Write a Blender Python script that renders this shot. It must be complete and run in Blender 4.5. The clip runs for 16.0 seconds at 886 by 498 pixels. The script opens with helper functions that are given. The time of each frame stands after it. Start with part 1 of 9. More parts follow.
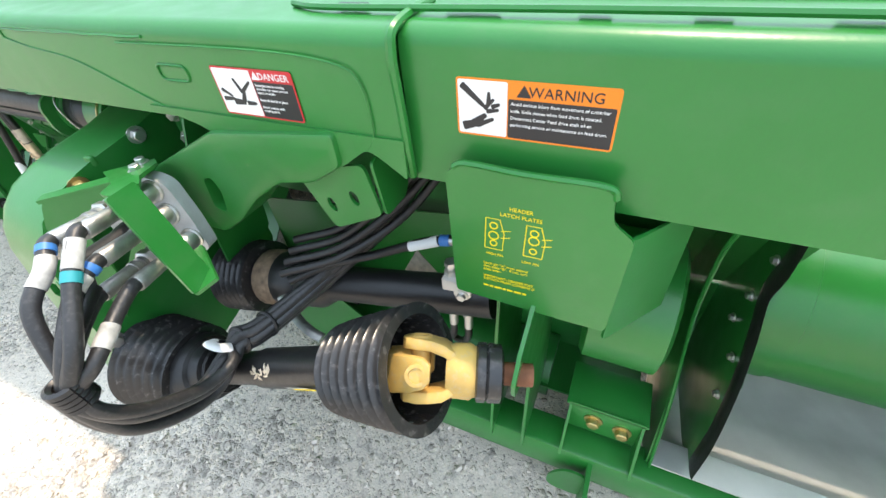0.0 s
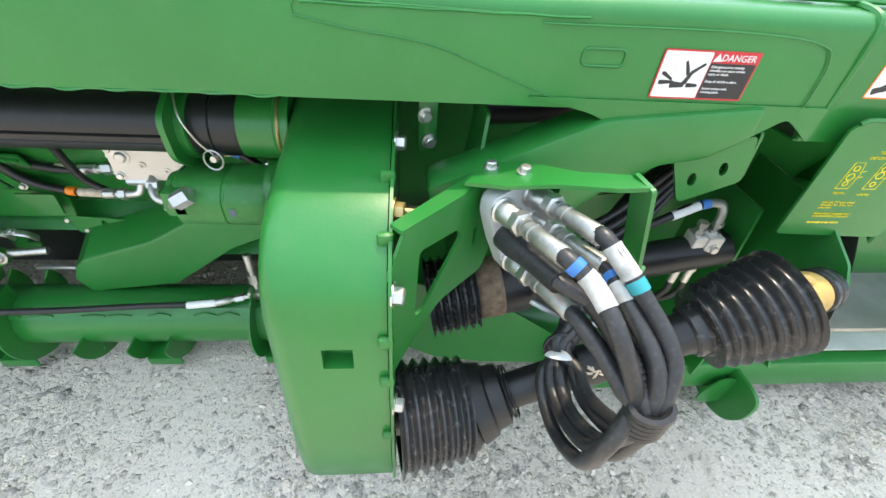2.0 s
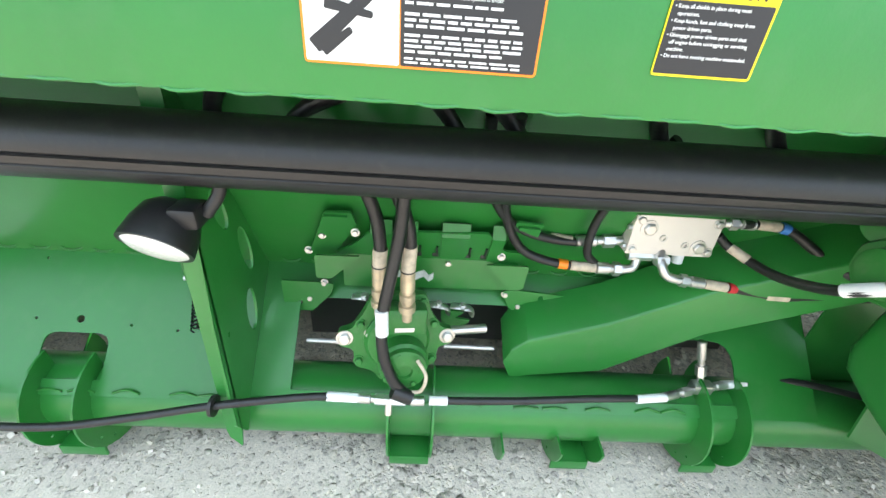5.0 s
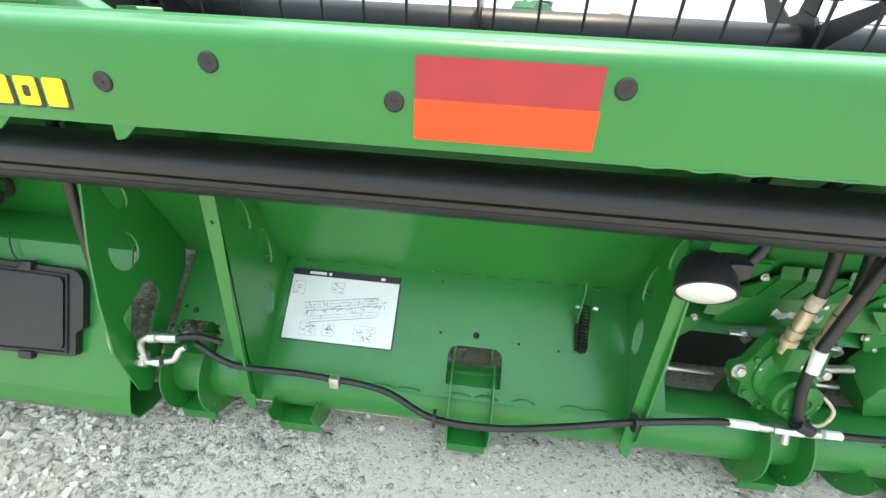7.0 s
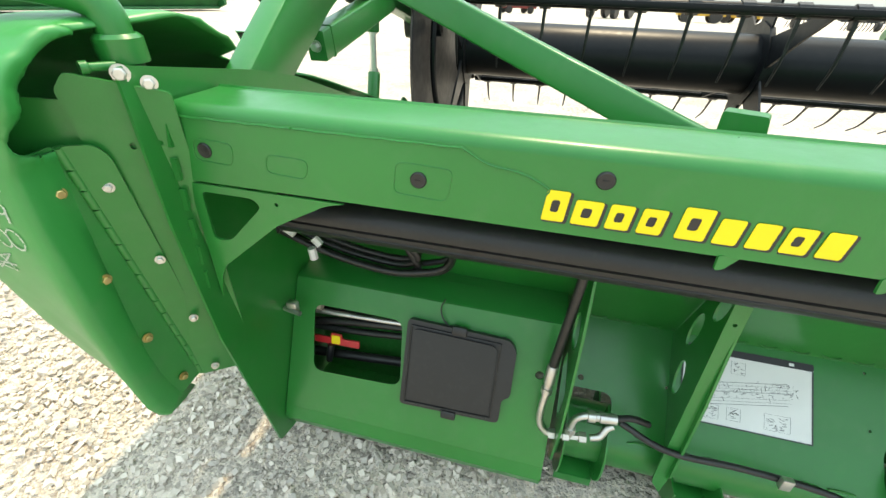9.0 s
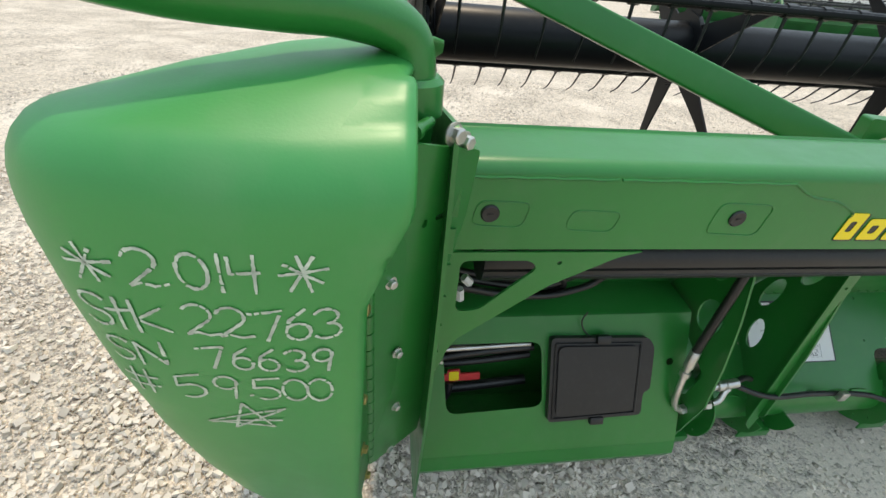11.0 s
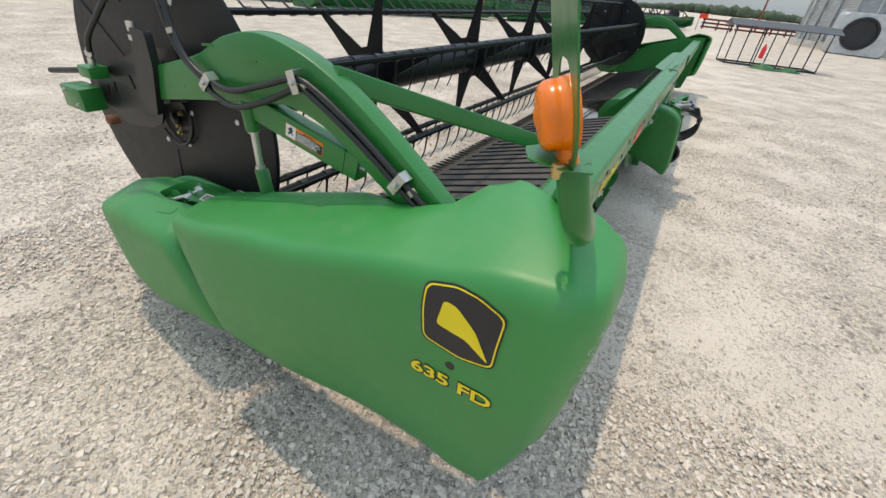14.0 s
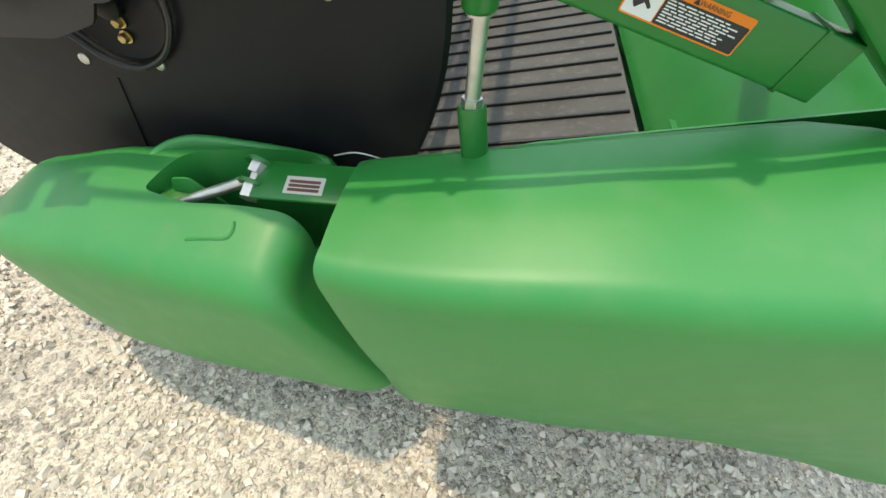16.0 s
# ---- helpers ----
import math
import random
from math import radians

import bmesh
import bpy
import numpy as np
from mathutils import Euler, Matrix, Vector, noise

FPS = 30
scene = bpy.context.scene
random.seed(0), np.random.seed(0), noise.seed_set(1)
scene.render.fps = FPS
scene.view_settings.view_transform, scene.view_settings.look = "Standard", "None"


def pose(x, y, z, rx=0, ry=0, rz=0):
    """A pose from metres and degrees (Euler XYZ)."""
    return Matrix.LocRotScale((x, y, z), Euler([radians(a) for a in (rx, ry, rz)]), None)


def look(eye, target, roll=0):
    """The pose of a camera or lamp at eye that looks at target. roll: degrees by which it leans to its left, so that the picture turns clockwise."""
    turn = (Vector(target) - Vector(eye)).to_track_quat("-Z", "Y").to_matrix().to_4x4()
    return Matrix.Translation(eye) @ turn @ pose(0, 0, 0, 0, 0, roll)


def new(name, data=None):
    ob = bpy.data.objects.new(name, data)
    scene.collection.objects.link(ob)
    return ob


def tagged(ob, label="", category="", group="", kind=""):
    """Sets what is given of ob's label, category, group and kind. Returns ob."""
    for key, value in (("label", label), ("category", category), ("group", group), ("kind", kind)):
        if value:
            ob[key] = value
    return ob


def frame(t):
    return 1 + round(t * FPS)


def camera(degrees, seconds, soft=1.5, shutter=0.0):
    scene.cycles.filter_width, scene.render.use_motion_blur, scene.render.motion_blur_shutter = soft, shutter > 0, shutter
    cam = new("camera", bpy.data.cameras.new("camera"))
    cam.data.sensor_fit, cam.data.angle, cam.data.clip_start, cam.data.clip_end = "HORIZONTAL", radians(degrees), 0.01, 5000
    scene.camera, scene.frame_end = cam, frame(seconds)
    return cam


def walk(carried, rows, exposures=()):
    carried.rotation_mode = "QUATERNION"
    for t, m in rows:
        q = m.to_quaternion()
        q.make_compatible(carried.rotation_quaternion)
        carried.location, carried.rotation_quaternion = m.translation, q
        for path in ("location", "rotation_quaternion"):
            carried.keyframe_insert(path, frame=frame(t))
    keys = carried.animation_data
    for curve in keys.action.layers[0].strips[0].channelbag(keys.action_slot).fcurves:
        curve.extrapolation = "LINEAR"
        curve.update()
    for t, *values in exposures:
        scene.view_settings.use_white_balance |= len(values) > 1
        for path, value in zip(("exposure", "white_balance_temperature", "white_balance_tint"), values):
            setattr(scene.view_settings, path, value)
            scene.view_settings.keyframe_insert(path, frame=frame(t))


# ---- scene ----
cam = camera(94.3, 16.0)
PATH = [
    (0, (2.947, -0.395, 1.216), (2.252, 0.926, -0.115), -5.8),
    (0.5, (2.76, -0.501, 1.211), (2.245, 0.905, -0.115), -2.6),
    (1, (2.556, -0.628, 1.236), (2.225, 0.832, -0.09), -0.4),
    (1.5, (2.3, -0.598, 1.209), (2.194, 0.895, -0.118), 2.1),
    (2, (2.072, -0.573, 1.194), (2.242, 0.931, -0.114), 4.7),
    (2.5, (1.845, -0.596, 1.189), (2.279, 0.892, -0.075), 6.2),
    (3, (1.672, -0.523, 1.145), (2.321, 0.932, -0.065), 6.7),
    (3.5, (1.505, -0.379, 1.092), (2.146, 1.126, -0.058), 6.2),
    (4, (1.355, -0.342, 1.074), (1.782, 1.302, 0.019), 5.7),
    (4.5, (1.136, -0.41, 1.063), (1.356, 1.298, 0.046), 5.3),
    (5, (0.939, -0.425, 1.058), (1.026, 1.293, 0.036), 4.5),
    (5.2, (0.841, -0.437, 1.057), (0.878, 1.282, 0.036), 3.9),
    (7.3, (-0.059, -0.565, 1.144), (-0.219, 1.177, 0.173), 3.1),
    (7.5, (-0.173, -0.568, 1.154), (-0.349, 1.175, 0.188), 2.9),
    (8, (-0.43, -0.566, 1.195), (-0.66, 1.169, 0.227), 2.5),
    (8.5, (-0.687, -0.576, 1.221), (-0.997, 1.131, 0.227), 2.3),
    (9, (-0.911, -0.581, 1.27), (-1.29, 1.086, 0.233), 2.4),
    (9.5, (-1.127, -0.502, 1.295), (-1.588, 1.113, 0.209), 2.9),
    (9.7, (-1.21, -0.479, 1.305), (-1.688, 1.118, 0.2), 3.2),
    (11.8, (-1.833, -0.524, 1.303), (-0.922, 0.888, 0.218), 8.0),
    (12, (-1.895, -0.619, 1.384), (-0.872, 0.725, 0.312), 8.7),
    (12.5, (-2.094, -0.786, 1.544), (-0.854, 0.406, 0.523), 9.2),
    (13, (-2.224, -0.682, 1.605), (-0.859, 0.371, 0.591), 9.0),
    (13.5, (-2.391, -0.469, 1.644), (-0.94, 0.438, 0.609), 7.9),
    (14, (-2.568, -0.184, 1.657), (-1.073, 0.59, 0.577), 6.0),
    (14.5, (-2.512, 0.129, 1.62), (-0.989, 0.718, 0.465), 5.0),
    (15, (-2.404, 0.448, 1.543), (-0.915, 0.859, 0.272), 3.9),
    (15.5, (-2.332, 0.764, 1.431), (-0.919, 1.037, 0.042), 3.7),
    (16, (-2.244, 1.09, 1.372), (-0.961, 1.184, -0.159), 7.3),
]
# seconds, stops, kelvin, tint
EXPOSURES = [(0, 1.45, 6500, 10), (3, 1.58, 6550, 8), (3.6, 1.76, 6600, 7), (5, 2.03, 6600, 9), (7.3, 1.74, 6900, 4), (9.0, 1.28, 7100, 1), (9.7, 0.90, 7100, 0), (11.8, 0.40, 6550, 9), (14, 0.20, 6550, 9),
             (15, 0.33, 6750, 6), (16, 0.72, 6900, 3)]
walk(cam, [(t, look(e, a, r)) for t, e, a, r in PATH], EXPOSURES)
# ---- body
from mathutils.bvhtree import BVHTree
world = bpy.data.worlds.new("sky")
scene.world = world
world.use_nodes = True
wn = world.node_tree.nodes
sky = wn.new("ShaderNodeTexSky")
sky.sky_type, sky.sun_disc = "NISHITA", False
SUN_DIR = Vector((0.11, 0.33, 1.0)).normalized()
sky.sun_elevation = math.asin(SUN_DIR.z)
sky.sun_rotation = math.atan2(SUN_DIR.x, SUN_DIR.y)
sky.air_density, sky.dust_density, sky.ozone_density = 1.3, 2.0, 1.0
haze = wn.new("ShaderNodeMix")
haze.data_type = "RGBA"
haze.inputs[0].default_value = 0.7
# white haze, thinner towards the horizon
lift = wn.new("ShaderNodeMapRange")
lift.inputs["To Min"].default_value, lift.inputs["To Max"].default_value = 0.75, 2.15
tint = wn.new("ShaderNodeMix")
tint.data_type, tint.blend_type = "RGBA", "MULTIPLY"
tint.inputs[0].default_value = 1.0
tint.inputs[6].default_value = (2.95, 3.5, 4.05, 1)
axis, up_z = wn.new("ShaderNodeTexCoord"), wn.new("ShaderNodeSeparateXYZ")
world.node_tree.links.new(axis.outputs["Generated"], up_z.inputs[0])
world.node_tree.links.new(up_z.outputs["Z"], lift.inputs["Value"])
world.node_tree.links.new(lift.outputs["Result"], tint.inputs[7])
world.node_tree.links.new(tint.outputs[2], haze.inputs[7])
world.node_tree.links.new(sky.outputs["Color"], haze.inputs[6])
world.node_tree.links.new(haze.outputs[2], wn["Background"].inputs["Color"])
wn["Background"].inputs["Strength"].default_value = 0.15
sun_data = bpy.data.lights.new("sun", "SUN")
sun_data.energy, sun_data.angle, sun_data.color = 1.62, radians(1.2), (1.0, 0.81, 0.61)
sun = new("sun", sun_data)
sun.matrix_world = look(SUN_DIR * 30, (0, 0, 0))


# ---- materials
def mat(name, color, rough=0.5, metal=0.0, var=0.12, scale=6.0, bump=0.0, bscale=120.0, rvar=0.12, coat=0.0,
        dust=0.0, dustcol=(0.42, 0.38, 0.32)):
    m = bpy.data.materials.new(name)
    m.use_nodes = True
    nt = m.node_tree
    b = nt.nodes["Principled BSDF"]
    tc = nt.nodes.new("ShaderNodeTexCoord")
    n1 = nt.nodes.new("ShaderNodeTexNoise")
    n1.inputs["Scale"].default_value, n1.inputs["Detail"].default_value = scale, 6
    nt.links.new(tc.outputs["Object"], n1.inputs["Vector"])
    ramp = nt.nodes.new("ShaderNodeValToRGB")
    lo, hi = [max(0, c * (1 - var)) for c in color], [min(1, c * (1 + var)) for c in color]
    ramp.color_ramp.elements[0].position, ramp.color_ramp.elements[1].position = 0.3, 0.7
    ramp.color_ramp.elements[0].color, ramp.color_ramp.elements[1].color = (*lo, 1), (*hi, 1)
    nt.links.new(n1.outputs["Fac"], ramp.inputs["Fac"])
    out = ramp.outputs["Color"]
    n2 = nt.nodes.new("ShaderNodeTexNoise")
    n2.inputs["Scale"].default_value, n2.inputs["Detail"].default_value = scale * 7, 8
    nt.links.new(tc.outputs["Object"], n2.inputs["Vector"])
    if dust:
        r2 = nt.nodes.new("ShaderNodeMapRange")
        r2.inputs["From Min"].default_value, r2.inputs["From Max"].default_value = 0.52, 0.8
        r2.inputs["To Min"].default_value, r2.inputs["To Max"].default_value = dust * 0.25, dust
        nt.links.new(n2.outputs["Fac"], r2.inputs["Value"])
        mix = nt.nodes.new("ShaderNodeMix")
        mix.data_type = "RGBA"
        mix.inputs["B"].default_value = (*dustcol, 1)
        nt.links.new(r2.outputs["Result"], mix.inputs["Factor"])
        nt.links.new(out, mix.inputs["A"])
        out = mix.outputs["Result"]
    nt.links.new(out, b.inputs["Base Color"])
    rr = nt.nodes.new("ShaderNodeMapRange")
    rr.inputs["To Min"].default_value, rr.inputs["To Max"].default_value = max(0.03, rough - rvar), min(1, rough + rvar)
    nt.links.new(n2.outputs["Fac"], rr.inputs["Value"])
    nt.links.new(rr.outputs["Result"], b.inputs["Roughness"])
    b.inputs["Metallic"].default_value = metal
    b.inputs["Coat Weight"].default_value = coat
    b.inputs["Coat Roughness"].default_value = 0.15
    if bump:
        n3 = nt.nodes.new("ShaderNodeTexNoise")
        n3.inputs["Scale"].default_value, n3.inputs["Detail"].default_value = bscale, 4
        nt.links.new(tc.outputs["Object"], n3.inputs["Vector"])
        bp = nt.nodes.new("ShaderNodeBump")
        bp.inputs["Strength"].default_value, bp.inputs["Distance"].default_value = bump, 0.002
        nt.links.new(n3.outputs["Fac"], bp.inputs["Height"])
        nt.links.new(bp.outputs["Normal"], b.inputs["Normal"])
    return m


GREEN = mat("green_paint", (0.0145, 0.176, 0.0255), 0.34, var=0.10, scale=3, bump=0.10, bscale=220, coat=0.18, dust=0.05)
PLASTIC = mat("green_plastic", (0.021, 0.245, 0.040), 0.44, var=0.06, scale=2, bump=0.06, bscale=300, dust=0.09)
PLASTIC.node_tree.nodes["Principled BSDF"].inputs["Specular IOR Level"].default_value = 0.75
DKGREEN = mat("green_casting", (0.011, 0.165, 0.019), 0.42, var=0.2, scale=10, bump=0.3, bscale=90, dust=0.12)
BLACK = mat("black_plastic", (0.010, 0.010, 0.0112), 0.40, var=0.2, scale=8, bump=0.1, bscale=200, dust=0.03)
BLACKMET = mat("black_paint", (0.0065, 0.0075, 0.0092), 0.36, var=0.2, scale=5, bump=0.1, bscale=160, dust=0.010)
BLACKMET.node_tree.nodes["Principled BSDF"].inputs["Specular IOR Level"].default_value = 0.2
RUBBER = mat("rubber", (0.010, 0.010, 0.011), 0.38, var=0.3, scale=25, bump=0.3, bscale=180, dust=0.05)
BELT = mat("draper_rubber", (0.050, 0.047, 0.045), 0.62, var=0.3, scale=4, bump=0.4, bscale=150, dust=0.25)
STEEL = mat("zinc_steel", (0.62, 0.61, 0.58), 0.34, 0.9, var=0.15, scale=20, bump=0.1, dust=0.15)
YZINC = mat("yellow_zinc", (0.55, 0.42, 0.18), 0.35, 0.9, var=0.2, scale=30)
ALU = mat("bare_aluminium", (0.72, 0.68, 0.62), 0.45, 0.35, var=0.05, scale=8, bump=0.05)
YELLOW = mat("yellow_casting", (0.58, 0.36, 0.07), 0.55, var=0.22, scale=20, bump=0.3, bscale=120, dust=0.45)
RUST = mat("rusty_steel", (0.24, 0.10, 0.05), 0.75, 0.3, var=0.3, scale=40, bump=0.4)
GREASE = mat("dusty_grease", (0.20, 0.14, 0.09), 0.8, var=0.4, scale=60, bump=0.6, bscale=80)
WHITE = mat("white_print", (0.80, 0.80, 0.78), 0.4, var=0.03, scale=10)
PBLACK = mat("black_print", (0.020, 0.020, 0.022), 0.4, var=0.1, scale=10)
PRED = mat("red_print", (0.55, 0.03, 0.035), 0.4, var=0.05, scale=10)
PORANGE = mat("orange_print", (0.85, 0.23, 0.01), 0.4, var=0.05, scale=10)
PYELLOW = mat("yellow_print", (0.86, 0.68, 0.01), 0.42, var=0.05, scale=10)
REFRED = mat("red_orange_film", (0.95, 0.085, 0.045), 0.5, var=0.05, scale=20, coat=0.1)
DARKRED = mat("red_reflector", (0.34, 0.012, 0.020), 0.4, var=0.06, scale=20, coat=0.3)
REFORANGE = mat("fluorescent_orange", (0.90, 0.060, 0.004), 0.4, var=0.03, scale=20)
BLUE = mat("blue_tape", (0.05, 0.2, 0.55), 0.45, scale=20)
TAN = mat("dusty_label", (0.52, 0.44, 0.33), 0.6, var=0.25, scale=60, bump=0.2)
CHALK = mat("white_marker", (0.50, 0.56, 0.46), 0.85, var=0.3, scale=60)
AMBER = mat("amber_lens", (0.93, 0.205, 0.001), 0.25, var=0.06, scale=20, coat=0.15)
LENS = mat("lamp_lens", (0.78, 0.78, 0.76), 0.25, var=0.08, scale=60, bump=0.4, bscale=90, coat=0.4)
REDPLASTIC = mat("red_lanyard", (0.7, 0.03, 0.05), 0.4, scale=20)


# ---- mesh helpers
def part(name, bm, material, parent=None, label="", sharp=38):
    bmesh.ops.recalc_face_normals(bm, faces=bm.faces)
    me = bpy.data.meshes.new(name)
    for f in bm.faces:
        f.smooth = True
    bm.to_mesh(me)
    bm.free()
    me.set_sharp_from_angle(angle=radians(sharp))
    me.materials.append(material)
    ob = new(name, me)
    if parent is not None:
        ob.parent = parent
    if label:
        ob["label"] = label
    return ob


def thing(name, label, category, group="", kind="", at=(0, 0, 0)):
    ob = new(name)
    ob.location = at
    return tagged(ob, label, category, group, kind)


def loft(bm, rings, closed=True, cap=True):
    vs = [[bm.verts.new(p) for p in r] for r in rings]
    n = len(vs[0])
    for a, b in zip(vs, vs[1:]):
        for i in range(n if closed else n - 1):
            j = (i + 1) % n
            bm.faces.new((a[i], a[j], b[j], b[i]))
    if cap and closed:
        bm.faces.new(vs[0])
        bm.faces.new(vs[-1])
    return bm


def axes_of(d):
    d = Vector(d).normalized()
    a = Vector((0, 0, 1)) if abs(d.z) < 0.9 else Vector((1, 0, 0))
    u = d.cross(a).normalized()
    return d, u, d.cross(u).normalized()


def rod(bm, stations, n=20):
    """Turned body: stations of (point, radius) along one line."""
    p0, p1 = Vector(stations[0][0]), Vector(stations[-1][0])
    d, u, v = axes_of(p1 - p0)
    rings = []
    for p, r in stations:
        rings.append([Vector(p) + r * (math.cos(a) * u + math.sin(a) * v) for a in [2 * math.pi * i / n for i in range(n)]])
    return loft(bm, rings)


def turned(bm, p0, p1, prof, n=24):
    """Profile of (fraction or metres along, radius) turned about p0 p1."""
    p0, p1 = Vector(p0), Vector(p1)
    d = (p1 - p0).normalized()
    return rod(bm, [(p0 + d * s, r) for s, r in prof], n)


def spline(pts, k=8):
    pts = [Vector(p) for p in pts]
    out = []
    e = [2 * pts[0] - pts[1]] + pts + [2 * pts[-1] - pts[-2]]
    for i in range(1, len(e) - 2):
        a, b, c, d = e[i - 1:i + 3]
        for j in range(k):
            t = j / k
            out.append(0.5 * ((2 * b) + (c - a) * t + (2 * a - 5 * b + 4 * c - d) * t * t + (3 * b - a - 3 * c + d) * t ** 3))
    out.append(pts[-1])
    return out


def sweep(bm, pts, r, n=10, k=8, smooth=True, flat=1.0):
    line = spline(pts, k) if smooth and len(pts) > 2 else [Vector(p) for p in pts]
    rings, u = [], None
    for i, p in enumerate(line):
        d = (line[min(i + 1, len(line) - 1)] - line[max(i - 1, 0)]).normalized()
        if u is None:
            u = axes_of(d)[1]
        u = (u - d * u.dot(d)).normalized()
        v = d.cross(u)
        rr = r(i / (len(line) - 1)) if callable(r) else r
        rings.append([p + rr * (math.cos(2 * math.pi * a / n) * u + flat * math.sin(2 * math.pi * a / n) * v) for a in range(n)])
    return loft(bm, rings)


def box(bm, lo, hi, bev=0.0, m=None):
    vs = bmesh.ops.create_cube(bm, size=1.0)["verts"]
    for v in vs:
        v.co = Vector([lo[k] + (v.co[k] + 0.5) * (hi[k] - lo[k]) for k in range(3)])
    if bev:
        es = list({e for v in vs for e in v.link_edges})
        vs = [v for v in bmesh.ops.bevel(bm, geom=es, offset=bev, segments=2, affect="EDGES", profile=0.5)["verts"]]
    if m is not None:
        bmesh.ops.transform(bm, matrix=m, verts=[v for v in set(vs) if v.is_valid])
    return bm


def frame_of(o, u, v):
    """Matrix that carries (a, b, c) to o + a u + b v + c u x v."""
    u, v = Vector(u).normalized(), Vector(v)
    v = (v - u * v.dot(u)).normalized()
    m = Matrix((u, v, u.cross(v))).transposed().to_4x4()
    m.translation = Vector(o)
    return m


def rounded(pts, r=0.01, n=4):
    """2D outline with rounded corners; a point may carry its own radius as third number."""
    out, k = [], len(pts)
    for i, p in enumerate(pts):
        rr = p[2] if len(p) > 2 else r
        b = Vector(p[:2])
        a, c = Vector(pts[i - 1][:2]), Vector(pts[(i + 1) % k][:2])
        if rr <= 0:
            out.append(tuple(b))
            continue
        ua, uc = (a - b), (c - b)
        rr = min(rr, ua.length * 0.48, uc.length * 0.48)
        q, s = b + ua.normalized() * rr, b + uc.normalized() * rr
        for j in range(n + 1):
            t = j / n
            out.append(tuple((1 - t) ** 2 * q + 2 * t * (1 - t) * b + t * t * s))
    return out


def oval(x, y, w, h, n=16, turn=0.0):
    c, s = math.cos(turn), math.sin(turn)
    return [(x + c * w / 2 * math.cos(a) - s * h / 2 * math.sin(a), y + s * w / 2 * math.cos(a) + c * h / 2 * math.sin(a))
            for a in [2 * math.pi * i / n for i in range(n)]]


def plate(bm, outline, thick, m, holes=()):
    """Flat plate with holes, in the frame m, from 0 to thick along its third axis."""
    edges, verts = [], []
    for loop in (outline, *holes):
        vs = [bm.verts.new((p[0], p[1], 0)) for p in loop]
        verts += vs
        edges += [bm.edges.new((vs[i], vs[(i + 1) % len(vs)])) for i in range(len(vs))]
    faces = [f for f in bmesh.ops.triangle_fill(bm, use_beauty=True, edges=edges)["geom"] if isinstance(f, bmesh.types.BMFace)]
    ext = bmesh.ops.extrude_face_region(bm, geom=faces)["geom"]
    top = [v for v in ext if isinstance(v, bmesh.types.BMVert)]
    bmesh.ops.translate(bm, vec=(0, 0, thick), verts=top)
    bmesh.ops.transform(bm, matrix=m, verts=verts + top)
    return bm


def sheet(bm, prof, thick, x0, x1):
    """Bent sheet: profile of (y, z) points with the thickness to its left, drawn along x."""
    pts = [Vector(p) for p in prof]
    off = []
    for i, p in enumerate(pts):
        d = (pts[min(i + 1, len(pts) - 1)] - pts[max(i - 1, 0)]).normalized()
        off.append(p + thick * Vector((-d.y, d.x)))
    ring = pts + off[::-1]
    return loft(bm, [[(x, p.x, p.y) for p in ring] for x in (x0, x1)])


def bolt(bm, p, d, r=0.008, h=0.007, washer=True):
    p = Vector(p)
    d, u, v = axes_of(d)
    turn = [2 * math.pi * i / 12 for i in range(12)]

    def ring(at, radius, hexagon):
        return [p + d * at + (u * math.cos(a) + v * math.sin(a)) * radius * ((1.0 if i % 2 == 0 else 0.885) if hexagon else 1.0) for i, a in enumerate(turn)]

    rings = [ring(0, r * 1.45, False), ring(r * 0.22, r * 1.45, False), ring(r * 0.25, r * 1.02, True)] if washer else [ring(0, r, True)]
    loft(bm, rings + [ring(h + r * 0.25, r, True), ring(h + r * 0.4, r * 0.8, True)])
    return bm


def bm_():
    return bmesh.new()


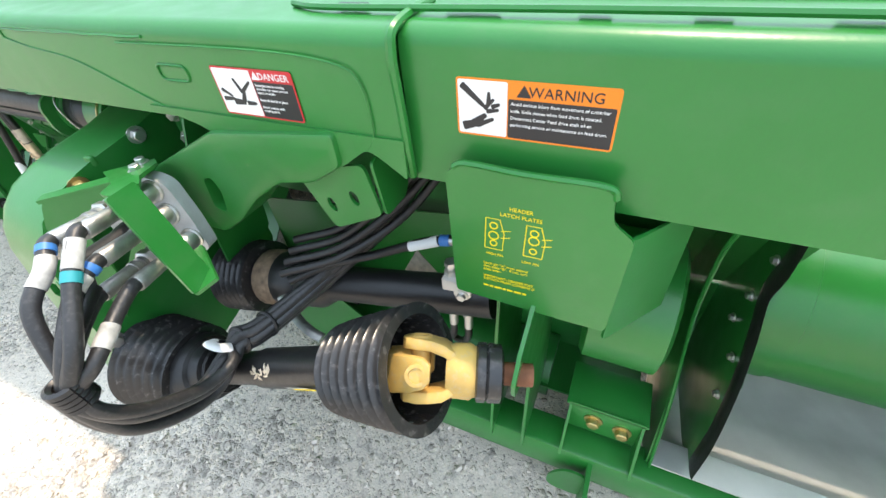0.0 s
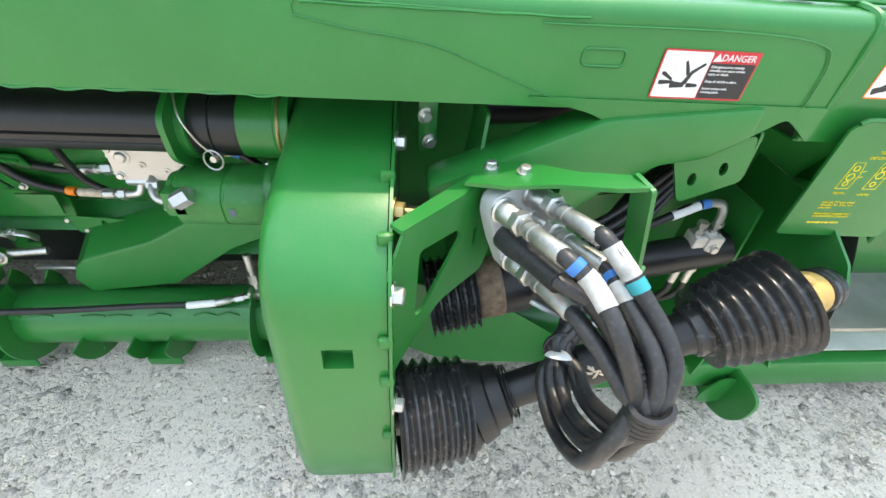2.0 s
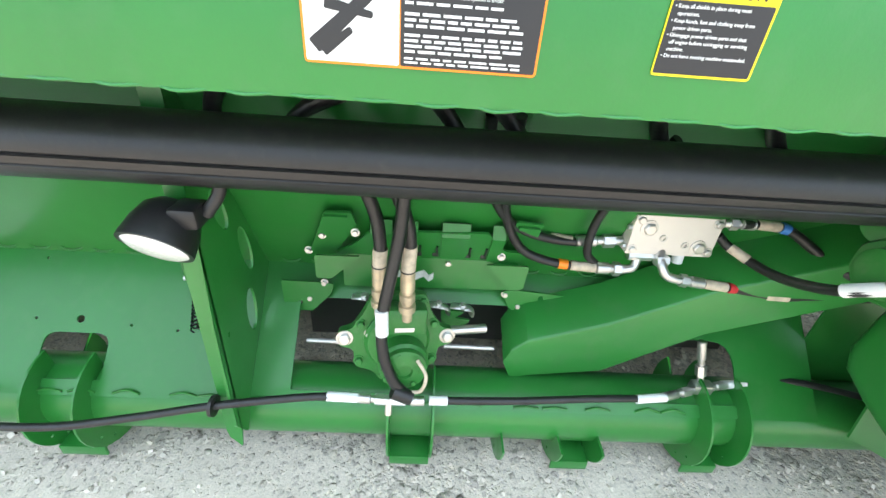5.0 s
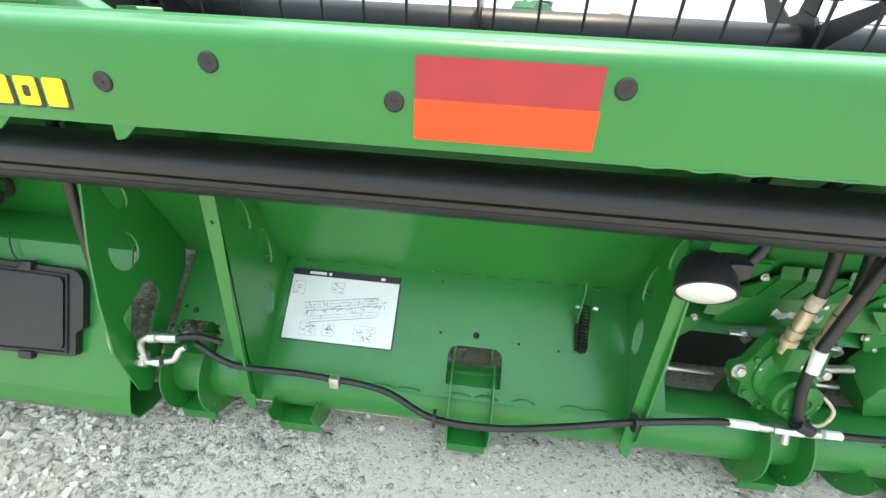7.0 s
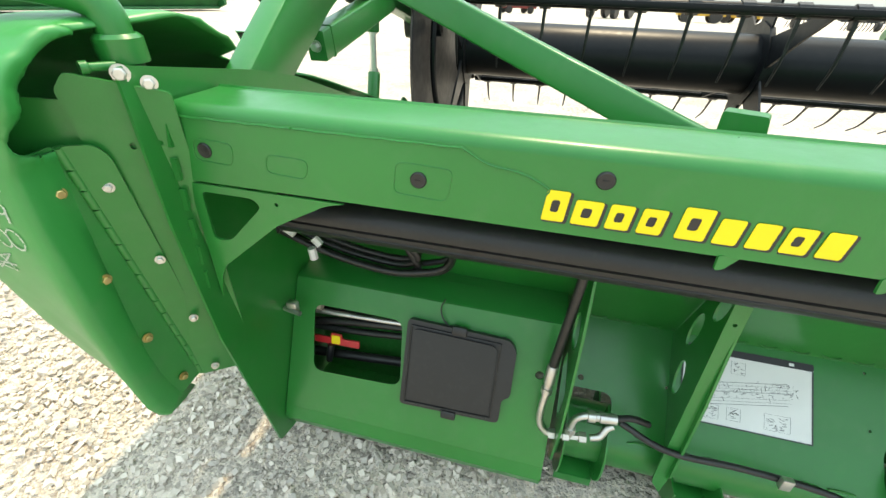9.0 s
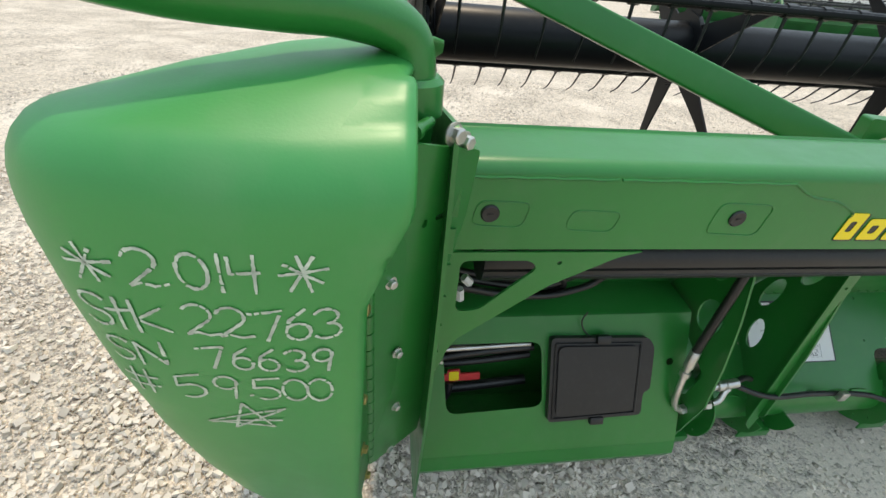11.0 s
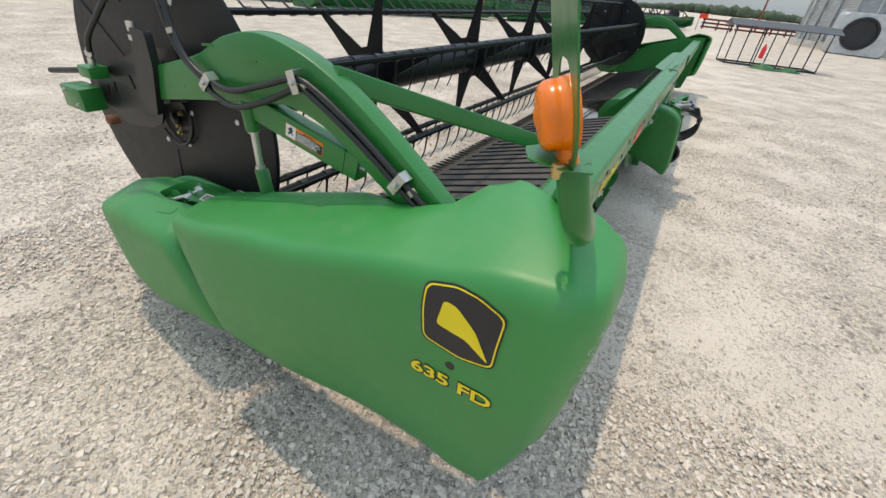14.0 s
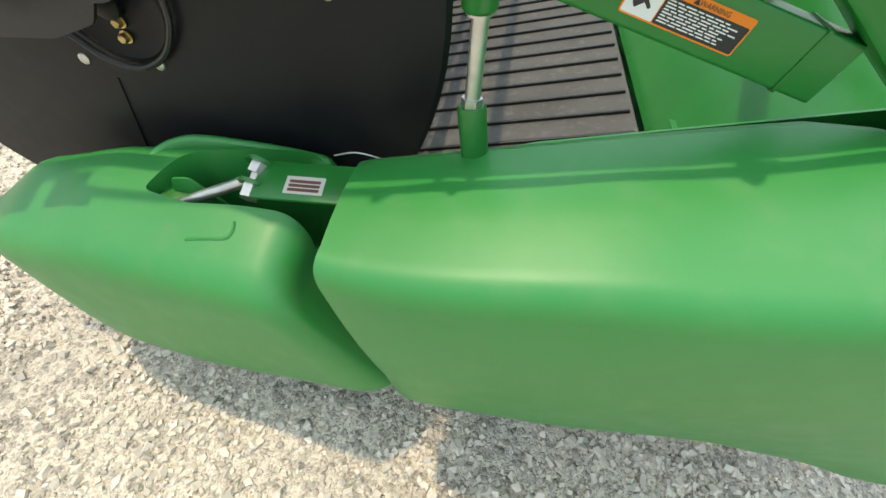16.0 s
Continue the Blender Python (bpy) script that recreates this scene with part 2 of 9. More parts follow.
# ---- ground
def ground_material():
    m = bpy.data.materials.new("gravel_ground")
    m.use_nodes = True
    nt = m.node_tree
    b = nt.nodes["Principled BSDF"]
    tc = nt.nodes.new("ShaderNodeTexCoord")

    def noise_(scale, detail=6):
        n = nt.nodes.new("ShaderNodeTexNoise")
        n.inputs["Scale"].default_value, n.inputs["Detail"].default_value = scale, detail
        nt.links.new(tc.outputs["Object"], n.inputs["Vector"])
        return n.outputs["Fac"]

    def ramp(fac, stops):
        r = nt.nodes.new("ShaderNodeValToRGB")
        els = r.color_ramp.elements
        while len(els) < len(stops):
            els.new(0.5)
        for e, (p, c) in zip(els, stops):
            e.position, e.color = p, (*c, 1)
        nt.links.new(fac, r.inputs["Fac"])
        return r.outputs["Color"]

    def mixed(fac, a, c, kind="MIX"):
        x = nt.nodes.new("ShaderNodeMix")
        x.data_type, x.blend_type = "RGBA", kind
        if isinstance(fac, float):
            x.inputs["Factor"].default_value = fac
        else:
            nt.links.new(fac, x.inputs["Factor"])
        nt.links.new(a, x.inputs["A"])
        nt.links.new(c, x.inputs["B"])
        return x.outputs["Result"]

    def math_(op, a, c=0.0, d=0.0):
        x = nt.nodes.new("ShaderNodeMath")
        x.operation = op
        for k, val in enumerate((a, c, d)):
            if isinstance(val, (int, float)):
                x.inputs[k].default_value = val
            else:
                nt.links.new(val, x.inputs[k])
        return x.outputs[0]

    patch = noise_(1.6, 4)
    col = ramp(noise_(0.9), [(0.28, (0.60, 0.530, 0.45)), (0.52, (0.70, 0.620, 0.53)), (0.72, (0.765, 0.685, 0.595))])
    fine = ramp(noise_(170, 6), [(0.30, (0.84, 0.84, 0.84)), (0.48, (0.98, 0.98, 0.97)), (0.70, (1.08, 1.08, 1.07))])
    col = mixed(1.0, col, fine, "MULTIPLY")
    # chips of three sizes, pressed into the fines, denser in patches
    warp = nt.nodes.new("ShaderNodeTexNoise")
    warp.inputs["Scale"].default_value, warp.inputs["Detail"].default_value = 60, 3
    nt.links.new(tc.outputs["Object"], warp.inputs["Vector"])
    moved = nt.nodes.new("ShaderNodeVectorMath")
    moved.operation = "MULTIPLY_ADD"
    nt.links.new(warp.outputs["Color"], moved.inputs[0])
    moved.inputs[1].default_value = (0.016, 0.016, 0.016)
    nt.links.new(tc.outputs["Object"], moved.inputs[2])
    where = nt.nodes.new("ShaderNodeSeparateXYZ")
    nt.links.new(tc.outputs["Object"], where.inputs[0])

    def slope(value, a, c):
        x = nt.nodes.new("ShaderNodeMapRange")
        x.inputs["From Min"].default_value, x.inputs["From Max"].default_value = a, c
        nt.links.new(value, x.inputs["Value"])
        return x.outputs["Result"]

    beyond = math_("MAXIMUM", slope(where.outputs["X"], -0.5, -1.3), math_("MAXIMUM", slope(where.outputs["Y"], -0.9, -1.8), slope(where.outputs["Y"], 0.6, 1.5)))
    h = math_("MULTIPLY_ADD", noise_(220, 6), 0.0022, math_("MULTIPLY", noise_(22, 5), 0.008))
    for scale, share, tall in ((26, 0.10, 0.0100), (52, 0.30, 0.0070), (110, 0.50, 0.0036)):
        vor = nt.nodes.new("ShaderNodeTexVoronoi")
        vor.inputs["Scale"].default_value = scale
        nt.links.new(moved.outputs[0], vor.inputs["Vector"])
        cell = nt.nodes.new("ShaderNodeSeparateColor")
        nt.links.new(vor.outputs["Color"], cell.inputs[0])
        limit = math_("MULTIPLY_ADD", beyond, -0.30, math_("MULTIPLY_ADD", patch, -2.6, 1.3 + 1.0 - share))
        there = math_("GREATER_THAN", cell.outputs[0], limit)
        dome = math_("MULTIPLY", math_("SUBTRACT", 1.0, math_("POWER", math_("MULTIPLY", vor.outputs["Distance"], 1.9), 3.0)), tall)
        dome = math_("MULTIPLY", math_("MAXIMUM", dome, 0.0), math_("MULTIPLY_ADD", cell.outputs[1], 0.6, 0.5))
        h = math_("ADD", h, math_("MULTIPLY", dome, there))
        tone = ramp(cell.outputs[2], [(0.0, (0.70, 0.70, 0.71)), (0.45, (0.93, 0.93, 0.93)), (1.0, (1.12, 1.11, 1.09))])
        col = mixed(there, col, mixed(1.0, col, tone, "MULTIPLY"))
    nt.links.new(col, b.inputs["Base Color"])
    b.inputs["Roughness"].default_value = 0.95
    b.inputs["Specular IOR Level"].default_value = 0.2
    bp = nt.nodes.new("ShaderNodeBump")
    bp.inputs["Strength"].default_value, bp.inputs["Distance"].default_value = 1.0, 1.0
    nt.links.new(h, bp.inputs["Height"])
    nt.links.new(bp.outputs["Normal"], b.inputs["Normal"])
    return m


bm = bm_()
ticks = sorted({*[-900, -400, -150, -60, -25, -12, 14, 25, 60, 150, 400, 900], *[round(-8 + 0.5 * i, 2) for i in range(37)]})
grid = {}
for x in ticks:
    for y in ticks:
        h = 0.018 * noise.noise((x * 0.5, y * 0.5, 3.1)) + 0.008 * noise.noise((x * 1.9, y * 1.9, 7.7)) if abs(x) < 12 and abs(y) < 12 else 0.0
        grid[x, y] = bm.verts.new((x, y, h - 0.004))
for a, b in zip(ticks, ticks[1:]):
    for c, d in zip(ticks, ticks[1:]):
        bm.faces.new((grid[a, c], grid[b, c], grid[b, d], grid[a, d]))
ground = part("ground", bm, ground_material(), sharp=80)
tagged(ground, "pale crushed limestone gravel yard", "ground", kind="structure")


def stones():
    m = bpy.data.materials.new("limestone_chips")
    m.use_nodes = True
    nt = m.node_tree
    b = nt.nodes["Principled BSDF"]
    g = nt.nodes.new("ShaderNodeNewGeometry")
    r = nt.nodes.new("ShaderNodeValToRGB")
    els = r.color_ramp.elements
    els[0].position, els[0].color = 0.0, (0.50, 0.45, 0.395, 1)
    els[1].position, els[1].color = 1.0, (0.79, 0.71, 0.615, 1)
    e = els.new(0.5)
    e.color = (0.70, 0.62, 0.53, 1)
    nt.links.new(g.outputs["Random Per Island"], r.inputs["Fac"])
    nt.links.new(r.outputs["Color"], b.inputs["Base Color"])
    b.inputs["Roughness"].default_value = 0.9
    b.inputs["Specular IOR Level"].default_value = 0.25
    rng = np.random.default_rng(5)
    base = np.array([(x, y, z) for x in (-0.6, 0.6) for y in (-0.6, 0.6) for z in (-0.6, 0.6)])
    tri = np.array([(0, 1, 3), (0, 3, 2), (4, 6, 7), (4, 7, 5), (0, 4, 5), (0, 5, 1), (2, 3, 7), (2, 7, 6), (0, 2, 6), (0, 6, 4), (1, 5, 7), (1, 7, 3)])
    pts = []
    for x0, x1, y0, y1, n in ((-0.8, 4.2, -1.4, 0.6, 16000), (-4.2, -0.8, -2.2, 3.4, 135000), (-7, 7, -4, 6, 70000)):
        pts.append(np.c_[rng.uniform(x0, x1, n), rng.uniform(y0, y1, n)])
    pts = np.concatenate(pts)
    keep = np.array([noise.noise((p[0] * 1.3, p[1] * 1.3, 0.5)) + 0.6 * noise.noise((p[0] * 4, p[1] * 4, 2)) > rng.uniform(-0.60, 0.55) for p in pts])
    pts = pts[keep]
    n = len(pts)
    size = 0.0032 + 0.0135 * rng.random(n) ** 3.2
    # finer chips along the rear of the machine
    rear_strip = (pts[:, 0] > -0.8) & (np.abs(pts[:, 1] + 0.4) < 1.0)
    size[rear_strip] = 0.0026 + 0.0075 * (size[rear_strip] - 0.0032) / 0.0135
    shape = base[None] * (1 + 0.25 * rng.standard_normal((n, len(base), 1))) + 0.12 * rng.standard_normal((n, len(base), 3))
    shape *= rng.uniform(0.7, 1.3, (n, 1, 3)) * [1, 1, 0.75]
    for i, j in ((0, 2), (1, 2), (0, 1)):
        a = rng.uniform(0, 6.28, n) if j == 1 else 0.45 * rng.standard_normal(n)
        c, s = np.cos(a)[:, None], np.sin(a)[:, None]
        p, q = shape[..., i] * c - shape[..., j] * s, shape[..., i] * s + shape[..., j] * c
        shape[..., i], shape[..., j] = p, q
    v = shape * size[:, None, None]
    v[..., :2] += pts[:, None]
    v[..., 2] += size[:, None] * 0.12 - 0.002
    v = v.reshape(-1, 3)
    f = (tri[None] + (np.arange(n) * len(base))[:, None, None]).reshape(-1, 3)
    me = bpy.data.meshes.new("gravel_stones")
    me.from_pydata(v.tolist(), [], f.tolist())
    me.materials.append(m)
    ob = new("gravel_stones", me)
    tagged(ob, "loose angular limestone chips on the yard", "gravel", kind="stuff")


stones()

# ---- the header
header = thing("harvester_header", "long green draper header with black reel parked on gravel", "header")
LEFT, SEAM, MID, RIGHT = -1.53, 2.70, 3.78, 9.10


def beam(x0, x1, z_low, y, name="top_beam"):
    bm = bm_()
    r, top = 0.022, 1.108
    prof = [(y + 0.10, z_low - 0.004), (y, z_low)]
    prof += [(y + r - r * math.cos(a), top - r + r * math.sin(a)) for a in [math.pi / 2 * i / 5 for i in range(6)]]
    prof += [(y + 0.13, top + 0.004)]
    sheet(bm, prof, -0.006, x0, x1)
    return part(name, bm, GREEN, header)


beam(LEFT, SEAM - 0.33, 0.97, 0.0)
beam(MID + (MID - SEAM) + 0.33, RIGHT, 0.97, 0.0)


def back_sheet(x0, x1):
    bm = bm_()
    sheet(bm, [(0.13, 1.112), (0.145, 1.10), (0.44, 0.50), (0.452, 0.475)], 0.005, x0, x1)
    part("back_sheet", bm, GREEN, header)


back_sheet(LEFT, 3.30)
back_sheet(4.42, RIGHT)
bm = bm_()
sheet(bm, [(0.13, 1.112), (0.145, 1.10), (0.235, 0.915), (0.225, 0.905)], 0.005, 3.30, 4.42)
part("back_sheet", bm, GREEN, header)


def lower_tube(x0, x1):
    bm = bm_()
    rod(bm, [((x0, 0.290, 0.178), 0.086), ((x1, 0.290, 0.178), 0.086)], 32)
    part("lower_tube", bm, GREEN, header)


lower_tube(-0.74, 2.9)
lower_tube(4.7, RIGHT)

# black driveline shield under the beam
bm = bm_()
R, YC, ZC = 0.053, 0.152, 0.858
ring = []
for i in range(120):
    a = 2 * math.pi * i / 120
    rr = R - (0.004 if i in (61, 67) else 0) + (0.001 if 61 < i < 67 else 0)
    ring.append((YC + rr * math.cos(a), ZC + rr * math.sin(a)))
loft(bm, [[(x, p[0], p[1]) for p in ring] for x in (-1.44, 1.672)])
part("driveline_shield", bm, BLACK, header, "black plastic tube over the driveline")

# ---- draper deck, cutterbar
DECK_R, DECK_F = (0.50, 0.50), (1.53, 0.19)


def deck(x0, x1, step=0.16):
    bm = bm_()
    box(bm, (x0, 0, -0.03), (x1, math.hypot(DECK_F[0] - DECK_R[0], DECK_F[1] - DECK_R[1]), 0.0),
        0, frame_of((0, DECK_R[0], DECK_R[1]), (1, 0, 0), (0, DECK_F[0] - DECK_R[0], DECK_F[1] - DECK_R[1])))
    belt = part("draper_belt", bm, BELT, header, "black ribbed rubber draper belt")
    n = int((x1 - x0) / step)
    for i in range(n):
        x = x0 + (i + 0.5) * step
        bm = bm_()
        box(bm, (x - 0.008, 0.015, 0.0), (x + 0.008, 1.06, 0.014), 0.003,
            frame_of((0, DECK_R[0], DECK_R[1]), (1, 0, 0), (0, DECK_F[0] - DECK_R[0], DECK_F[1] - DECK_R[1])))
        part("cleat", bm, RUBBER, belt)
    return belt


deck(-1.48, 2.9)
deck(4.6, 9.05)
bm = bm_()
sheet(bm, [(1.50, 0.165), (1.54, 0.180), (1.62, 0.17), (1.63, 0.16), (1.50, 0.14)], -0.004, -1.5, RIGHT)
cutter = part("cutterbar", bm, GREASE, header, "dusty steel cutterbar")
bm = bm_()
for i in range(140):
    x = -1.47 + i * 0.0762
    loft(bm, [[(x + sx * w, y, z + sz * h) for sx, sz in ((-1, -1), (1, -1), (1, 1), (-1, 1))]
              for y, z, w, h in ((1.58, 0.165, 0.013, 0.012), (1.66, 0.165, 0.012, 0.012), (1.74, 0.160, 0.003, 0.004))])
tagged(part("knife_guard", bm, mat("guard_steel", (0.10, 0.075, 0.06), 0.6, 0.4, 0.3, 20), cutter, "worn pointed steel knife guards"), kind="stuff")

# ---- reel
REEL_Y, REEL_Z = 1.90, 1.05


def bat_point(k, r):
    a = math.radians(37 + 60 * k)
    return REEL_Y + r * math.cos(a), REEL_Z + r * math.sin(a)


def reel(x0, x1):
    bm = bm_()
    rod(bm, [((x0, REEL_Y, REEL_Z), 0.135), ((x1, REEL_Y, REEL_Z), 0.135)], 28)
    part("reel_tube", bm, BLACKMET, header, "black reel centre tube")
    for k in range(6):
        y, z = bat_point(k, 0.59)
        bm = bm_()
        rod(bm, [((x0, y, z), 0.022), ((x1, y, z), 0.022)], 12)
        box(bm, (x0, y - 0.03, z - 0.012), (x1, y + 0.03, z + 0.012), 0.004)
        bat = part("reel_bat", bm, BLACKMET, header)
        n = int((x1 - x0) / 0.178)
        ang = radians((25, 62, 262, 268, 278, 300)[k])
        d = Vector((0, math.cos(ang), math.sin(ang)))
        e = Vector((0, -d.z, d.y))
        o = Vector((0, y, z))

        def tine(bm, ox):
            sweep(bm, [ox + d * 0.01, ox + d * 0.09 + e * 0.012, ox + d * 0.17 + e * 0.03, ox + d * 0.25 + e * 0.075], lambda t: 0.0085 - 0.0045 * t, n=6, k=3)
            rod(bm, [(ox - Vector((0.022, 0, 0)), 0.028), (ox + Vector((0.022, 0, 0)), 0.028)], 8)

        bm = bm_()
        tine(bm, o)
        first = part("tine", bm, BLACK, bat, "thin curved dark reel tine")
        first.location.x = x0 + 0.088
        near = 46
        for i in range(1, near):
            ob = new("tine", first.data)
            ob.parent = bat
            ob.location.x = x0 + 0.088 + i * 0.178
        bm = bm_()
        for i in range(near, n):
            tine(bm, Vector((x0 + 0.088 + i * 0.178, 0, 0)) + o)
        tagged(part("far_tine", bm, BLACK, bat), kind="stuff")
    for x in [x0 + 0.04] + [0.02 + 1.555 * i for i in range(6)] + [x1 - 0.04]:
        bm = bm_()
        rod(bm, [((x - 0.012, REEL_Y, REEL_Z), 0.19), ((x + 0.012, REEL_Y, REEL_Z), 0.19)], 12)
        spider = part("reel_spider", bm, BLACKMET, header, "black stamped reel spider plate")
        for k in range(6):
            bm = bm_()
            y, z = bat_point(k, 0.58)
            yc, zc = bat_point(k, 0.12)
            d = Vector((0, y - yc, z - zc)).normalized()
            w = Vector((0, -d.z, d.y))
            loft(bm, [[Vector((x + e, yc, zc)) + d * g + w * (o * h) for e, o in ((-.005, -1), (.005, -1), (.005, 1), (-.005, 1))]
                      for g, h in ((0.0, 0.075), (0.14, 0.058), (0.30, 0.036), (0.47, 0.022))])
            part("bat_arm", bm, BLACKMET, spider)


reel(-1.42, 8.95)


DISC = mat("black_disc_paint", (0.0065, 0.0075, 0.0095), 0.42, var=0.3, scale=4, bump=0.1, bscale=160, dust=0.012)
DISC.node_tree.nodes["Principled BSDF"].inputs["Specular IOR Level"].default_value = 0.3


def reel_disc(x, label="black sheet-metal reel end disc with rivets"):
    bm = bm_()
    prof = [(0.0, 0.10), (0.002, 0.71), (0.012, 0.72), (0.014, 0.705), (0.006, 0.69), (0.006, 0.10)]
    rod(bm, [((x + s, REEL_Y, REEL_Z), r) for s, r in prof], 72)
    d = part("reel_end_disc", bm, DISC, header, label)
    for k in range(6):
        for r in (0.18, 0.50):
            y, z = bat_point(k + 0.3, r)
            bm = bm_()
            rod(bm, [((x - 0.006, y, z), 0.004), ((x - 0.003, y, z), 0.012), ((x, y, z), 0.013)], 12)
            part("rivet", bm, STEEL, d)
    for a0 in (20, 140, 260):
        a = radians(a0 + 14)
        bm = bm_()
        sweep(bm, [(x - 0.0005, REEL_Y + r * math.cos(a + 0.1 * r), REEL_Z + r * math.sin(a + 0.1 * r)) for r in (0.20, 0.45, 0.70)], 0.0022, 6)
        part("crease", bm, DISC, d)
    return d


reel_disc(-1.49)
# cam track and bat links on the inner side of the disc
bm = bm_()
lp = [Vector((-1.455, REEL_Y + 0.44 * math.cos(a) - 0.03, REEL_Z + 0.44 * math.sin(a) + 0.03)) for a in [2 * math.pi * i / 48 for i in range(49)]]
sweep(bm, lp, 0.014, 8, 1, False)
part("cam_track", bm, BLACKMET, header, "black cam ring beside the reel disc")
for k in range(6):
    y, z = bat_point(k, 0.59)
    y2, z2 = bat_point(k + 0.16, 0.42)
    bm = bm_()
    rod(bm, [((-1.44, y, z), 0.016), ((-1.44, y2, z2), 0.016)], 10)
    rod(bm, [((-1.475, y2, z2), 0.026), ((-1.43, y2, z2), 0.026)], 14)
    part("cam_link", bm, BLACKMET, header, "black cam link with roller")
reel_disc(9.0)

# ---- end sheet
bm = bm_()
out = rounded([(-0.06, 1.17, .02), (0.26, 1.125, .0), (0.42, 1.09, 0), (1.00, 0.90, .02), (1.45, 0.62, .02), (1.60, 0.30, .02), (1.50, 0.12, .02),
               (0.30, 0.10, .02), (0.13, 0.08, 0), (0.06, 0.10, 0.01), (-0.03, 0.60, 0), (-0.055, 0.90, 0)], 0.01)
plate(bm, out, 0.006, frame_of((-1.545, 0, 0), (0, 1, 0), (0, 0, 1)))
part("end_sheet", bm, GREEN, header)
bm = bm_()
plate(bm, [(p[0], p[1]) for p in out], 0.006, frame_of((RIGHT + 0.01, 0, 0), (0, 1, 0), (0, 0, 1)))
part("end_sheet", bm, GREEN, header)


# ---- end shield
def lerp(a, b, t):
    return a + (b - a) * t


def curve(keys, s):
    for (a, va), (b, vb) in zip(keys, keys[1:]):
        if s <= b:
            t = (s - a) / (b - a)
            t = t * t * (3 - 2 * t) * 0.5 + t * 0.5
            return lerp(va, vb, t)
    return keys[-1][1]


def shield(flip=None):
    """Moulded end shield: drawn along its outer face from the front, round the rear corner, to the inner end of the rear face."""
    path = []
    xo, yr, rc = -1.932, -0.197, 0.105
    for i in range(25):
        path.append(((xo + 0.012 * (i / 24 - 1) ** 2 + 0.030 * max(0.0, 1 - i / 5) ** 2, lerp(1.318, yr + rc, i / 24)), (1, 0)))
    for i in range(1, 9):
        a = math.pi / 2 * i / 8
        path.append(((xo + rc - rc * math.cos(a), yr + rc - rc * math.sin(a)), (math.cos(a), math.sin(a))))
    for i in range(1, 7):
        path.append(((lerp(xo + rc, -1.605, i / 6), yr + 0.01 * (i / 6) ** 2), (0, 1)))
    total, s, last = [], 0.0, path[0][0]
    for p, _ in path:
        s += math.hypot(p[0] - last[0], p[1] - last[1])
        total.append(s)
        last = p
    L = total[-1]
    rings = []
    for (p, nrm), s in zip(path, total):
        u = s / L
        zr = curve([(0, 0.83), (0.3, 0.955), (0.62, 1.10), (0.74, 1.165), (0.82, 1.18), (1, 1.165)], u)
        zb = curve([(0, 0.345), (0.25, 0.30), (0.5, 0.315), (0.72, 0.325), (0.82, 0.328), (0.9, 0.35), (1, 0.395)], u)
        if u < 0.02:
            zb += 0.02
        inner = (curve([(0, -1.612), (0.3, -1.60), (0.45, -1.60), (0.47, -1.655), (0.58, -1.655), (0.62, -1.56), (0.74, -1.535), (0.8, -1.56), (1, -1.600)], u),
                 curve([(0, 1.318), (0.3, 0.83), (0.62, 0.24), (0.74, 0.14), (0.82, 0.08), (1, -0.06)], u))
        zi = curve([(0, 0.845), (0.3, 0.995), (0.5, 1.095), (0.58, 1.145), (0.66, 1.195), (0.78, 1.235), (1, 1.215)], u)
        P = Vector((p[0], p[1], 0))
        slant = 0.15 * max(0, 1 - u / 0.12) ** 1.5
        N = Vector((nrm[0], nrm[1], 0))
        k = max(0.0, min(1.0, (u - 0.60) / 0.17))
        k = k * k * (3 - 2 * k)
        lean = Vector((nrm[0] * (1 - 0.22 * k - 0.25 * nrm[1]), 0.85 * k + 0.45 * nrm[1], 0))
        tap = curve([(0, 0.02), (0.25, 0.06), (0.5, 0.10), (0.72, 0.090), (0.79, 0.100), (0.84, 0.128), (0.90, 0.112), (1, 0.040)], u)
        ring_ = []
        hgt = zr - zb
        ring_.append(P + lean * tap + N * (0.045 if nrm[1] == 0 else 0.022) + Vector((0, 0, zb + 0.006)))
        for w in (0.0, 0.03, 0.08, 0.15, 0.25, 0.4, 0.55, 0.7, 0.82, 0.92):
            bulge = 0.012 * math.sin(math.pi * w)
            ring_.append(P + lean * tap * (1 - w) ** 1.8 + N * (-bulge + (0.02 * (1 - w / 0.08) ** 2 if w < 0.08 else 0)) + Vector((0, 0, zb + hgt * w)))
        top = Vector((inner[0], inner[1], zi))
        edge = P + Vector((0, 0, zr + 0.012)) + N * 0.0
        low = ring_[-1]
        d = top - edge
        hi = edge + d * min(0.45, 0.05 / max(d.length, 0.01))
        for j in range(1, 8):
            t = j / 7
            ring_.append((1 - t) ** 2 * low + 2 * t * (1 - t) * edge + t * t * hi)
        for t in (0.25, 0.5, 0.75, 0.93):
            q = hi.lerp(top, t)
            q.z += 0.014 * math.sin(math.pi * t)
            ring_.append(q)
        ring_.append(top + Vector((0, 0, -0.004)))
        for q in ring_:
            if nrm[1] > 0.5:
                q.y -= 0.008 * math.exp(-((q.x + 1.71) / 0.07) ** 2) * min(1.0, max(0.0, (q.z - 0.86) / 0.18)) * min(1.0, max(0.0, (1.21 - q.z) / 0.06))
            q.y -= slant * max(0.0, min(1.0, (zr - q.z) / (zr - zb)))
        rings.append(ring_)
    # flanges that turn inwards at both ends
    last_i = len(rings[0]) - 5
    rings.insert(0, [p + (Vector((0.07 if i > 1 else 0.04, -0.035, 0)) if i < last_i else Vector((0.006, -0.035, -0.035))) for i, p in enumerate(rings[0])])
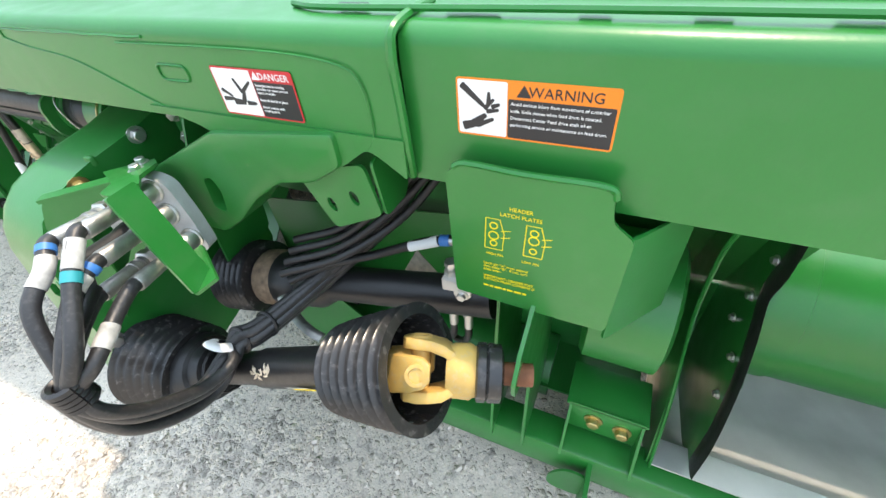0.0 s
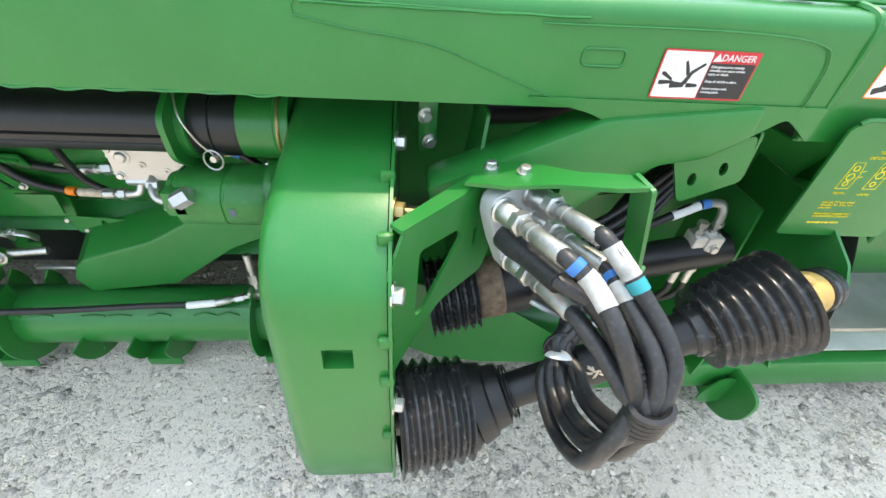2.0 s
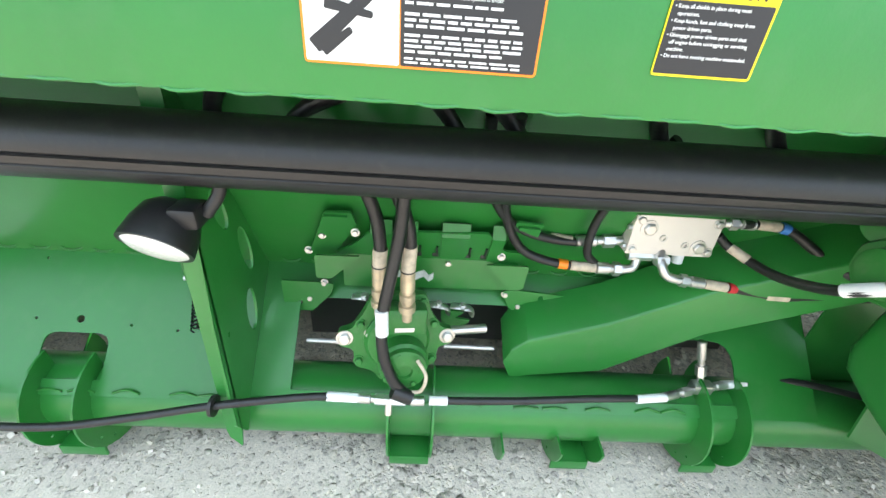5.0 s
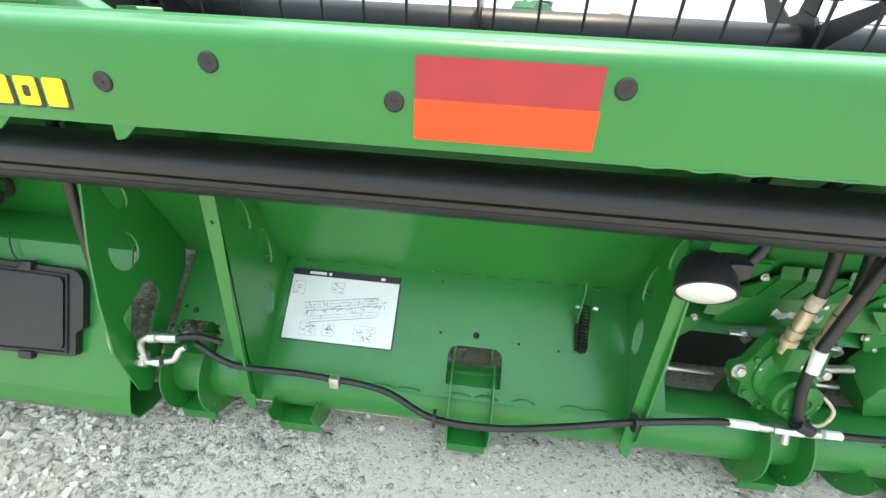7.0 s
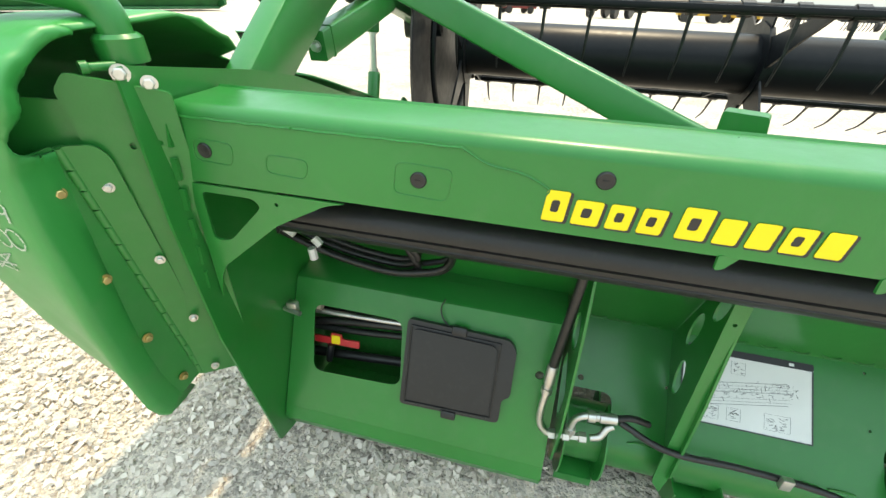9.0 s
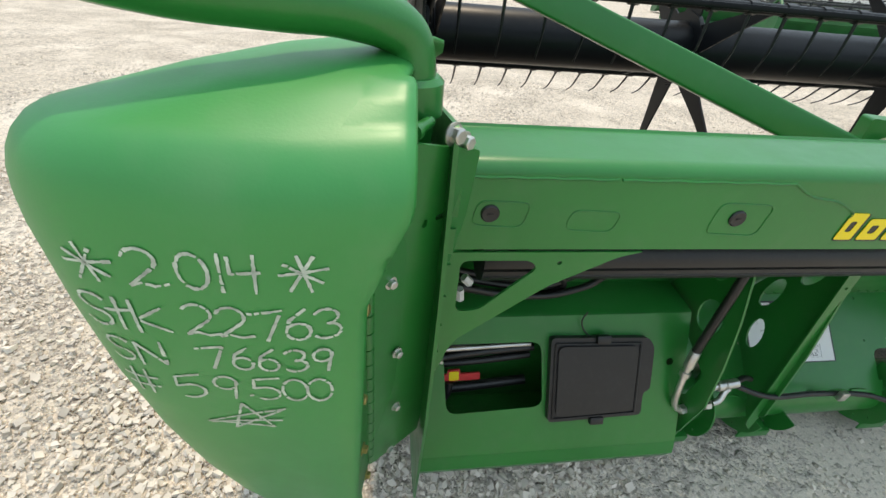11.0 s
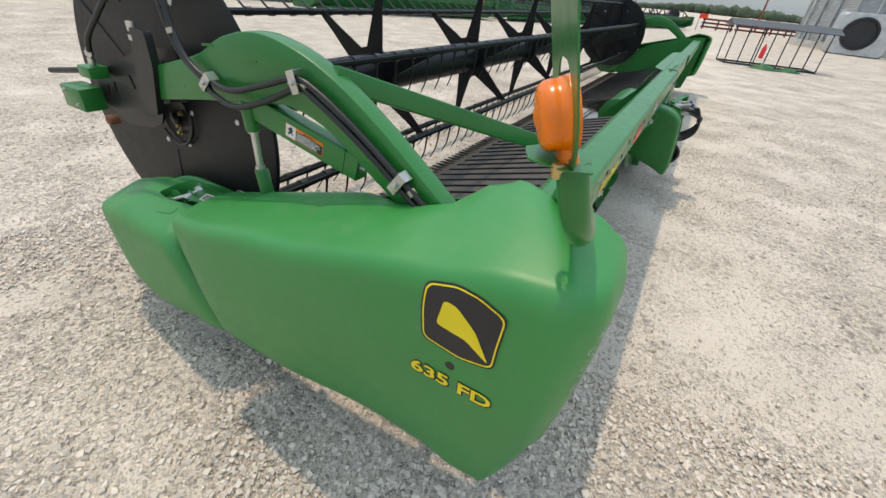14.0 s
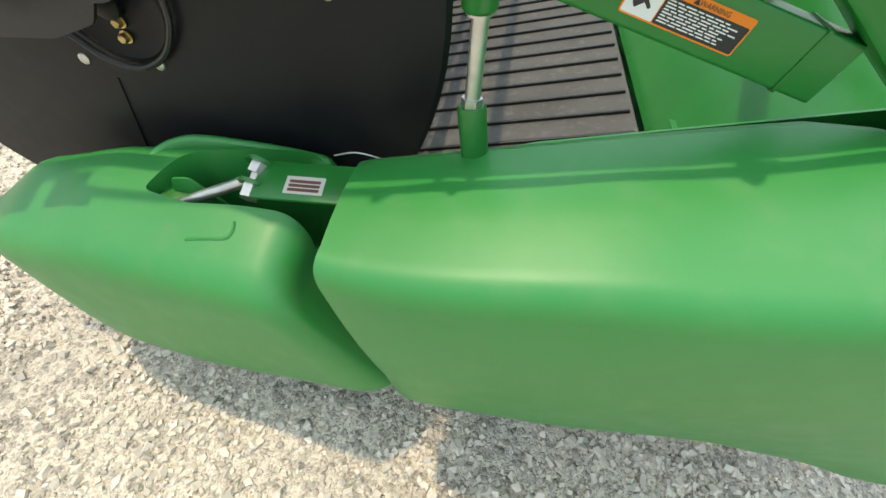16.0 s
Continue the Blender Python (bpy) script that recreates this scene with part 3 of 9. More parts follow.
    n = len(rings)
    for k in range(6):
        w = (1 - k / 6) ** 2
        for p in rings[n - 1 - k]:
            p.x -= (0.030 * min(1.0, max(0.0, (1.05 - p.z) / 0.5)) + 0.042 * min(1.0, max(0.0, (1.13 - p.z) / 0.09))) * w
    last = [p.copy() for p in rings[-1]]
    for dx, dy in ((0.007, 0.005), (0.009, 0.02), (0.007, 0.05), (0.0, 0.085)):
        ring_ = []
        for i, p in enumerate(last):
            run = last[min(i + 1, len(last) - 1)] - last[max(i - 1, 0)]
            inward = Vector((0, run.z, -run.y)).normalized() if i else Vector((0, 1, 0))
            reach = 1.0 if p.z < 1.05 else max(0.3, 1 - (p.z - 1.05) * 7)
            ring_.append(p + Vector((dx, 0, 0)) + inward * dy * reach)
        rings.append(ring_)
    bm = bm_()
    loft(bm, rings, closed=False)
    if flip is not None:
        for v in bm.verts:
            v.co.x = 2 * flip - v.co.x
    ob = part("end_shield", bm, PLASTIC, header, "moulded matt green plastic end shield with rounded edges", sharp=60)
    so = ob.modifiers.new("thickness", "SOLIDIFY")
    so.thickness, so.offset = 0.006, 0.0
    return ob


end_shield = shield()
shield(flip=(RIGHT + LEFT) / 2)


def divider(flip=None):
    """Pointed crop divider in front of the shield."""
    rings = []
    for t in [0, 0.001, 0.004, 0.009, 0.016, 0.025, 0.036, 0.048] + [0.06 + 0.94 * i / 22 for i in range(23)]:
        y = lerp(1.402, 2.30, t ** 0.85)
        half = 0.190 * (1 - 0.38 * t) * math.sqrt(max(0.03, 1 - max(0, (t - 0.62) / 0.38) ** 2.2))
        xc = lerp(-1.715, -1.695, t)
        zt = curve([(0, 0.765), (0.45, 0.715), (0.75, 0.65), (1, 0.54)], t)
        zb = curve([(0, 0.27), (0.45, 0.15), (0.65, 0.16), (0.85, 0.28), (1, 0.42)], t)
        gap = max(0.0, 0.085 - (y - 1.402))
        inset = 0.085 - math.sqrt(max(0.0, 0.007225 - gap * gap))
        zt, zb, half = zt - inset * 0.9, zb + inset * 0.12, half - inset * 0.8
        r_ = []
        n = 32
        for j in range(n):
            a = 2 * math.pi * j / n
            c, s_ = math.cos(a), math.sin(a)
            e = 0.30
            px = xc + half * math.copysign(abs(c) ** e, c)
            pz = (zt + zb) / 2 + (zt - zb) / 2 * math.copysign(abs(s_) ** e, s_)
            low = 1 - (pz - zb) / max(zt - zb, 1e-3)
            pz += 0.32 * (px - xc) * (1 - low)
            r_.append((px + 0.02 * low * (1 if px < xc else -1), y - 0.215 * low * (1 - t) ** 1.5, pz))
        rings.append(r_)
    bm = bm_()
    loft(bm, rings)
    if flip is not None:
        for v in bm.verts:
            v.co.x = 2 * flip - v.co.x
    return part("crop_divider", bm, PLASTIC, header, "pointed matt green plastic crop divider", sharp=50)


front_divider = divider()
divider(flip=(RIGHT + LEFT) / 2)


# ---- lower sheet and bays
LOW = frame_of((0, 0.452, 0.475), (1, 0, 0), (0, -0.23, -0.235))


def window(x0, x1, v0, v1=0.300, r=0.03):
    return rounded([(x0, v1, 0.004), (x0, v0, r), (x1, v0, r), (x1, v1, 0.004)])


bm = bm_()
plate(bm, [(-0.74, 0), (1.93, 0), (1.93, 0.335), (-0.74, 0.335)], 0.004, LOW,
      [window(0.058, 0.207, 0.195), window(-0.73, -0.60, 0.207), rounded([(0.64, 0.305, 0.004), (0.64, 0.085, 0.008), (1.33, 0.085, 0.008), (1.36, 0.150, 0.008), (1.73, 0.150, 0.06), (1.73, 0.305, 0.004)]),
       rounded([(0.398, 0.078), (0.43, 0.082), (0.432, 0.178), (0.40, 0.175)], 0.004),
       oval(0.131, 0.163, 0.018, 0.018), oval(-0.691, 0.179, 0.016, 0.016), oval(0.25, 0.173, 0.007, 0.007, 8),
       oval(0.359, 0.181, 0.007, 0.007, 8), oval(-0.205, 0.215, 0.016, 0.016), oval(0.02, 0.02, 0.007, 0.007, 8), oval(0.03, 0.165, 0.007, 0.007, 8),
       oval(-0.72, 0.17, 0.009, 0.009, 8), oval(-0.46, 0.16, 0.008, 0.008, 8)])
part("lower_sheet", bm, GREEN, header)
bm = bm_()
plate(bm, [(4.75, 0), (RIGHT, 0), (RIGHT, 0.335), (4.75, 0.335)], 0.004, LOW)
part("lower_sheet", bm, GREEN, header)

# wavy seam of weld along the bend
bm = bm_()
for i in range(34):
    x = -0.70 + i * 0.075
    if 0.47 < x < 0.56:
        continue
    sweep(bm, [(x, 0.449, 0.497), (x + 0.02, 0.441, 0.487), (x + 0.045, 0.441, 0.486), (x + 0.065, 0.449, 0.496)], 0.0022, n=6, k=3)
tagged(part("weld_seam", bm, DKGREEN, header), kind="stuff")
bm = bm_()
for i in range(22):
    x = -0.55 + i * 0.10 + 0.02 * math.sin(i * 2.3)
    sweep(bm, [(x, 0.222, 0.243), (x + 0.03, 0.224, 0.249 + 0.004 * math.sin(i)), (x + 0.06, 0.222, 0.243)], 0.003, n=6, k=3)
tagged(part("weld_seam", bm, DKGREEN, header), kind="stuff")


def rib(x, outline, holes=(), thick=0.006, strap=None):
    bm = bm_()
    plate(bm, outline, thick, frame_of((x, 0, 0), (0, 1, 0), (0, 0, 1)), holes)
    r = part("rib_plate", bm, GREEN, header)
    if strap:
        (y0, z0), (y1, z1), w, hs = strap
        bm = bm_()
        L = math.hypot(y1 - y0, z1 - z0)
        plate(bm, rounded([(0, 0), (w, 0), (w, L - 0.05), (w * 0.8, L), (0.004, L - 0.03), (0, L - 0.05)], 0.002), 0.005,
              frame_of((x - w + 0.006, y0, z0), (1, 0, 0), (0, y1 - y0, z1 - z0)), [oval(w / 2, h, 0.009, 0.009, 10) for h in hs])
        part("flange", bm, GREEN, r, "bright green bent flange with bolt holes")
    return r


ribout = rounded([(0.205, 0.955), (0.20, 0.80), (0.165, 0.50), (0.150, 0.24), (0.185, 0.175), (0.215, 0.215), (0.446, 0.474), (0.215, 0.955)], 0.004)
ov = [oval(0.275, 0.70, 0.04, 0.10, turn=0.35), oval(0.345, 0.575, 0.045, 0.12, turn=0.2), oval(0.318, 0.43, 0.05, 0.11, turn=-0.1)]
rib(0.545, ribout, ov, strap=((0.200, 0.955), (0.160, 0.155), 0.034, (0.14, 0.22)))
rib(-0.455, ribout, ov, strap=((0.200, 0.955), (0.160, 0.155), 0.034, (0.165, 0.235)))
rib(-0.755, rounded([(0.215, 0.955), (0.197, 0.80), (0.150, 0.64), (0.124, 0.51), (0.107, 0.37), (0.13, 0.22), (0.16, 0.19), (0.21, 0.25), (0.40, 0.44), (0.43, 0.51), (0.225, 0.955)], 0.01),
    [oval(0.262, 0.735, 0.05, 0.10, turn=0.3), oval(0.232, 0.592, 0.085, 0.105, turn=0.1),
     rounded([(0.158, 0.44), (0.27, 0.495), (0.295, 0.43), (0.20, 0.32), (0.175, 0.335)], 0.02)])
for x in (5.4, 6.6, 7.8, 8.4):
    rib(x, ribout, ov)


def tube_ring(x, full=True, flip=False):
    bm = bm_()
    R0, R1 = 0.0855, 0.135
    a0, a1 = (math.radians(95), math.radians(395)) if full else (math.radians(185), math.radians(355))
    n = 26
    pts = [(0.290 + R1 * math.cos(a), 0.178 + R1 * math.sin(a)) for a in [lerp(a0, a1, i / n) for i in range(n + 1)]]
    pts += [(0.290 + R0 * math.cos(a), 0.178 + R0 * math.sin(a)) for a in [lerp(a1, a0, i / n) for i in range(n + 1)]]
    hs = [oval(0.290 + 0.114 * math.cos(math.radians(a)), 0.178 + 0.114 * math.sin(math.radians(a)), 0.008, 0.008, 8)
          for a in ((215, 238, 262, 286, 310) if full else (240, 300))]
    plate(bm, pts, 0.005, frame_of((x, 0, 0), (0, 1, 0), (0, 0, 1)), hs)
    part("tube_ring", bm, GREEN, header)


for x in (0.072, 0.185, 0.872, 0.975, 1.63, 1.725, -0.722, -0.612):
    tube_ring(x)
for x in (-0.42, -0.298, 1.145, 1.285, 1.385):
    tube_ring(x, False)
for a, b in ((-0.42, -0.298), (1.285, 1.385), (0.872, 0.975), (0.072, 0.185), (1.63, 1.725), (-0.722, -0.612)):
    bm = bm_()
    box(bm, (a + 0.004, 0.20, 0.068), (b, 0.36, 0.076), 0.002)
    box(bm, (a + 0.004, 0.195, 0.045), (b, 0.202, 0.076), 0.002)
    part("shoe_bracket", bm, GREEN, header)


# ---- hoses with crimped ends
def hose(pts, r=0.010, mat_=None, label="", name="hose"):
    bm = bm_()
    # hoses stay behind the sloping sheet
    pts = [(x, min(y, 0.139 + (1.10 - z) * 0.492 - r) if LEFT + 0.02 < x < 3.0 and z > 0.55 and y < 0.6 else y, z) for x, y, z in pts]
    sweep(bm, pts, r, n=12)
    return part(name, bm, mat_ or RUBBER, header, label)


def fitting(p0, p1, r=0.011, material=None, parent=None):
    """Crimped ferrule and swivel nut between two points."""
    p0, p1 = Vector(p0), Vector(p1)
    L = (p1 - p0).length
    bm = bm_()
    turned(bm, p0, p1, [(0, r * 0.95), (L * 0.02, r * 1.18), (L * 0.42, r * 1.18), (L * 0.46, r * 0.85), (L * 0.6, r * 0.85)], 16)
    turned(bm, p0 + (p1 - p0) * 0.58, p1, [(0, r * 1.4), (L * 0.24, r * 1.4)], 6)
    turned(bm, p0 + (p1 - p0) * 0.82, p1, [(0, r * 0.9), (L * 0.18, r * 0.9)], 12)
    return part("fitting", bm, material or STEEL, parent or header, "zinc plated hose end fitting")


def sleeve(p0, p1, r, material, label=""):
    bm = bm_()
    rod(bm, [(p0, r), (p1, r)], 14)
    return part("sleeve", bm, material, header, label)


# lubrication line along the tube
hose([(-0.60, 0.19, 0.355), (-0.48, 0.16, 0.325), (-0.30, 0.17, 0.312), (-0.10, 0.165, 0.295), (0.04, 0.115, 0.275), (0.20, 0.11, 0.275), (0.36, 0.125, 0.292),
      (0.52, 0.145, 0.312), (0.70, 0.17, 0.318), (0.78, 0.176, 0.315)], 0.0085)
hose([(0.97, 0.178, 0.312), (1.15, 0.19, 0.305), (1.35, 0.215, 0.293), (1.47, 0.23, 0.282)], 0.0085)
hose([(1.74, 0.28, 0.288), (1.85, 0.29, 0.298), (1.95, 0.27, 0.30), (2.1, 0.25, 0.28), (2.3, 0.24, 0.26)], 0.0085)
sleeve((0.745, 0.176, 0.316), (0.815, 0.176, 0.314), 0.0105, WHITE, "white printed hose sleeve")
sleeve((0.965, 0.178, 0.312), (1.005, 0.18, 0.311), 0.0105, WHITE)
sleeve((1.46, 0.228, 0.281), (1.535, 0.236, 0.282), 0.0105, WHITE)
sleeve((1.70, 0.278, 0.287), (1.76, 0.282, 0.288), 0.0105, WHITE)
fitting((0.81, 0.176, 0.314), (0.875, 0.174, 0.313), 0.009)
fitting((0.955, 0.176, 0.312), (0.885, 0.174, 0.313), 0.009)
fitting((1.53, 0.236, 0.282), (1.62, 0.262, 0.283), 0.009)
fitting((1.71, 0.278, 0.287), (1.64, 0.268, 0.284), 0.009)
fitting((1.622, 0.31, 0.40), (1.638, 0.275, 0.295), 0.009)
bm = bm_()
box(bm, (1.615, 0.255, 0.272), (1.665, 0.283, 0.300), 0.004)
rod(bm, [((0.86, 0.174, 0.313), 0.012), ((0.90, 0.174, 0.313), 0.012)], 6)
rod(bm, [((0.878, 0.174, 0.32), 0.008), ((0.878, 0.16, 0.285), 0.008)], 8)
tagged(part("tee_fitting", bm, STEEL, header, "zinc plated hydraulic tee fitting"), kind="stuff")
hose([(-0.772, 0.205, 0.91), (-0.778, 0.190, 0.76), (-0.788, 0.184, 0.62), (-0.797, 0.180, 0.49)], 0.0115)
bm = bm_()
turned(bm, (-0.795, 0.181, 0.515), (-0.800, 0.168, 0.40), [(0, 0.0125), (0.002, 0.0138), (0.055, 0.0138), (0.058, 0.010), (0.070, 0.010), (0.072, 0.014), (0.088, 0.014), (0.090, 0.009)], 14)
sweep(bm, [(-0.799, 0.170, 0.425), (-0.803, 0.158, 0.375), (-0.800, 0.152, 0.335), (-0.782, 0.150, 0.308), (-0.758, 0.150, 0.300)], 0.0088, n=10)
part("steel_line", bm, STEEL, header, "bent zinc plated hydraulic pipe")
bm = bm_()
turned(bm, (-0.772, 0.150, 0.302), (-0.66, 0.156, 0.314), [(0, 0.0145), (0.016, 0.0145), (0.018, 0.010), (0.034, 0.010), (0.036, 0.015), (0.052, 0.015), (0.054, 0.010), (0.075, 0.010), (0.077, 0.0145), (0.095, 0.0145)], 6)
sweep(bm, [(-0.720, 0.153, 0.308), (-0.722, 0.153, 0.345), (-0.716, 0.155, 0.375), (-0.694, 0.158, 0.390), (-0.660, 0.162, 0.394)], 0.0092, n=10)
turned(bm, (-0.722, 0.153, 0.325), (-0.722, 0.153, 0.40), [(0, 0.0145), (0.016, 0.0145)], 6)
turned(bm, (-0.690, 0.158, 0.391), (-0.60, 0.168, 0.392), [(0, 0.0145), (0.018, 0.0145), (0.020, 0.010), (0.028, 0.010), (0.030, 0.0135), (0.070, 0.0135)], 12)
sweep(bm, [(-0.668, 0.156, 0.314), (-0.645, 0.160, 0.322), (-0.632, 0.170, 0.345), (-0.618, 0.176, 0.352)], 0.009, n=10)
part("elbow_fitting", bm, STEEL, header, "cluster of zinc plated elbow fittings")
hose([(-0.625, 0.166, 0.392), (-0.58, 0.185, 0.385), (-0.53, 0.20, 0.36)], 0.0085)
bm = bm_()
box(bm, (-0.23, 0.148, 0.295), (-0.205, 0.165, 0.33), 0.003)
part("hose_clip", bm, STEEL, header)
bm = bm_()
for x in (0.040, 0.515):
    plate(bm, oval(0.115 if x < 0.1 else 0.145, 0.275 if x < 0.1 else 0.312, 0.045, 0.045), 0.007, frame_of((x, 0, 0), (0, 1, 0), (0, 0, 1)))
tagged(part("grommet", bm, RUBBER, header, "black rubber hose grommet"), kind="stuff")

# spring and latch by the rib
bm = bm_()
plate(bm, rounded([(0, 0), (0.045, 0), (0.03, 0.10), (0.01, 0.13), (0, 0.12)], 0.004), 0.004, frame_of((0.40, 0.40, 0.43), (0, -1, -0.2), (0, 0.2, 1)))
part("latch_plate", bm, GREEN, header)
bm = bm_()
sweep(bm, [Vector((0.415 + 0.013 * math.cos(i * 0.9), 0.375 - i * 0.0007 + 0.013 * math.sin(i * 0.9), 0.465 - i * 0.0011)) for i in range(90)], 0.0021, n=5, smooth=False)
part("coil_spring", bm, BLACKMET, header, "small black coil spring")
bm = bm_()
bolt(bm, (0.40, 0.365, 0.475), (-1, -0.2, 0), 0.006, 0.012)
part("bolt", bm, STEEL, header)
bm = bm_()
bolt(bm, (0.43, 0.365, 0.475), (1, -0.2, 0), 0.006, 0.012)
part("bolt", bm, STEEL, header)

# ---- work lamp
lamp = bm_()
d = Vector((-0.14, -0.80, -0.58)).normalized()
c = Vector((0.533, 0.132, 0.722))
turned(lamp, c - d * 0.062, c + d, [(0, 0.012), (0.006, 0.028), (0.02, 0.042), (0.045, 0.050), (0.075, 0.054), (0.082, 0.054), (0.082, 0.047)], 32)
box(lamp, (0.555, 0.12, 0.74), (0.60, 0.17, 0.775), 0.008)
work_lamp = part("work_lamp", lamp, BLACK, header, "round black work lamp with clear lens")
bm = bm_()
turned(bm, c + d * 0.014, c + d, [(0, 0.0475), (0.006, 0.047), (0.011, 0.038), (0.013, 0.015)], 32)
part("lens", bm, LENS, work_lamp, "ribbed clear glass lens")
hose([(0.60, 0.15, 0.755), (0.625, 0.16, 0.80), (0.60, 0.165, 0.85), (0.57, 0.17, 0.90)], 0.010)

# ---- parts placard
PLQ = frame_of((-0.385, 0.425, 0.448), (1, 0, 0), (0, -0.23, -0.235))
bm = bm_()
plate(bm, rounded([(-0.04, -0.015), (0.285, -0.015), (0.285, 0.193), (-0.04, 0.193)], 0.008), -0.0012, PLQ)
placard = part("parts_placard", bm, WHITE, header, "white sticker with a line drawing of the machine")
bm = bm_()
plate(bm, rounded([(-0.04, -0.015), (0.285, -0.015), (0.285, 0.004), (-0.04, 0.004)], 0.004), -0.0022, PLQ)
part("header_band", bm, PBLACK, placard, "dark band along the top")
for x0, y0, x1, y1 in ((-0.04, 0.004, -0.0365, 0.193), (0.2815, 0.004, 0.285, 0.193), (-0.0365, 0.1895, 0.2815, 0.193)):
    bm = bm_()
    plate(bm, [(x0, y0), (x1, y0), (x1, y1), (x0, y1)], -0.0022, PLQ)
    part("border", bm, PBLACK, placard)
for x0, x1 in ((0.012, 0.062), (0.07, 0.078), (0.226, 0.238)):
    bm = bm_()
    plate(bm, rounded([(x0, -0.009), (x1, -0.009), (x1, -0.001), (x0, -0.001)], 0.002), -0.0028, PLQ)
    part("band_mark", bm, WHITE, placard)
rng = random.Random(3)
bm = bm_()


def stroke(x, y, x2, y2, w=0.0006):
    d = Vector((x2 - x, y2 - y))
    n = Vector((-d.y, d.x)).normalized() * w / 2
    plate(bm, [(x - n.x, y - n.y), (x2 - n.x, y2 - n.y), (x2 + n.x, y2 + n.y), (x + n.x, y + n.y)], -0.0018, PLQ)


# long machine drawn in slanting parallels, with small boxed details below and above
for k in range(7):
    y = 0.068 + 0.008 * k + (0.008 if k > 3 else 0)
    stroke(0.012 + 0.003 * k, y + 0.016, 0.225 + 0.004 * (k % 3), y - 0.018, 0.0009 if k in (0, 3, 6) else 0.0005)
for i in range(95):
    x = rng.uniform(0.015, 0.245)
    y = 0.103 - (x - 0.015) * 0.16 + rng.uniform(-0.021, 0.021)
    a = rng.choice((-0.16, -0.16, 1.45, 1.1, -0.9))
    w = rng.uniform(0.003, 0.014)
    stroke(x, y, x + w * math.cos(a), y + w * math.sin(a), rng.uniform(0.0004, 0.0011))
for x0, x1, y0, y1, n in ((0.012, 0.058, 0.140, 0.176, 22), (0.078, 0.112, 0.140, 0.172, 18), (0.170, 0.232, 0.135, 0.176, 34), (-0.03, 0.005, 0.022, 0.060, 10), (0.085, 0.12, 0.016, 0.048, 12)):
    for a, b in (((x0, y0), (x1, y0)), ((x1, y0), (x1, y1)), ((x1, y1), (x0, y1)), ((x0, y1), (x0, y0))):
        stroke(*a, *b, 0.0004)
    for i in range(n):
        x, y = rng.uniform(x0 + 0.004, x1 - 0.01), rng.uniform(y0 + 0.004, y1 - 0.004)
        stroke(x, y, x + rng.uniform(0.002, 0.010), y + rng.uniform(-0.004, 0.004), rng.uniform(0.0005, 0.0016))
tagged(part("line_drawing", bm, PBLACK, placard, "fine dark line drawing of the machine"), kind="stuff")

# ---- left bay: box panel with opening, hinged black cover
PAN = frame_of((0, 0.274, 0.569), (1, 0, 0), (0, -0.448, -1))
bm = bm_()
plate(bm, rounded([(-1.535, 0, 0), (-0.77, 0, 0), (-0.77, 0.40, 0), (-1.535, 0.40, 0)], 0), 0.004, PAN,
      [rounded([(-1.473, 0.072), (-1.205, 0.072), (-1.19, 0.262), (-1.458, 0.272)], 0.03), oval(-0.818, 0.145, 0.022, 0.022)])
panel = part("bay_panel", bm, GREEN, header)
bm = bm_()
sheet(bm, [(0.43, 0.585), (0.282, 0.574), (0.274, 0.568)], 0.004, -1.535, -0.77)
sheet(bm, [(0.111, 0.206), (0.098, 0.165), (0.112, 0.128), (0.16, 0.112), (0.24, 0.118)], 0.004, -1.535, -0.77)
part("panel_flange", bm, GREEN, panel)
bm = bm_()
plate(bm, rounded([(-1.185, 0.055), (-0.905, 0.062), (-0.885, 0.09), (-0.885, 0.215), (-0.905, 0.225), (-0.905, 0.292), (-1.18, 0.300)], 0.014), -0.020, PAN)
cover = part("hinged_cover", bm, BLACK, header, "black plastic hinged access cover")
bm = bm_()
plate(bm, rounded([(-1.165, 0.078), (-0.935, 0.083), (-0.935, 0.275), (-1.16, 0.282)], 0.02), -0.026, PAN)
part("raised_field", bm, BLACK, cover)
bm = bm_()
for a, b in (((-1.172, 0.071), (-0.928, 0.076)), ((-0.928, 0.076), (-0.928, 0.282)), ((-0.928, 0.282), (-1.168, 0.289)), ((-1.168, 0.289), (-1.172, 0.071))):
    sweep(bm, [PAN @ Vector((*a, -0.022)), PAN @ Vector((*b, -0.022))], 0.003, n=6)
box(bm, (-1.06, 0.050, -0.03), (-1.02, 0.075, -0.012), 0.004, PAN)
box(bm, (-1.06, 0.288, -0.03), (-1.02, 0.310, -0.012), 0.004, PAN)
part("rim", bm, BLACK, cover)
# inside of the opening
bm = bm_()
box(bm, (-1.53, 0.36, 0.06), (-1.00, 0.366, 0.58))
box(bm, (-1.53, 0.17, 0.128), (-1.00, 0.358, 0.135))
part("opening_backing", bm, DKGREEN, header)
for pts, r in (([(-1.52, 0.29, 0.392), (-1.38, 0.295, 0.412), (-1.20, 0.29, 0.436)], 0.012), ([(-1.53, 0.30, 0.360), (-1.36, 0.30, 0.372), (-1.20, 0.30, 0.392)], 0.011),
               ([(-1.53, 0.31, 0.425), (-1.36, 0.32, 0.422), (-1.20, 0.32, 0.410)], 0.010), ([(-1.53, 0.28, 0.270), (-1.36, 0.285, 0.280), (-1.20, 0.29, 0.292)], 0.015)):
    hose(pts, r)
bm = bm_()
rod(bm, [((-1.52, 0.275, 0.470), 0.013), ((-1.47, 0.278, 0.468), 0.013)], 6)
part("connector", bm, TAN, header, "dusty hose connector")
bm = bm_()
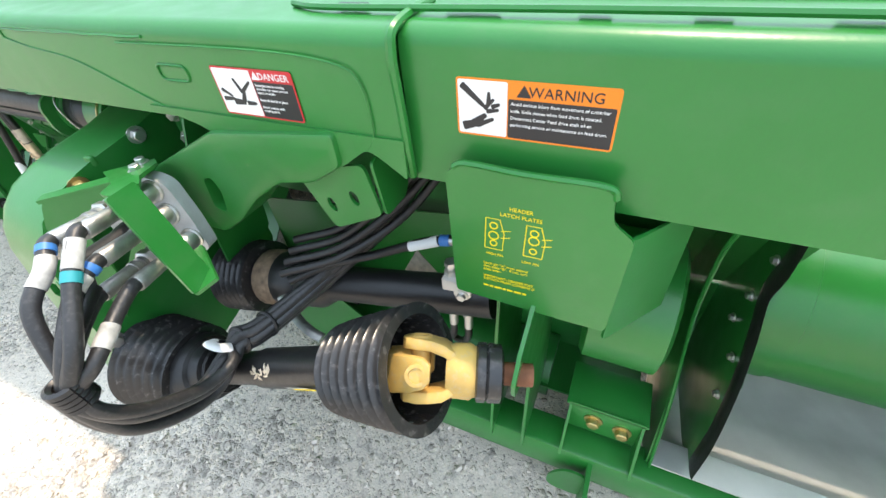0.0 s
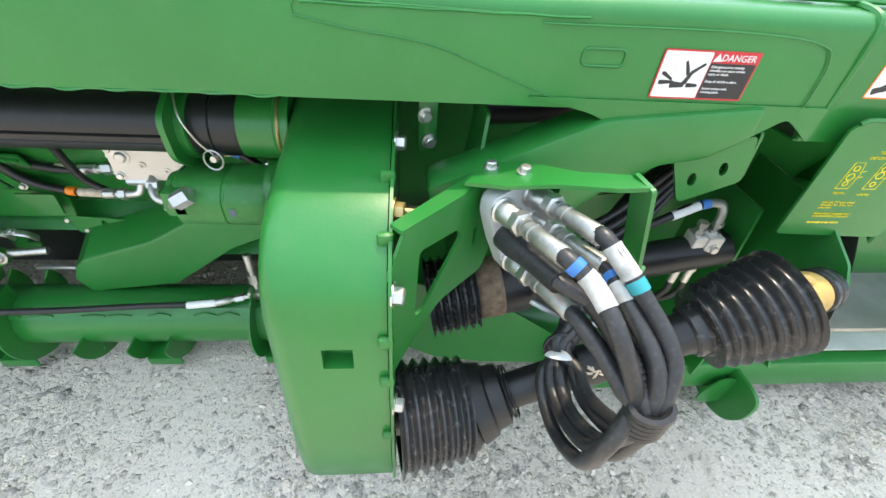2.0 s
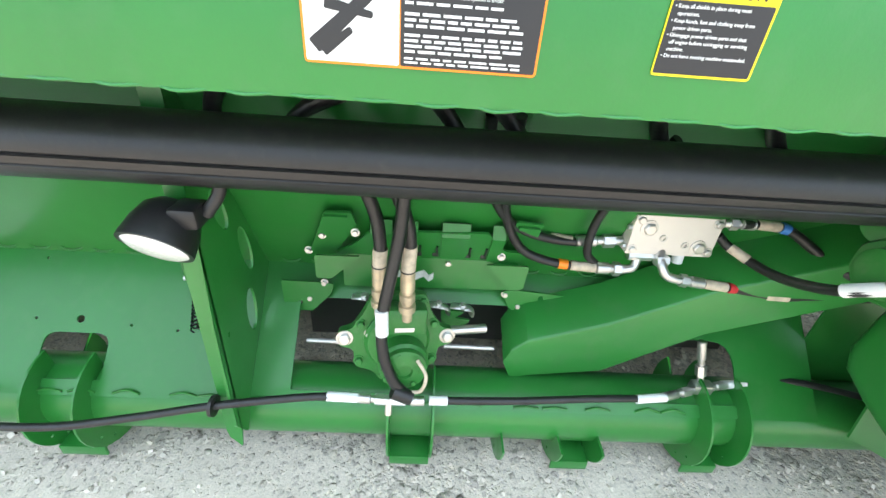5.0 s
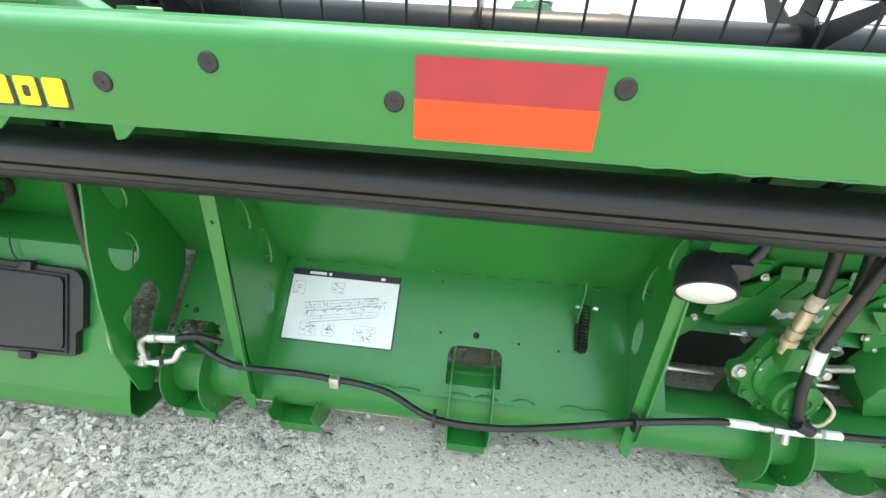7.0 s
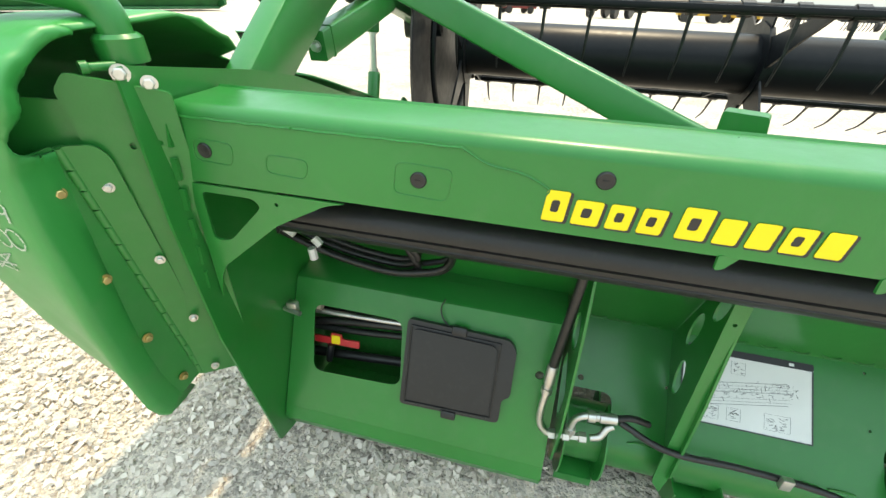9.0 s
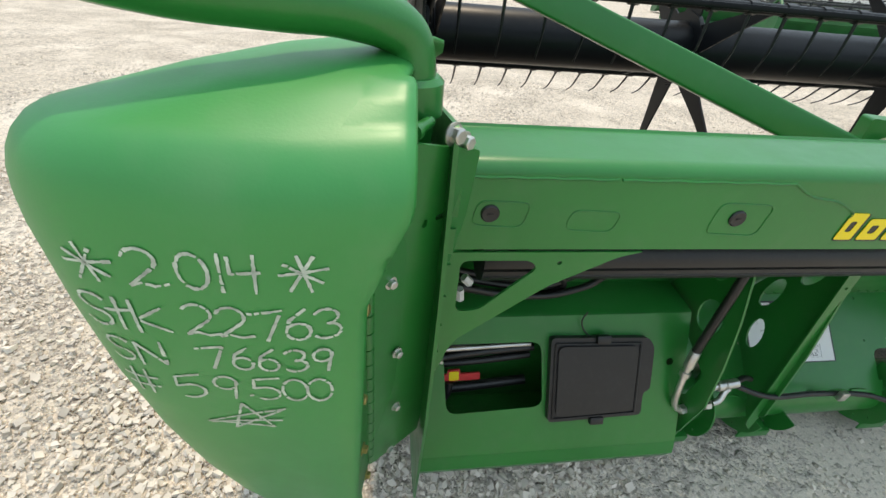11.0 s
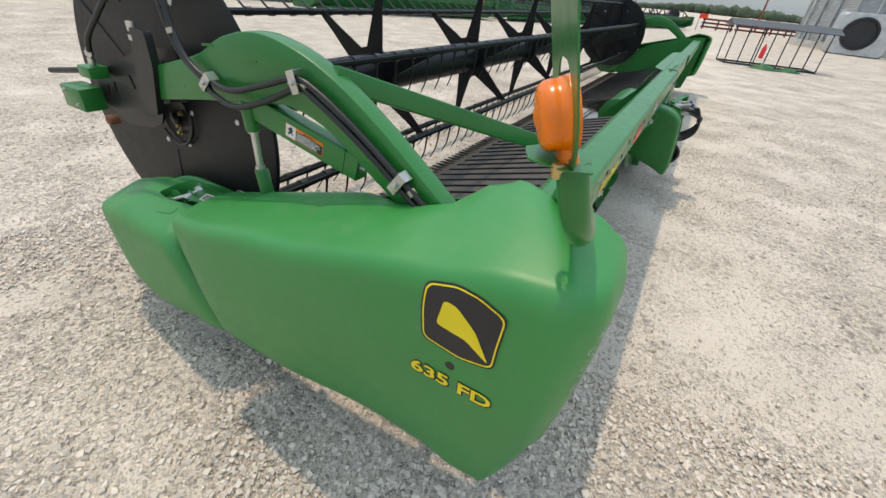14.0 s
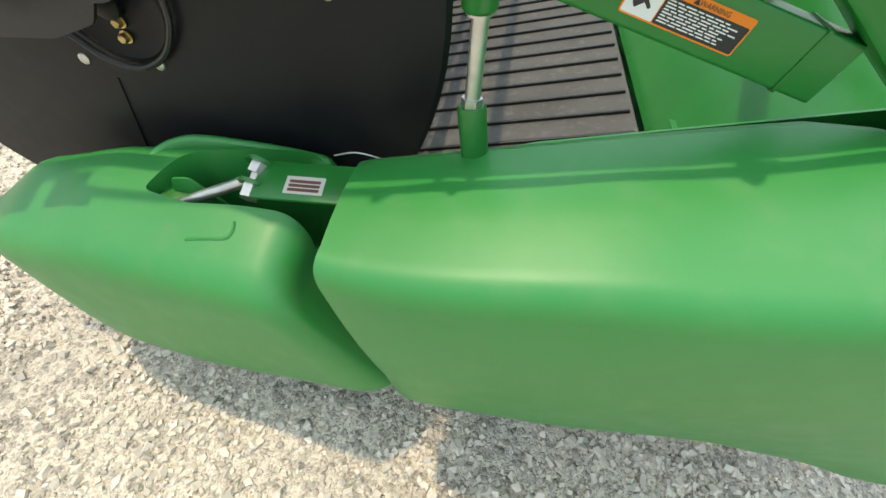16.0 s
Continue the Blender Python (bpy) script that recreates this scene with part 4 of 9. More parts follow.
rod(bm, [((-1.44, 0.29, 0.478), 0.012), ((-1.40, 0.29, 0.478), 0.012)], 10)
part("connector", bm, TAN, header, "dusty hose connector")
bm = bm_()
rod(bm, [((-1.500, 0.278, 0.447), 0.008), ((-1.215, 0.282, 0.457), 0.008)], 12)
tagged(part("steel_rod", bm, STEEL, header, "bright steel rod"), kind="stuff")
bm = bm_()
plate(bm, rounded([(0, 0), (0.16, 0), (0.16, 0.022), (0.102, 0.022), (0.102, 0.036), (0.066, 0.036), (0.066, 0.022), (0, 0.022)], 0.004), 0.006,
      frame_of((-1.512, 0.258, 0.340), (1, 0.02, 0.02), (0, 0.3, 1)))
lev = part("lever_tag", bm, PRED, header, "red and yellow lever tag")
bm = bm_()
plate(bm, rounded([(0.070, 0.004), (0.098, 0.004), (0.098, 0.032), (0.070, 0.032)], 0.004), 0.009, frame_of((-1.512, 0.258, 0.340), (1, 0.02, 0.02), (0, 0.3, 1)))
part("mark", bm, PYELLOW, lev)
bm = bm_()
sweep(bm, [(-1.441, 0.25, 0.345), (-1.445, 0.242, 0.315), (-1.452, 0.245, 0.282)], 0.011, n=10)
part("lever_knob", bm, BLACK, header)
# latch
bm = bm_()
box(bm, (-1.525, 0.185, 0.505), (-1.495, 0.205, 0.54), 0.004)
rod(bm, [((-1.535, 0.19, 0.515), 0.007), ((-1.48, 0.18, 0.515), 0.007)], 8)
part("panel_latch", bm, STEEL, header, "small zinc panel latch")
# hoses bundled under the beam
for k, (dy, dz) in enumerate(((0, 0), (0.022, -0.012), (0.035, 0.012), (0.015, 0.020), (-0.012, 0.012), (0.028, 0.030))):
    end = [(-1.173, 0.262 + dy, 0.672 + dz), (-1.180, 0.255 + dy, 0.70 + dz), (-1.215, 0.24 + dy, 0.76), (-1.26, 0.21 + dy, 0.85)] if k % 2 else [(-1.119, 0.28 + dy, 0.661 + dz), (-1.084, 0.275 + dy, 0.695 + dz), (-1.070, 0.25 + dy, 0.76), (-1.05, 0.21 + dy, 0.86)]
    hose([(-1.62, 0.235 + dy, 0.775 + dz), (-1.56, 0.25 + dy, 0.738 + dz), (-1.517, 0.255 + dy, 0.714 + dz), (-1.435, 0.265 + dy, 0.677 + dz), (-1.329, 0.27 + dy, 0.650 + dz), (-1.22, 0.27 + dy, 0.643 + dz)] + end, 0.0088)
for a, b in (((-1.515, 0.232, 0.752), (-1.490, 0.232, 0.738)), ((-1.442, 0.240, 0.730), (-1.425, 0.240, 0.712)), ((-1.450, 0.235, 0.700), (-1.446, 0.235, 0.668))):
    bm = bm_()
    rod(bm, [(a, 0.011), (b, 0.011)], 6)
    part("connector", bm, WHITE, header, "white cable connector")
bm = bm_()
turned(bm, (-1.585, 0.235, 0.77), (-1.525, 0.24, 0.735), [(0, 0.020), (0.03, 0.020), (0.034, 0.014), (0.06, 0.014)], 14)
part("plug_connector", bm, BLACK, header)
# thin wire over the cover
bm = bm_()
sweep(bm, [(-1.09, 0.262, 0.592), (-1.10, 0.258, 0.560), (-1.085, 0.245, 0.53), (-1.04, 0.236, 0.505), (-1.00, 0.236, 0.50)], 0.002, n=6)
part("wire", bm, BLACK, header)


# ---- lettering and decals
def letters(body, size, m, material, parent, name="lettering", align="LEFT", spacing=1.0, thick=0.0006, shear=0.0, line=1.0, bold=0.0):
    """Raised letters in the built-in font, in the frame m (first axis along the line, second up)."""
    cu = bpy.data.curves.new(name, "FONT")
    cu.body, cu.size, cu.align_x, cu.space_character, cu.extrude, cu.shear, cu.space_line = body, size, align, spacing, thick / 2, shear, line
    cu.resolution_u, cu.offset = 3, bold
    tmp = bpy.data.objects.new(name, cu)
    scene.collection.objects.link(tmp)
    me = bpy.data.meshes.new_from_object(tmp.evaluated_get(bpy.context.evaluated_depsgraph_get()))
    bpy.data.objects.remove(tmp)
    me.transform(m @ Matrix.Translation((0, 0, thick / 2)))
    me.materials.clear()
    me.materials.append(material)
    ob = new(name, me)
    ob.parent = parent
    return ob


def up(m, d):
    return m @ Matrix.Translation((0, 0, d))


def slab(m, x0, y0, x1, y1, material, parent, name, d=0.0, thick=0.0008, r=0.003, label=""):
    bm = bm_()
    plate(bm, rounded([(x0, y0), (x1, y0), (x1, y1), (x0, y1)], r, 3), thick, up(m, d))
    return part(name, bm, material, parent, label)


def bars(m, x0, y0, x1, y1, rows, material, parent, d, seed=1, h=0.45):
    """Lines of print too small to read."""
    rg = random.Random(seed)
    bm = bm_()
    step = (y1 - y0) / rows
    for i in range(rows):
        y = y1 - (i + 0.75) * step
        x = x0
        end = x1 - (x1 - x0) * rg.uniform(0, 0.25)
        while x < end - 0.004:
            w = rg.uniform(0.12, 0.30) * (x1 - x0) * 0.5
            w = min(w, end - x)
            plate(bm, [(x, y), (x + w, y), (x + w, y + step * h), (x, y + step * h)], 0.0005, up(m, d))
            x += w + (x1 - x0) * 0.025
    return tagged(part("print", bm, material, parent, "lines of small print"), kind="stuff")


def symbol(m, x0, y0, x1, y1, strokes, parent, d):
    """Pictogram of thick dark strokes, in fractions of its field."""
    bm = bm_()
    for k, (a, b, w) in enumerate(strokes):
        p, q = [Vector((lerp(x0, x1, s[0]), lerp(y0, y1, s[1]))) for s in (a, b)]
        t = (q - p).normalized()
        nn = Vector((-t.y, t.x)) * w * (y1 - y0)
        plate(bm, rounded([tuple(p - nn), tuple(q - nn * 0.6), tuple(q + nn * 0.6), tuple(p + nn)], 0.002, 2), 0.0005 + 0.00004 * k, up(m, d))
    return tagged(part("pictogram", bm, PBLACK, parent, "dark safety pictogram"), kind="stuff")


def sticker(m, w, h, rim, label, title, title_mat, band_mat, split, text, seed, strokes=None, tsize=0.0045, tall=0.24, trow=None):
    base = slab(m, 0, 0, w, h, rim, header, "safety_decal", 0.0003, 0.0008, 0.004, label)
    b = 0.0022
    if split:
        slab(m, b, b, split, h - b, WHITE, base, "picture_field", 0.0008, 0.0006, 0.002)
        if strokes:
            symbol(m, b + 0.004, b + 0.004, split - 0.004, h - b - 0.004, strokes, base, 0.0014)
    slab(m, split + b * 0.6, b, w - b, h * (1 - tall), PBLACK, base, "text_field", 0.0008, 0.0006, 0.002)
    slab(m, split + b * 0.6, h * (1 - tall) + 0.001, w - b, h - b, band_mat, base, "signal_band", 0.0008, 0.0006, 0.002)
    letters(title, h * tall * 0.78, up(m, 0.0014) @ Matrix.Translation(((split + w) / 2 + h * 0.06, h * (1 - tall * 0.80), 0)), title_mat, base, "signal_word", "CENTER", 1.02)
    bm = bm_()
    hx, hy, s = (split + w) / 2 - len(title) * h * tall * 0.28, h * (1 - tall * 0.85), h * tall * 0.66
    plate(bm, [(hx - s * 0.6, hy), (hx + s * 0.6, hy), (hx, hy + s)], 0.0005, up(m, 0.0014))
    part("alert_triangle", bm, title_mat, base)
    if text:
        letters(text, tsize, up(m, 0.0014) @ Matrix.Translation((split + 0.004, h * (1 - tall) - tsize * 1.25, 0)), WHITE, base, "small_print", line=trow or 1.0)
    else:
        bars(m, split + 0.005, b + 0.003, w - b - 0.004, h * (1 - tall) - 0.002, 8, WHITE, base, 0.0014, seed)
    return base


def rear(x, z, y=-0.0005, tilt=0.0):
    return frame_of((x, y, z), (1, 0, 0), (0, tilt, 1))


hand = [((0.02, 0.08), (0.55, 0.22), 0.10), ((0.25, 0.15), (0.60, 0.38), 0.08), ((0.35, 0.12), (0.78, 0.30), 0.06), ((0.0, 0.98), (0.55, 0.55), 0.07),
        ((0.55, 0.50), (0.78, 0.72), 0.05), ((0.65, 0.60), (0.66, 0.86), 0.05), ((0.72, 0.55), (0.92, 0.62), 0.05), ((0.60, 0.45), (0.9, 0.5), 0.05)]
spin = [((0.0, 0.30), (0.35, 0.32), 0.06), ((0.02, 0.55), (0.30, 0.38), 0.05), ((0.3, 0.25), (0.65, 0.25), 0.09), ((0.62, 0.28), (0.72, 0.55), 0.07),
        ((0.70, 0.55), (0.98, 0.80), 0.05), ((0.66, 0.5), (0.5, 0.85), 0.05), ((0.70, 0.25), (0.98, 0.25), 0.06)]
jet = [((0.05, 0.10), (0.95, 0.85), 0.09), ((0.15, 0.05), (0.5, 0.3), 0.06), ((0.2, 0.55), (0.75, 0.45), 0.06), ((0.0, 0.75), (0.5, 0.62), 0.05), ((0.55, 0.7), (0.85, 0.98), 0.10)]

slab(rear(0.003, 0.984), 0, 0, 0.237, 0.052, REFORANGE, header, "reflector_strip", 0, 0.001, 0.002, "fluorescent orange reflector strip")
slab(rear(0.003, 0.984), 0, 0.052, 0.234, 0.1035, DARKRED, header, "reflector_strip", 0, 0.001, 0.002, "dark red reflector strip")
sticker(rear(0.817, 1.003), 0.219, 0.092, PORANGE, "orange bordered warning decal about high pressure oil", "WARNING", PBLACK, PORANGE, 0.088,
        "Avoid bodily injury from hydraulic oil and gas\nunder pressure. Hydraulic fluid system is under", 4, jet, 0.0046, 0.24, 1.05)
sticker(rear(1.146, 1.013), 0.098, 0.080, PYELLOW, "yellow bordered caution decal", "CAUTION", PBLACK, PYELLOW, 0.0,
        "\u2022 Keep all shields in place during most\n   operations.\n\u2022 Keep hands, feet and clothing away from\n   power driven parts.\n\u2022 Disengage power driven parts and shut\n   off engine before unclogging or servicing\n   machine.\n\u2022 Do not leave running machine unattended.", 5, None, 0.0046, 0.22, 1.25)
sticker(rear(2.414, 0.990, -0.001), 0.140, 0.066, PRED, "red bordered danger decal about rotating driveline", "DANGER", WHITE, PRED, 0.070,
        "Entanglement in rotating\ndriveline can cause serious\ninjury or death.\n\nKeep all shields in place.\n\nAvoid contact with\nrotating parts.", 6, spin, 0.0049, 0.24, 1.0)
sticker(rear(2.766, 0.995, 0.0185), 0.170, 0.065, PORANGE, "orange bordered warning decal about knife movement", "WARNING", PBLACK, PORANGE, 0.058,
        "Avoid serious injury from movement of cutterbar\nknife. Knife moves when feed drum is rotated.\nDisconnect Center Feed drive shaft when\nperforming service or maintenance on feed drum.", 7, hand, 0.0050, 0.30, 1.55)

m = rear(0.817, 1.003)
for y0, y1, rows in ((0.052, 0.0565, 1), (0.034, 0.048, 3), (0.013, 0.031, 4), (0.004, 0.011, 2)):
    bars(m, 0.093, y0, 0.209, y1, rows, WHITE, header, 0.0014, int(y0 * 1000), 0.5)

# maker's mark on the beam: plain yellow blocks on black
x = 0.0
for wdt, hgt, gap in ((0.033, 1.0, 0.003), (0.039, .8, 0.003), (0.033, .8, 0.004), (0.033, .8, 0.012), (0.039, 1.0, 0.003), (0.031, .8, 0.004), (0.031, .8, 0.004), (0.033, .8, 0.004), (0.031, .8, 0)):
    h = 0.049 * hgt
    q = [(x, 0), (x + wdt, 0), (x + wdt + 0.004, h), (x + 0.004, h)]
    hole = rounded([(x + wdt * 0.32, h * 0.30), (x + wdt * 0.68, h * 0.30), (x + wdt * 0.68 + 0.002, h * 0.70), (x + wdt * 0.32 + 0.002, h * 0.70)], 0.004)
    bk = bm_()
    plate(bk, rounded([(p[0] + 0.0028 + (0.002 if i in (1, 2) else -0.002), p[1] - 0.0022 + (0.001 if i > 1 else -0.001)) for i, p in enumerate(q)], 0.004, 3), 0.0006, rear(-0.893, 0.990))
    mark = part("mark_block", bk, PBLACK, header, "black backing of a yellow block mark")
    bm = bm_()
    plate(bm, rounded(q, 0.004, 3), 0.0006, up(rear(-0.893, 0.990), 0.0008), [hole] if wdt > 0.032 else [])
    part("mark_face", bm, PYELLOW, mark, "yellow block shape")
    x += wdt + gap + 0.0068

# plugs and pressed fields on the beam
for x, z in ((-1.475, 1.031), (-1.087, 1.027), (-0.814, 1.062), (-0.433, 1.029), (-0.272, 1.063), (-0.024, 1.030), (0.264, 1.064)):
    bm = bm_()
    turned(bm, (x, 0.004, z), (x, -1, z), [(0, 0.0135), (0.006, 0.0135), (0.008, 0.0115), (0.0075, 0.008), (0.0075, 0.002)], 20)
    box(bm, (x - 0.004, -0.005, z - 0.001), (x + 0.004, -0.003, z + 0.001))
    part("plug", bm, BLACK, header, "round black plastic plug")
for x0, x1, z0, z1 in ((-1.50, -1.425, 1.012, 1.048), (-1.36, -1.285, 1.005, 1.035), (-1.13, -1.04, 1.000, 1.05)):
    bm = bm_()
    lp = [Vector((p[0], -0.0003, p[1])) for p in rounded([(x0, z0), (x1, z0 - 0.004), (x1 + 0.008, z1), (x0 + 0.006, z1 + 0.003)], 0.014)]
    sweep(bm, lp + lp[:1], 0.0011, n=6, smooth=False)
    part("pressed_edge", bm, GREEN, header)
# pressed slot beside the danger decal
bm = bm_()
slot = [Vector((2.3325 + x, -0.001, 1.040 + z)) for x, z in rounded([(-0.030, -0.011), (0.030, -0.011), (0.030, 0.011), (-0.030, 0.011)], 0.010, 5)]
sweep(bm, slot + [slot[0]], 0.0020, 6, 1, False)
part("pressed_slot", bm, GREEN, header)
# seam of weld along the top edge of the beam
for x0, x1 in ((-1.52, -1.30), (-1.295, -1.02), (1.94, 2.30)):
    bm = bm_()
    n = 14
    sweep(bm, [(lerp(x0, x1, i / n), -0.0006, 1.086 + 0.0006 * math.sin(i * 1.9)) for i in range(n + 1)], 0.0022, n=6, k=2)
    tagged(part("weld_seam", bm, GREEN, header), kind="stuff")
bm = bm_()
sweep(bm, [(-1.02, -0.0006, 1.086), (-0.98, -0.0006, 1.066), (-0.93, -0.0006, 1.058), (-0.89, -0.0006, 1.040), (-0.89, -0.0006, 1.03)], 0.002, n=6)
tagged(part("weld_seam", bm, GREEN, header), kind="stuff")
# ragged lower weld of the beam
bm = bm_()
for i in range(26):
    x = 0.3 + i * 0.062
    sweep(bm, [(x, 0.002, 0.972), (x + 0.02, -0.001, 0.970 + 0.0015 * math.sin(i * 5)), (x + 0.05, 0.002, 0.972)], 0.0019, n=6, k=3)
tagged(part("weld_bead", bm, GREEN, header), kind="stuff")
# end gusset with its opening
bm = bm_()
plate(bm, rounded([(-1.53, 0.965, 0), (-1.22, 0.965, 0.0), (-1.255, 0.957, .02), (-1.36, 0.90, .01), (-1.50, 0.785, .01), (-1.515, 0.755, .005), (-1.53, 0.70, .003)], 0.004), 0.005,
      frame_of((0, 0.004, 0), (1, 0, 0), (0, 0, 1)),
      [rounded([(-1.508, 0.950), (-1.40, 0.950), (-1.385, 0.935), (-1.47, 0.850), (-1.508, 0.848)], 0.014), oval(-1.352, 0.945, 0.008, 0.008, 10)])
part("end_gusset", bm, GREEN, header)
# small tabs below the beam
for x in (-0.64, -0.44):
    bm = bm_()
    plate(bm, rounded([(0, 0), (0.035, 0), (0.012, -0.022), (0, -0.024)], 0.004), 0.004, frame_of((x, 0.002, 0.972), (1, 0.2, 0), (0, 0.1, 1)))
    part("tab", bm, GREEN, header)

# ---- manifold block and its hoses
bm = bm_()
loft(bm, [[(x, 0.332, 0.622), (x, 0.332, 0.714), (x, 0.336, 0.714), (x, 0.378, 0.622)] for x in (1.372, 1.560)])
manifold = part("valve_block", bm, ALU, header, "bare aluminium hydraulic valve block")
for x, z, r in ((1.383, 0.704, 0.008), (1.549, 0.703, 0.008), (1.383, 0.633, 0.008), (1.549, 0.634, 0.008), (1.405, 0.685, 0.013), (1.525, 0.645, 0.012)):
    bm = bm_()
    bolt(bm, (x, 0.332, z), (0, -1, 0), r, 0.006)
    part("bolt", bm, STEEL, manifold)
for x, z in ((1.443, 0.663), (1.495, 0.648)):
    bm = bm_()
    turned(bm, (x, 0.333, z), (x, -1, z), [(0, 0.008), (0.004, 0.008), (0.004, 0.004), (0.001, 0.004)], 14)
    part("port", bm, STEEL, manifold)
for z in (0.70, 0.655):
    bm = bm_()
    bolt(bm, (1.372, 0.342, z - 0.02), (-1, 0, 0), 0.006, 0.005)
    part("bolt", bm, STEEL, manifold)
hose([(1.31, 0.36, 0.628), (1.22, 0.37, 0.63), (1.13, 0.36, 0.665), (1.07, 0.33, 0.74), (1.04, 0.28, 0.84), (1.03, 0.24, 0.92)], 0.0100)
sleeve((1.215, 0.370, 0.6305), (1.262, 0.364, 0.628), 0.0112, TAN, "dusty paper hose sleeve")
fitting((1.27, 0.363, 0.628), (1.372, 0.36, 0.637), 0.0115)
hose([(1.33, 0.335, 0.578), (1.24, 0.34, 0.580), (1.15, 0.34, 0.612), (1.10, 0.33, 0.70), (1.08, 0.28, 0.82), (1.075, 0.24, 0.92)], 0.0100)
sleeve((1.262, 0.338, 0.580), (1.318, 0.336, 0.578), 0.0112, TAN, "dusty paper hose sleeve")
sleeve((1.235, 0.339, 0.582), (1.255, 0.338, 0.581), 0.0115, PORANGE, "orange hose band")
fitting((1.32, 0.336, 0.578), (1.385, 0.335, 0.578), 0.0115)
bm = bm_()
sweep(bm, [(1.38, 0.335, 0.578), (1.402, 0.337, 0.582), (1.41, 0.345, 0.60), (1.412, 0.35, 0.625)], 0.010, n=10)
rod(bm, [((1.385, 0.345, 0.612), 0.013), ((1.44, 0.345, 0.612), 0.013)], 6)
sweep(bm, [(1.452, 0.34, 0.630), (1.452, 0.315, 0.605), (1.462, 0.302, 0.588), (1.490, 0.299, 0.580)], 0.010, n=10)
rod(bm, [((1.440, 0.325, 0.612), 0.013), ((1.466, 0.325, 0.612), 0.013)], 6)
part("elbow_fitting", bm, STEEL, header, "zinc plated elbow fitting")
sleeve((1.505, 0.352, 0.622), (1.505, 0.350, 0.595), 0.012, WHITE)
fitting((1.545, 0.298, 0.575), (1.480, 0.299, 0.582), 0.0105)
hose([(1.530, 0.298, 0.576), (1.570, 0.295, 0.573), (1.610, 0.292, 0.570), (1.66, 0.285, 0.563), (1.705, 0.276, 0.564), (1.75, 0.268, 0.573), (1.80, 0.26, 0.580), (1.87, 0.25, 0.59)], 0.0100)
sleeve((1.547, 0.297, 0.575), (1.596, 0.293, 0.5715), 0.0110, TAN, "dusty paper hose sleeve")
sleeve((1.600, 0.2928, 0.571), (1.616, 0.292, 0.5695), 0.0114, PRED, "red hose band")
sleeve((1.680, 0.281, 0.563), (1.722, 0.273, 0.567), 0.0110, TAN, "brown taped hose sleeve")
hose([(1.590, 0.322, 0.711), (1.64, 0.320, 0.712), (1.685, 0.316, 0.706), (1.735, 0.300, 0.678), (1.775, 0.275, 0.650), (1.80, 0.24, 0.645)], 0.0100)
fitting((1.615, 0.321, 0.711), (1.558, 0.332, 0.706), 0.0100)
sleeve((1.618, 0.321, 0.712), (1.664, 0.318, 0.7105), 0.0110, TAN, "dusty paper hose sleeve")
sleeve((1.668, 0.318, 0.710), (1.684, 0.316, 0.7065), 0.0114, BLUE, "blue hose band")
hose([(1.565, 0.345, 0.672), (1.590, 0.330, 0.652), (1.622, 0.295, 0.637), (1.630, 0.230, 0.645), (1.628, 0.160, 0.672), (1.632, 0.105, 0.703), (1.645, 0.060, 0.742)], 0.0098)
sleeve((1.592, 0.328, 0.651), (1.618, 0.300, 0.639), 0.0106, TAN, "dusty paper hose sleeve")
sleeve((1.631, 0.115, 0.697), (1.643, 0.066, 0.737), 0.0118, WHITE, "white printed hose sleeve")
fitting((1.640, 0.072, 0.732), (1.668, 0.045, 0.758), 0.0105)
bm = bm_()
sweep(bm, [(1.660, 0.048, 0.752), (1.678, 0.036, 0.766), (1.693, 0.034, 0.775), (1.695, 0.05, 0.778)], 0.010, n=10)
rod(bm, [((1.678, 0.030, 0.770), 0.016), ((1.702, 0.036, 0.782), 0.016)], 6)
part("elbow_fitting", bm, STEEL, header, "zinc plated elbow fitting")
hose([(1.33, 0.345, 0.575), (1.29, 0.335, 0.62), (1.285, 0.31, 0.72), (1.31, 0.26, 0.82), (1.33, 0.22, 0.9)], 0.009)

# ---- gear motor
VIOLET = mat("faded_violet_print", (0.10, 0.13, 0.17), 0.6)
bm = bm_()
MY, MZ = 0.100, 0.742
turned(bm, (1.640, MY, MZ), (2, MY, MZ), [(0, 0.030), (0.004, 0.040), (0.022, 0.043), (0.025, 0.052), (0.030, 0.053)], 28)
loft(bm, [[(x, MY + 0.062 * k * s_, MZ + 0.050 * k * t) for s_, t in rounded([(-1, -0.45), (-0.5, -1), (0.5, -1), (1, -0.45), (1, 0.45), (0.5, 1), (-0.5, 1), (-1, 0.45)], 0.22, 3)]
          for x, k in ((1.662, 0.92), (1.668, 1.0), (1.745, 1.0), (1.747, 0.97), (1.750, 0.97), (1.752, 1.0), (1.815, 1.0), (1.820, 0.95))])
plate(bm, rounded([(MY - 0.075, MZ - 0.060), (MY + 0.02, MZ - 0.064), (MY + 0.075, MZ + 0.02), (MY + 0.060, MZ + 0.064), (MY - 0.03, MZ + 0.060), (MY - 0.075, MZ - 0.01)], 0.025), 0.022, frame_of((1.818, 0, 0), (0, 1, 0), (0, 0, 1)))
plate(bm, rounded([(MY - 0.085, MZ - 0.075), (MY + 0.085, MZ - 0.075), (MY + 0.085, MZ + 0.075), (MY - 0.085, MZ + 0.075)], 0.03), 0.032, frame_of((1.840, 0, 0), (0, 1, 0), (0, 0, 1)))
box(bm, (1.648, MY - 0.062, MZ - 0.012), (1.692, MY - 0.03, MZ + 0.040), 0.008)
motor = part("gear_motor", bm, DKGREEN, header, "green cast hydraulic gear motor")
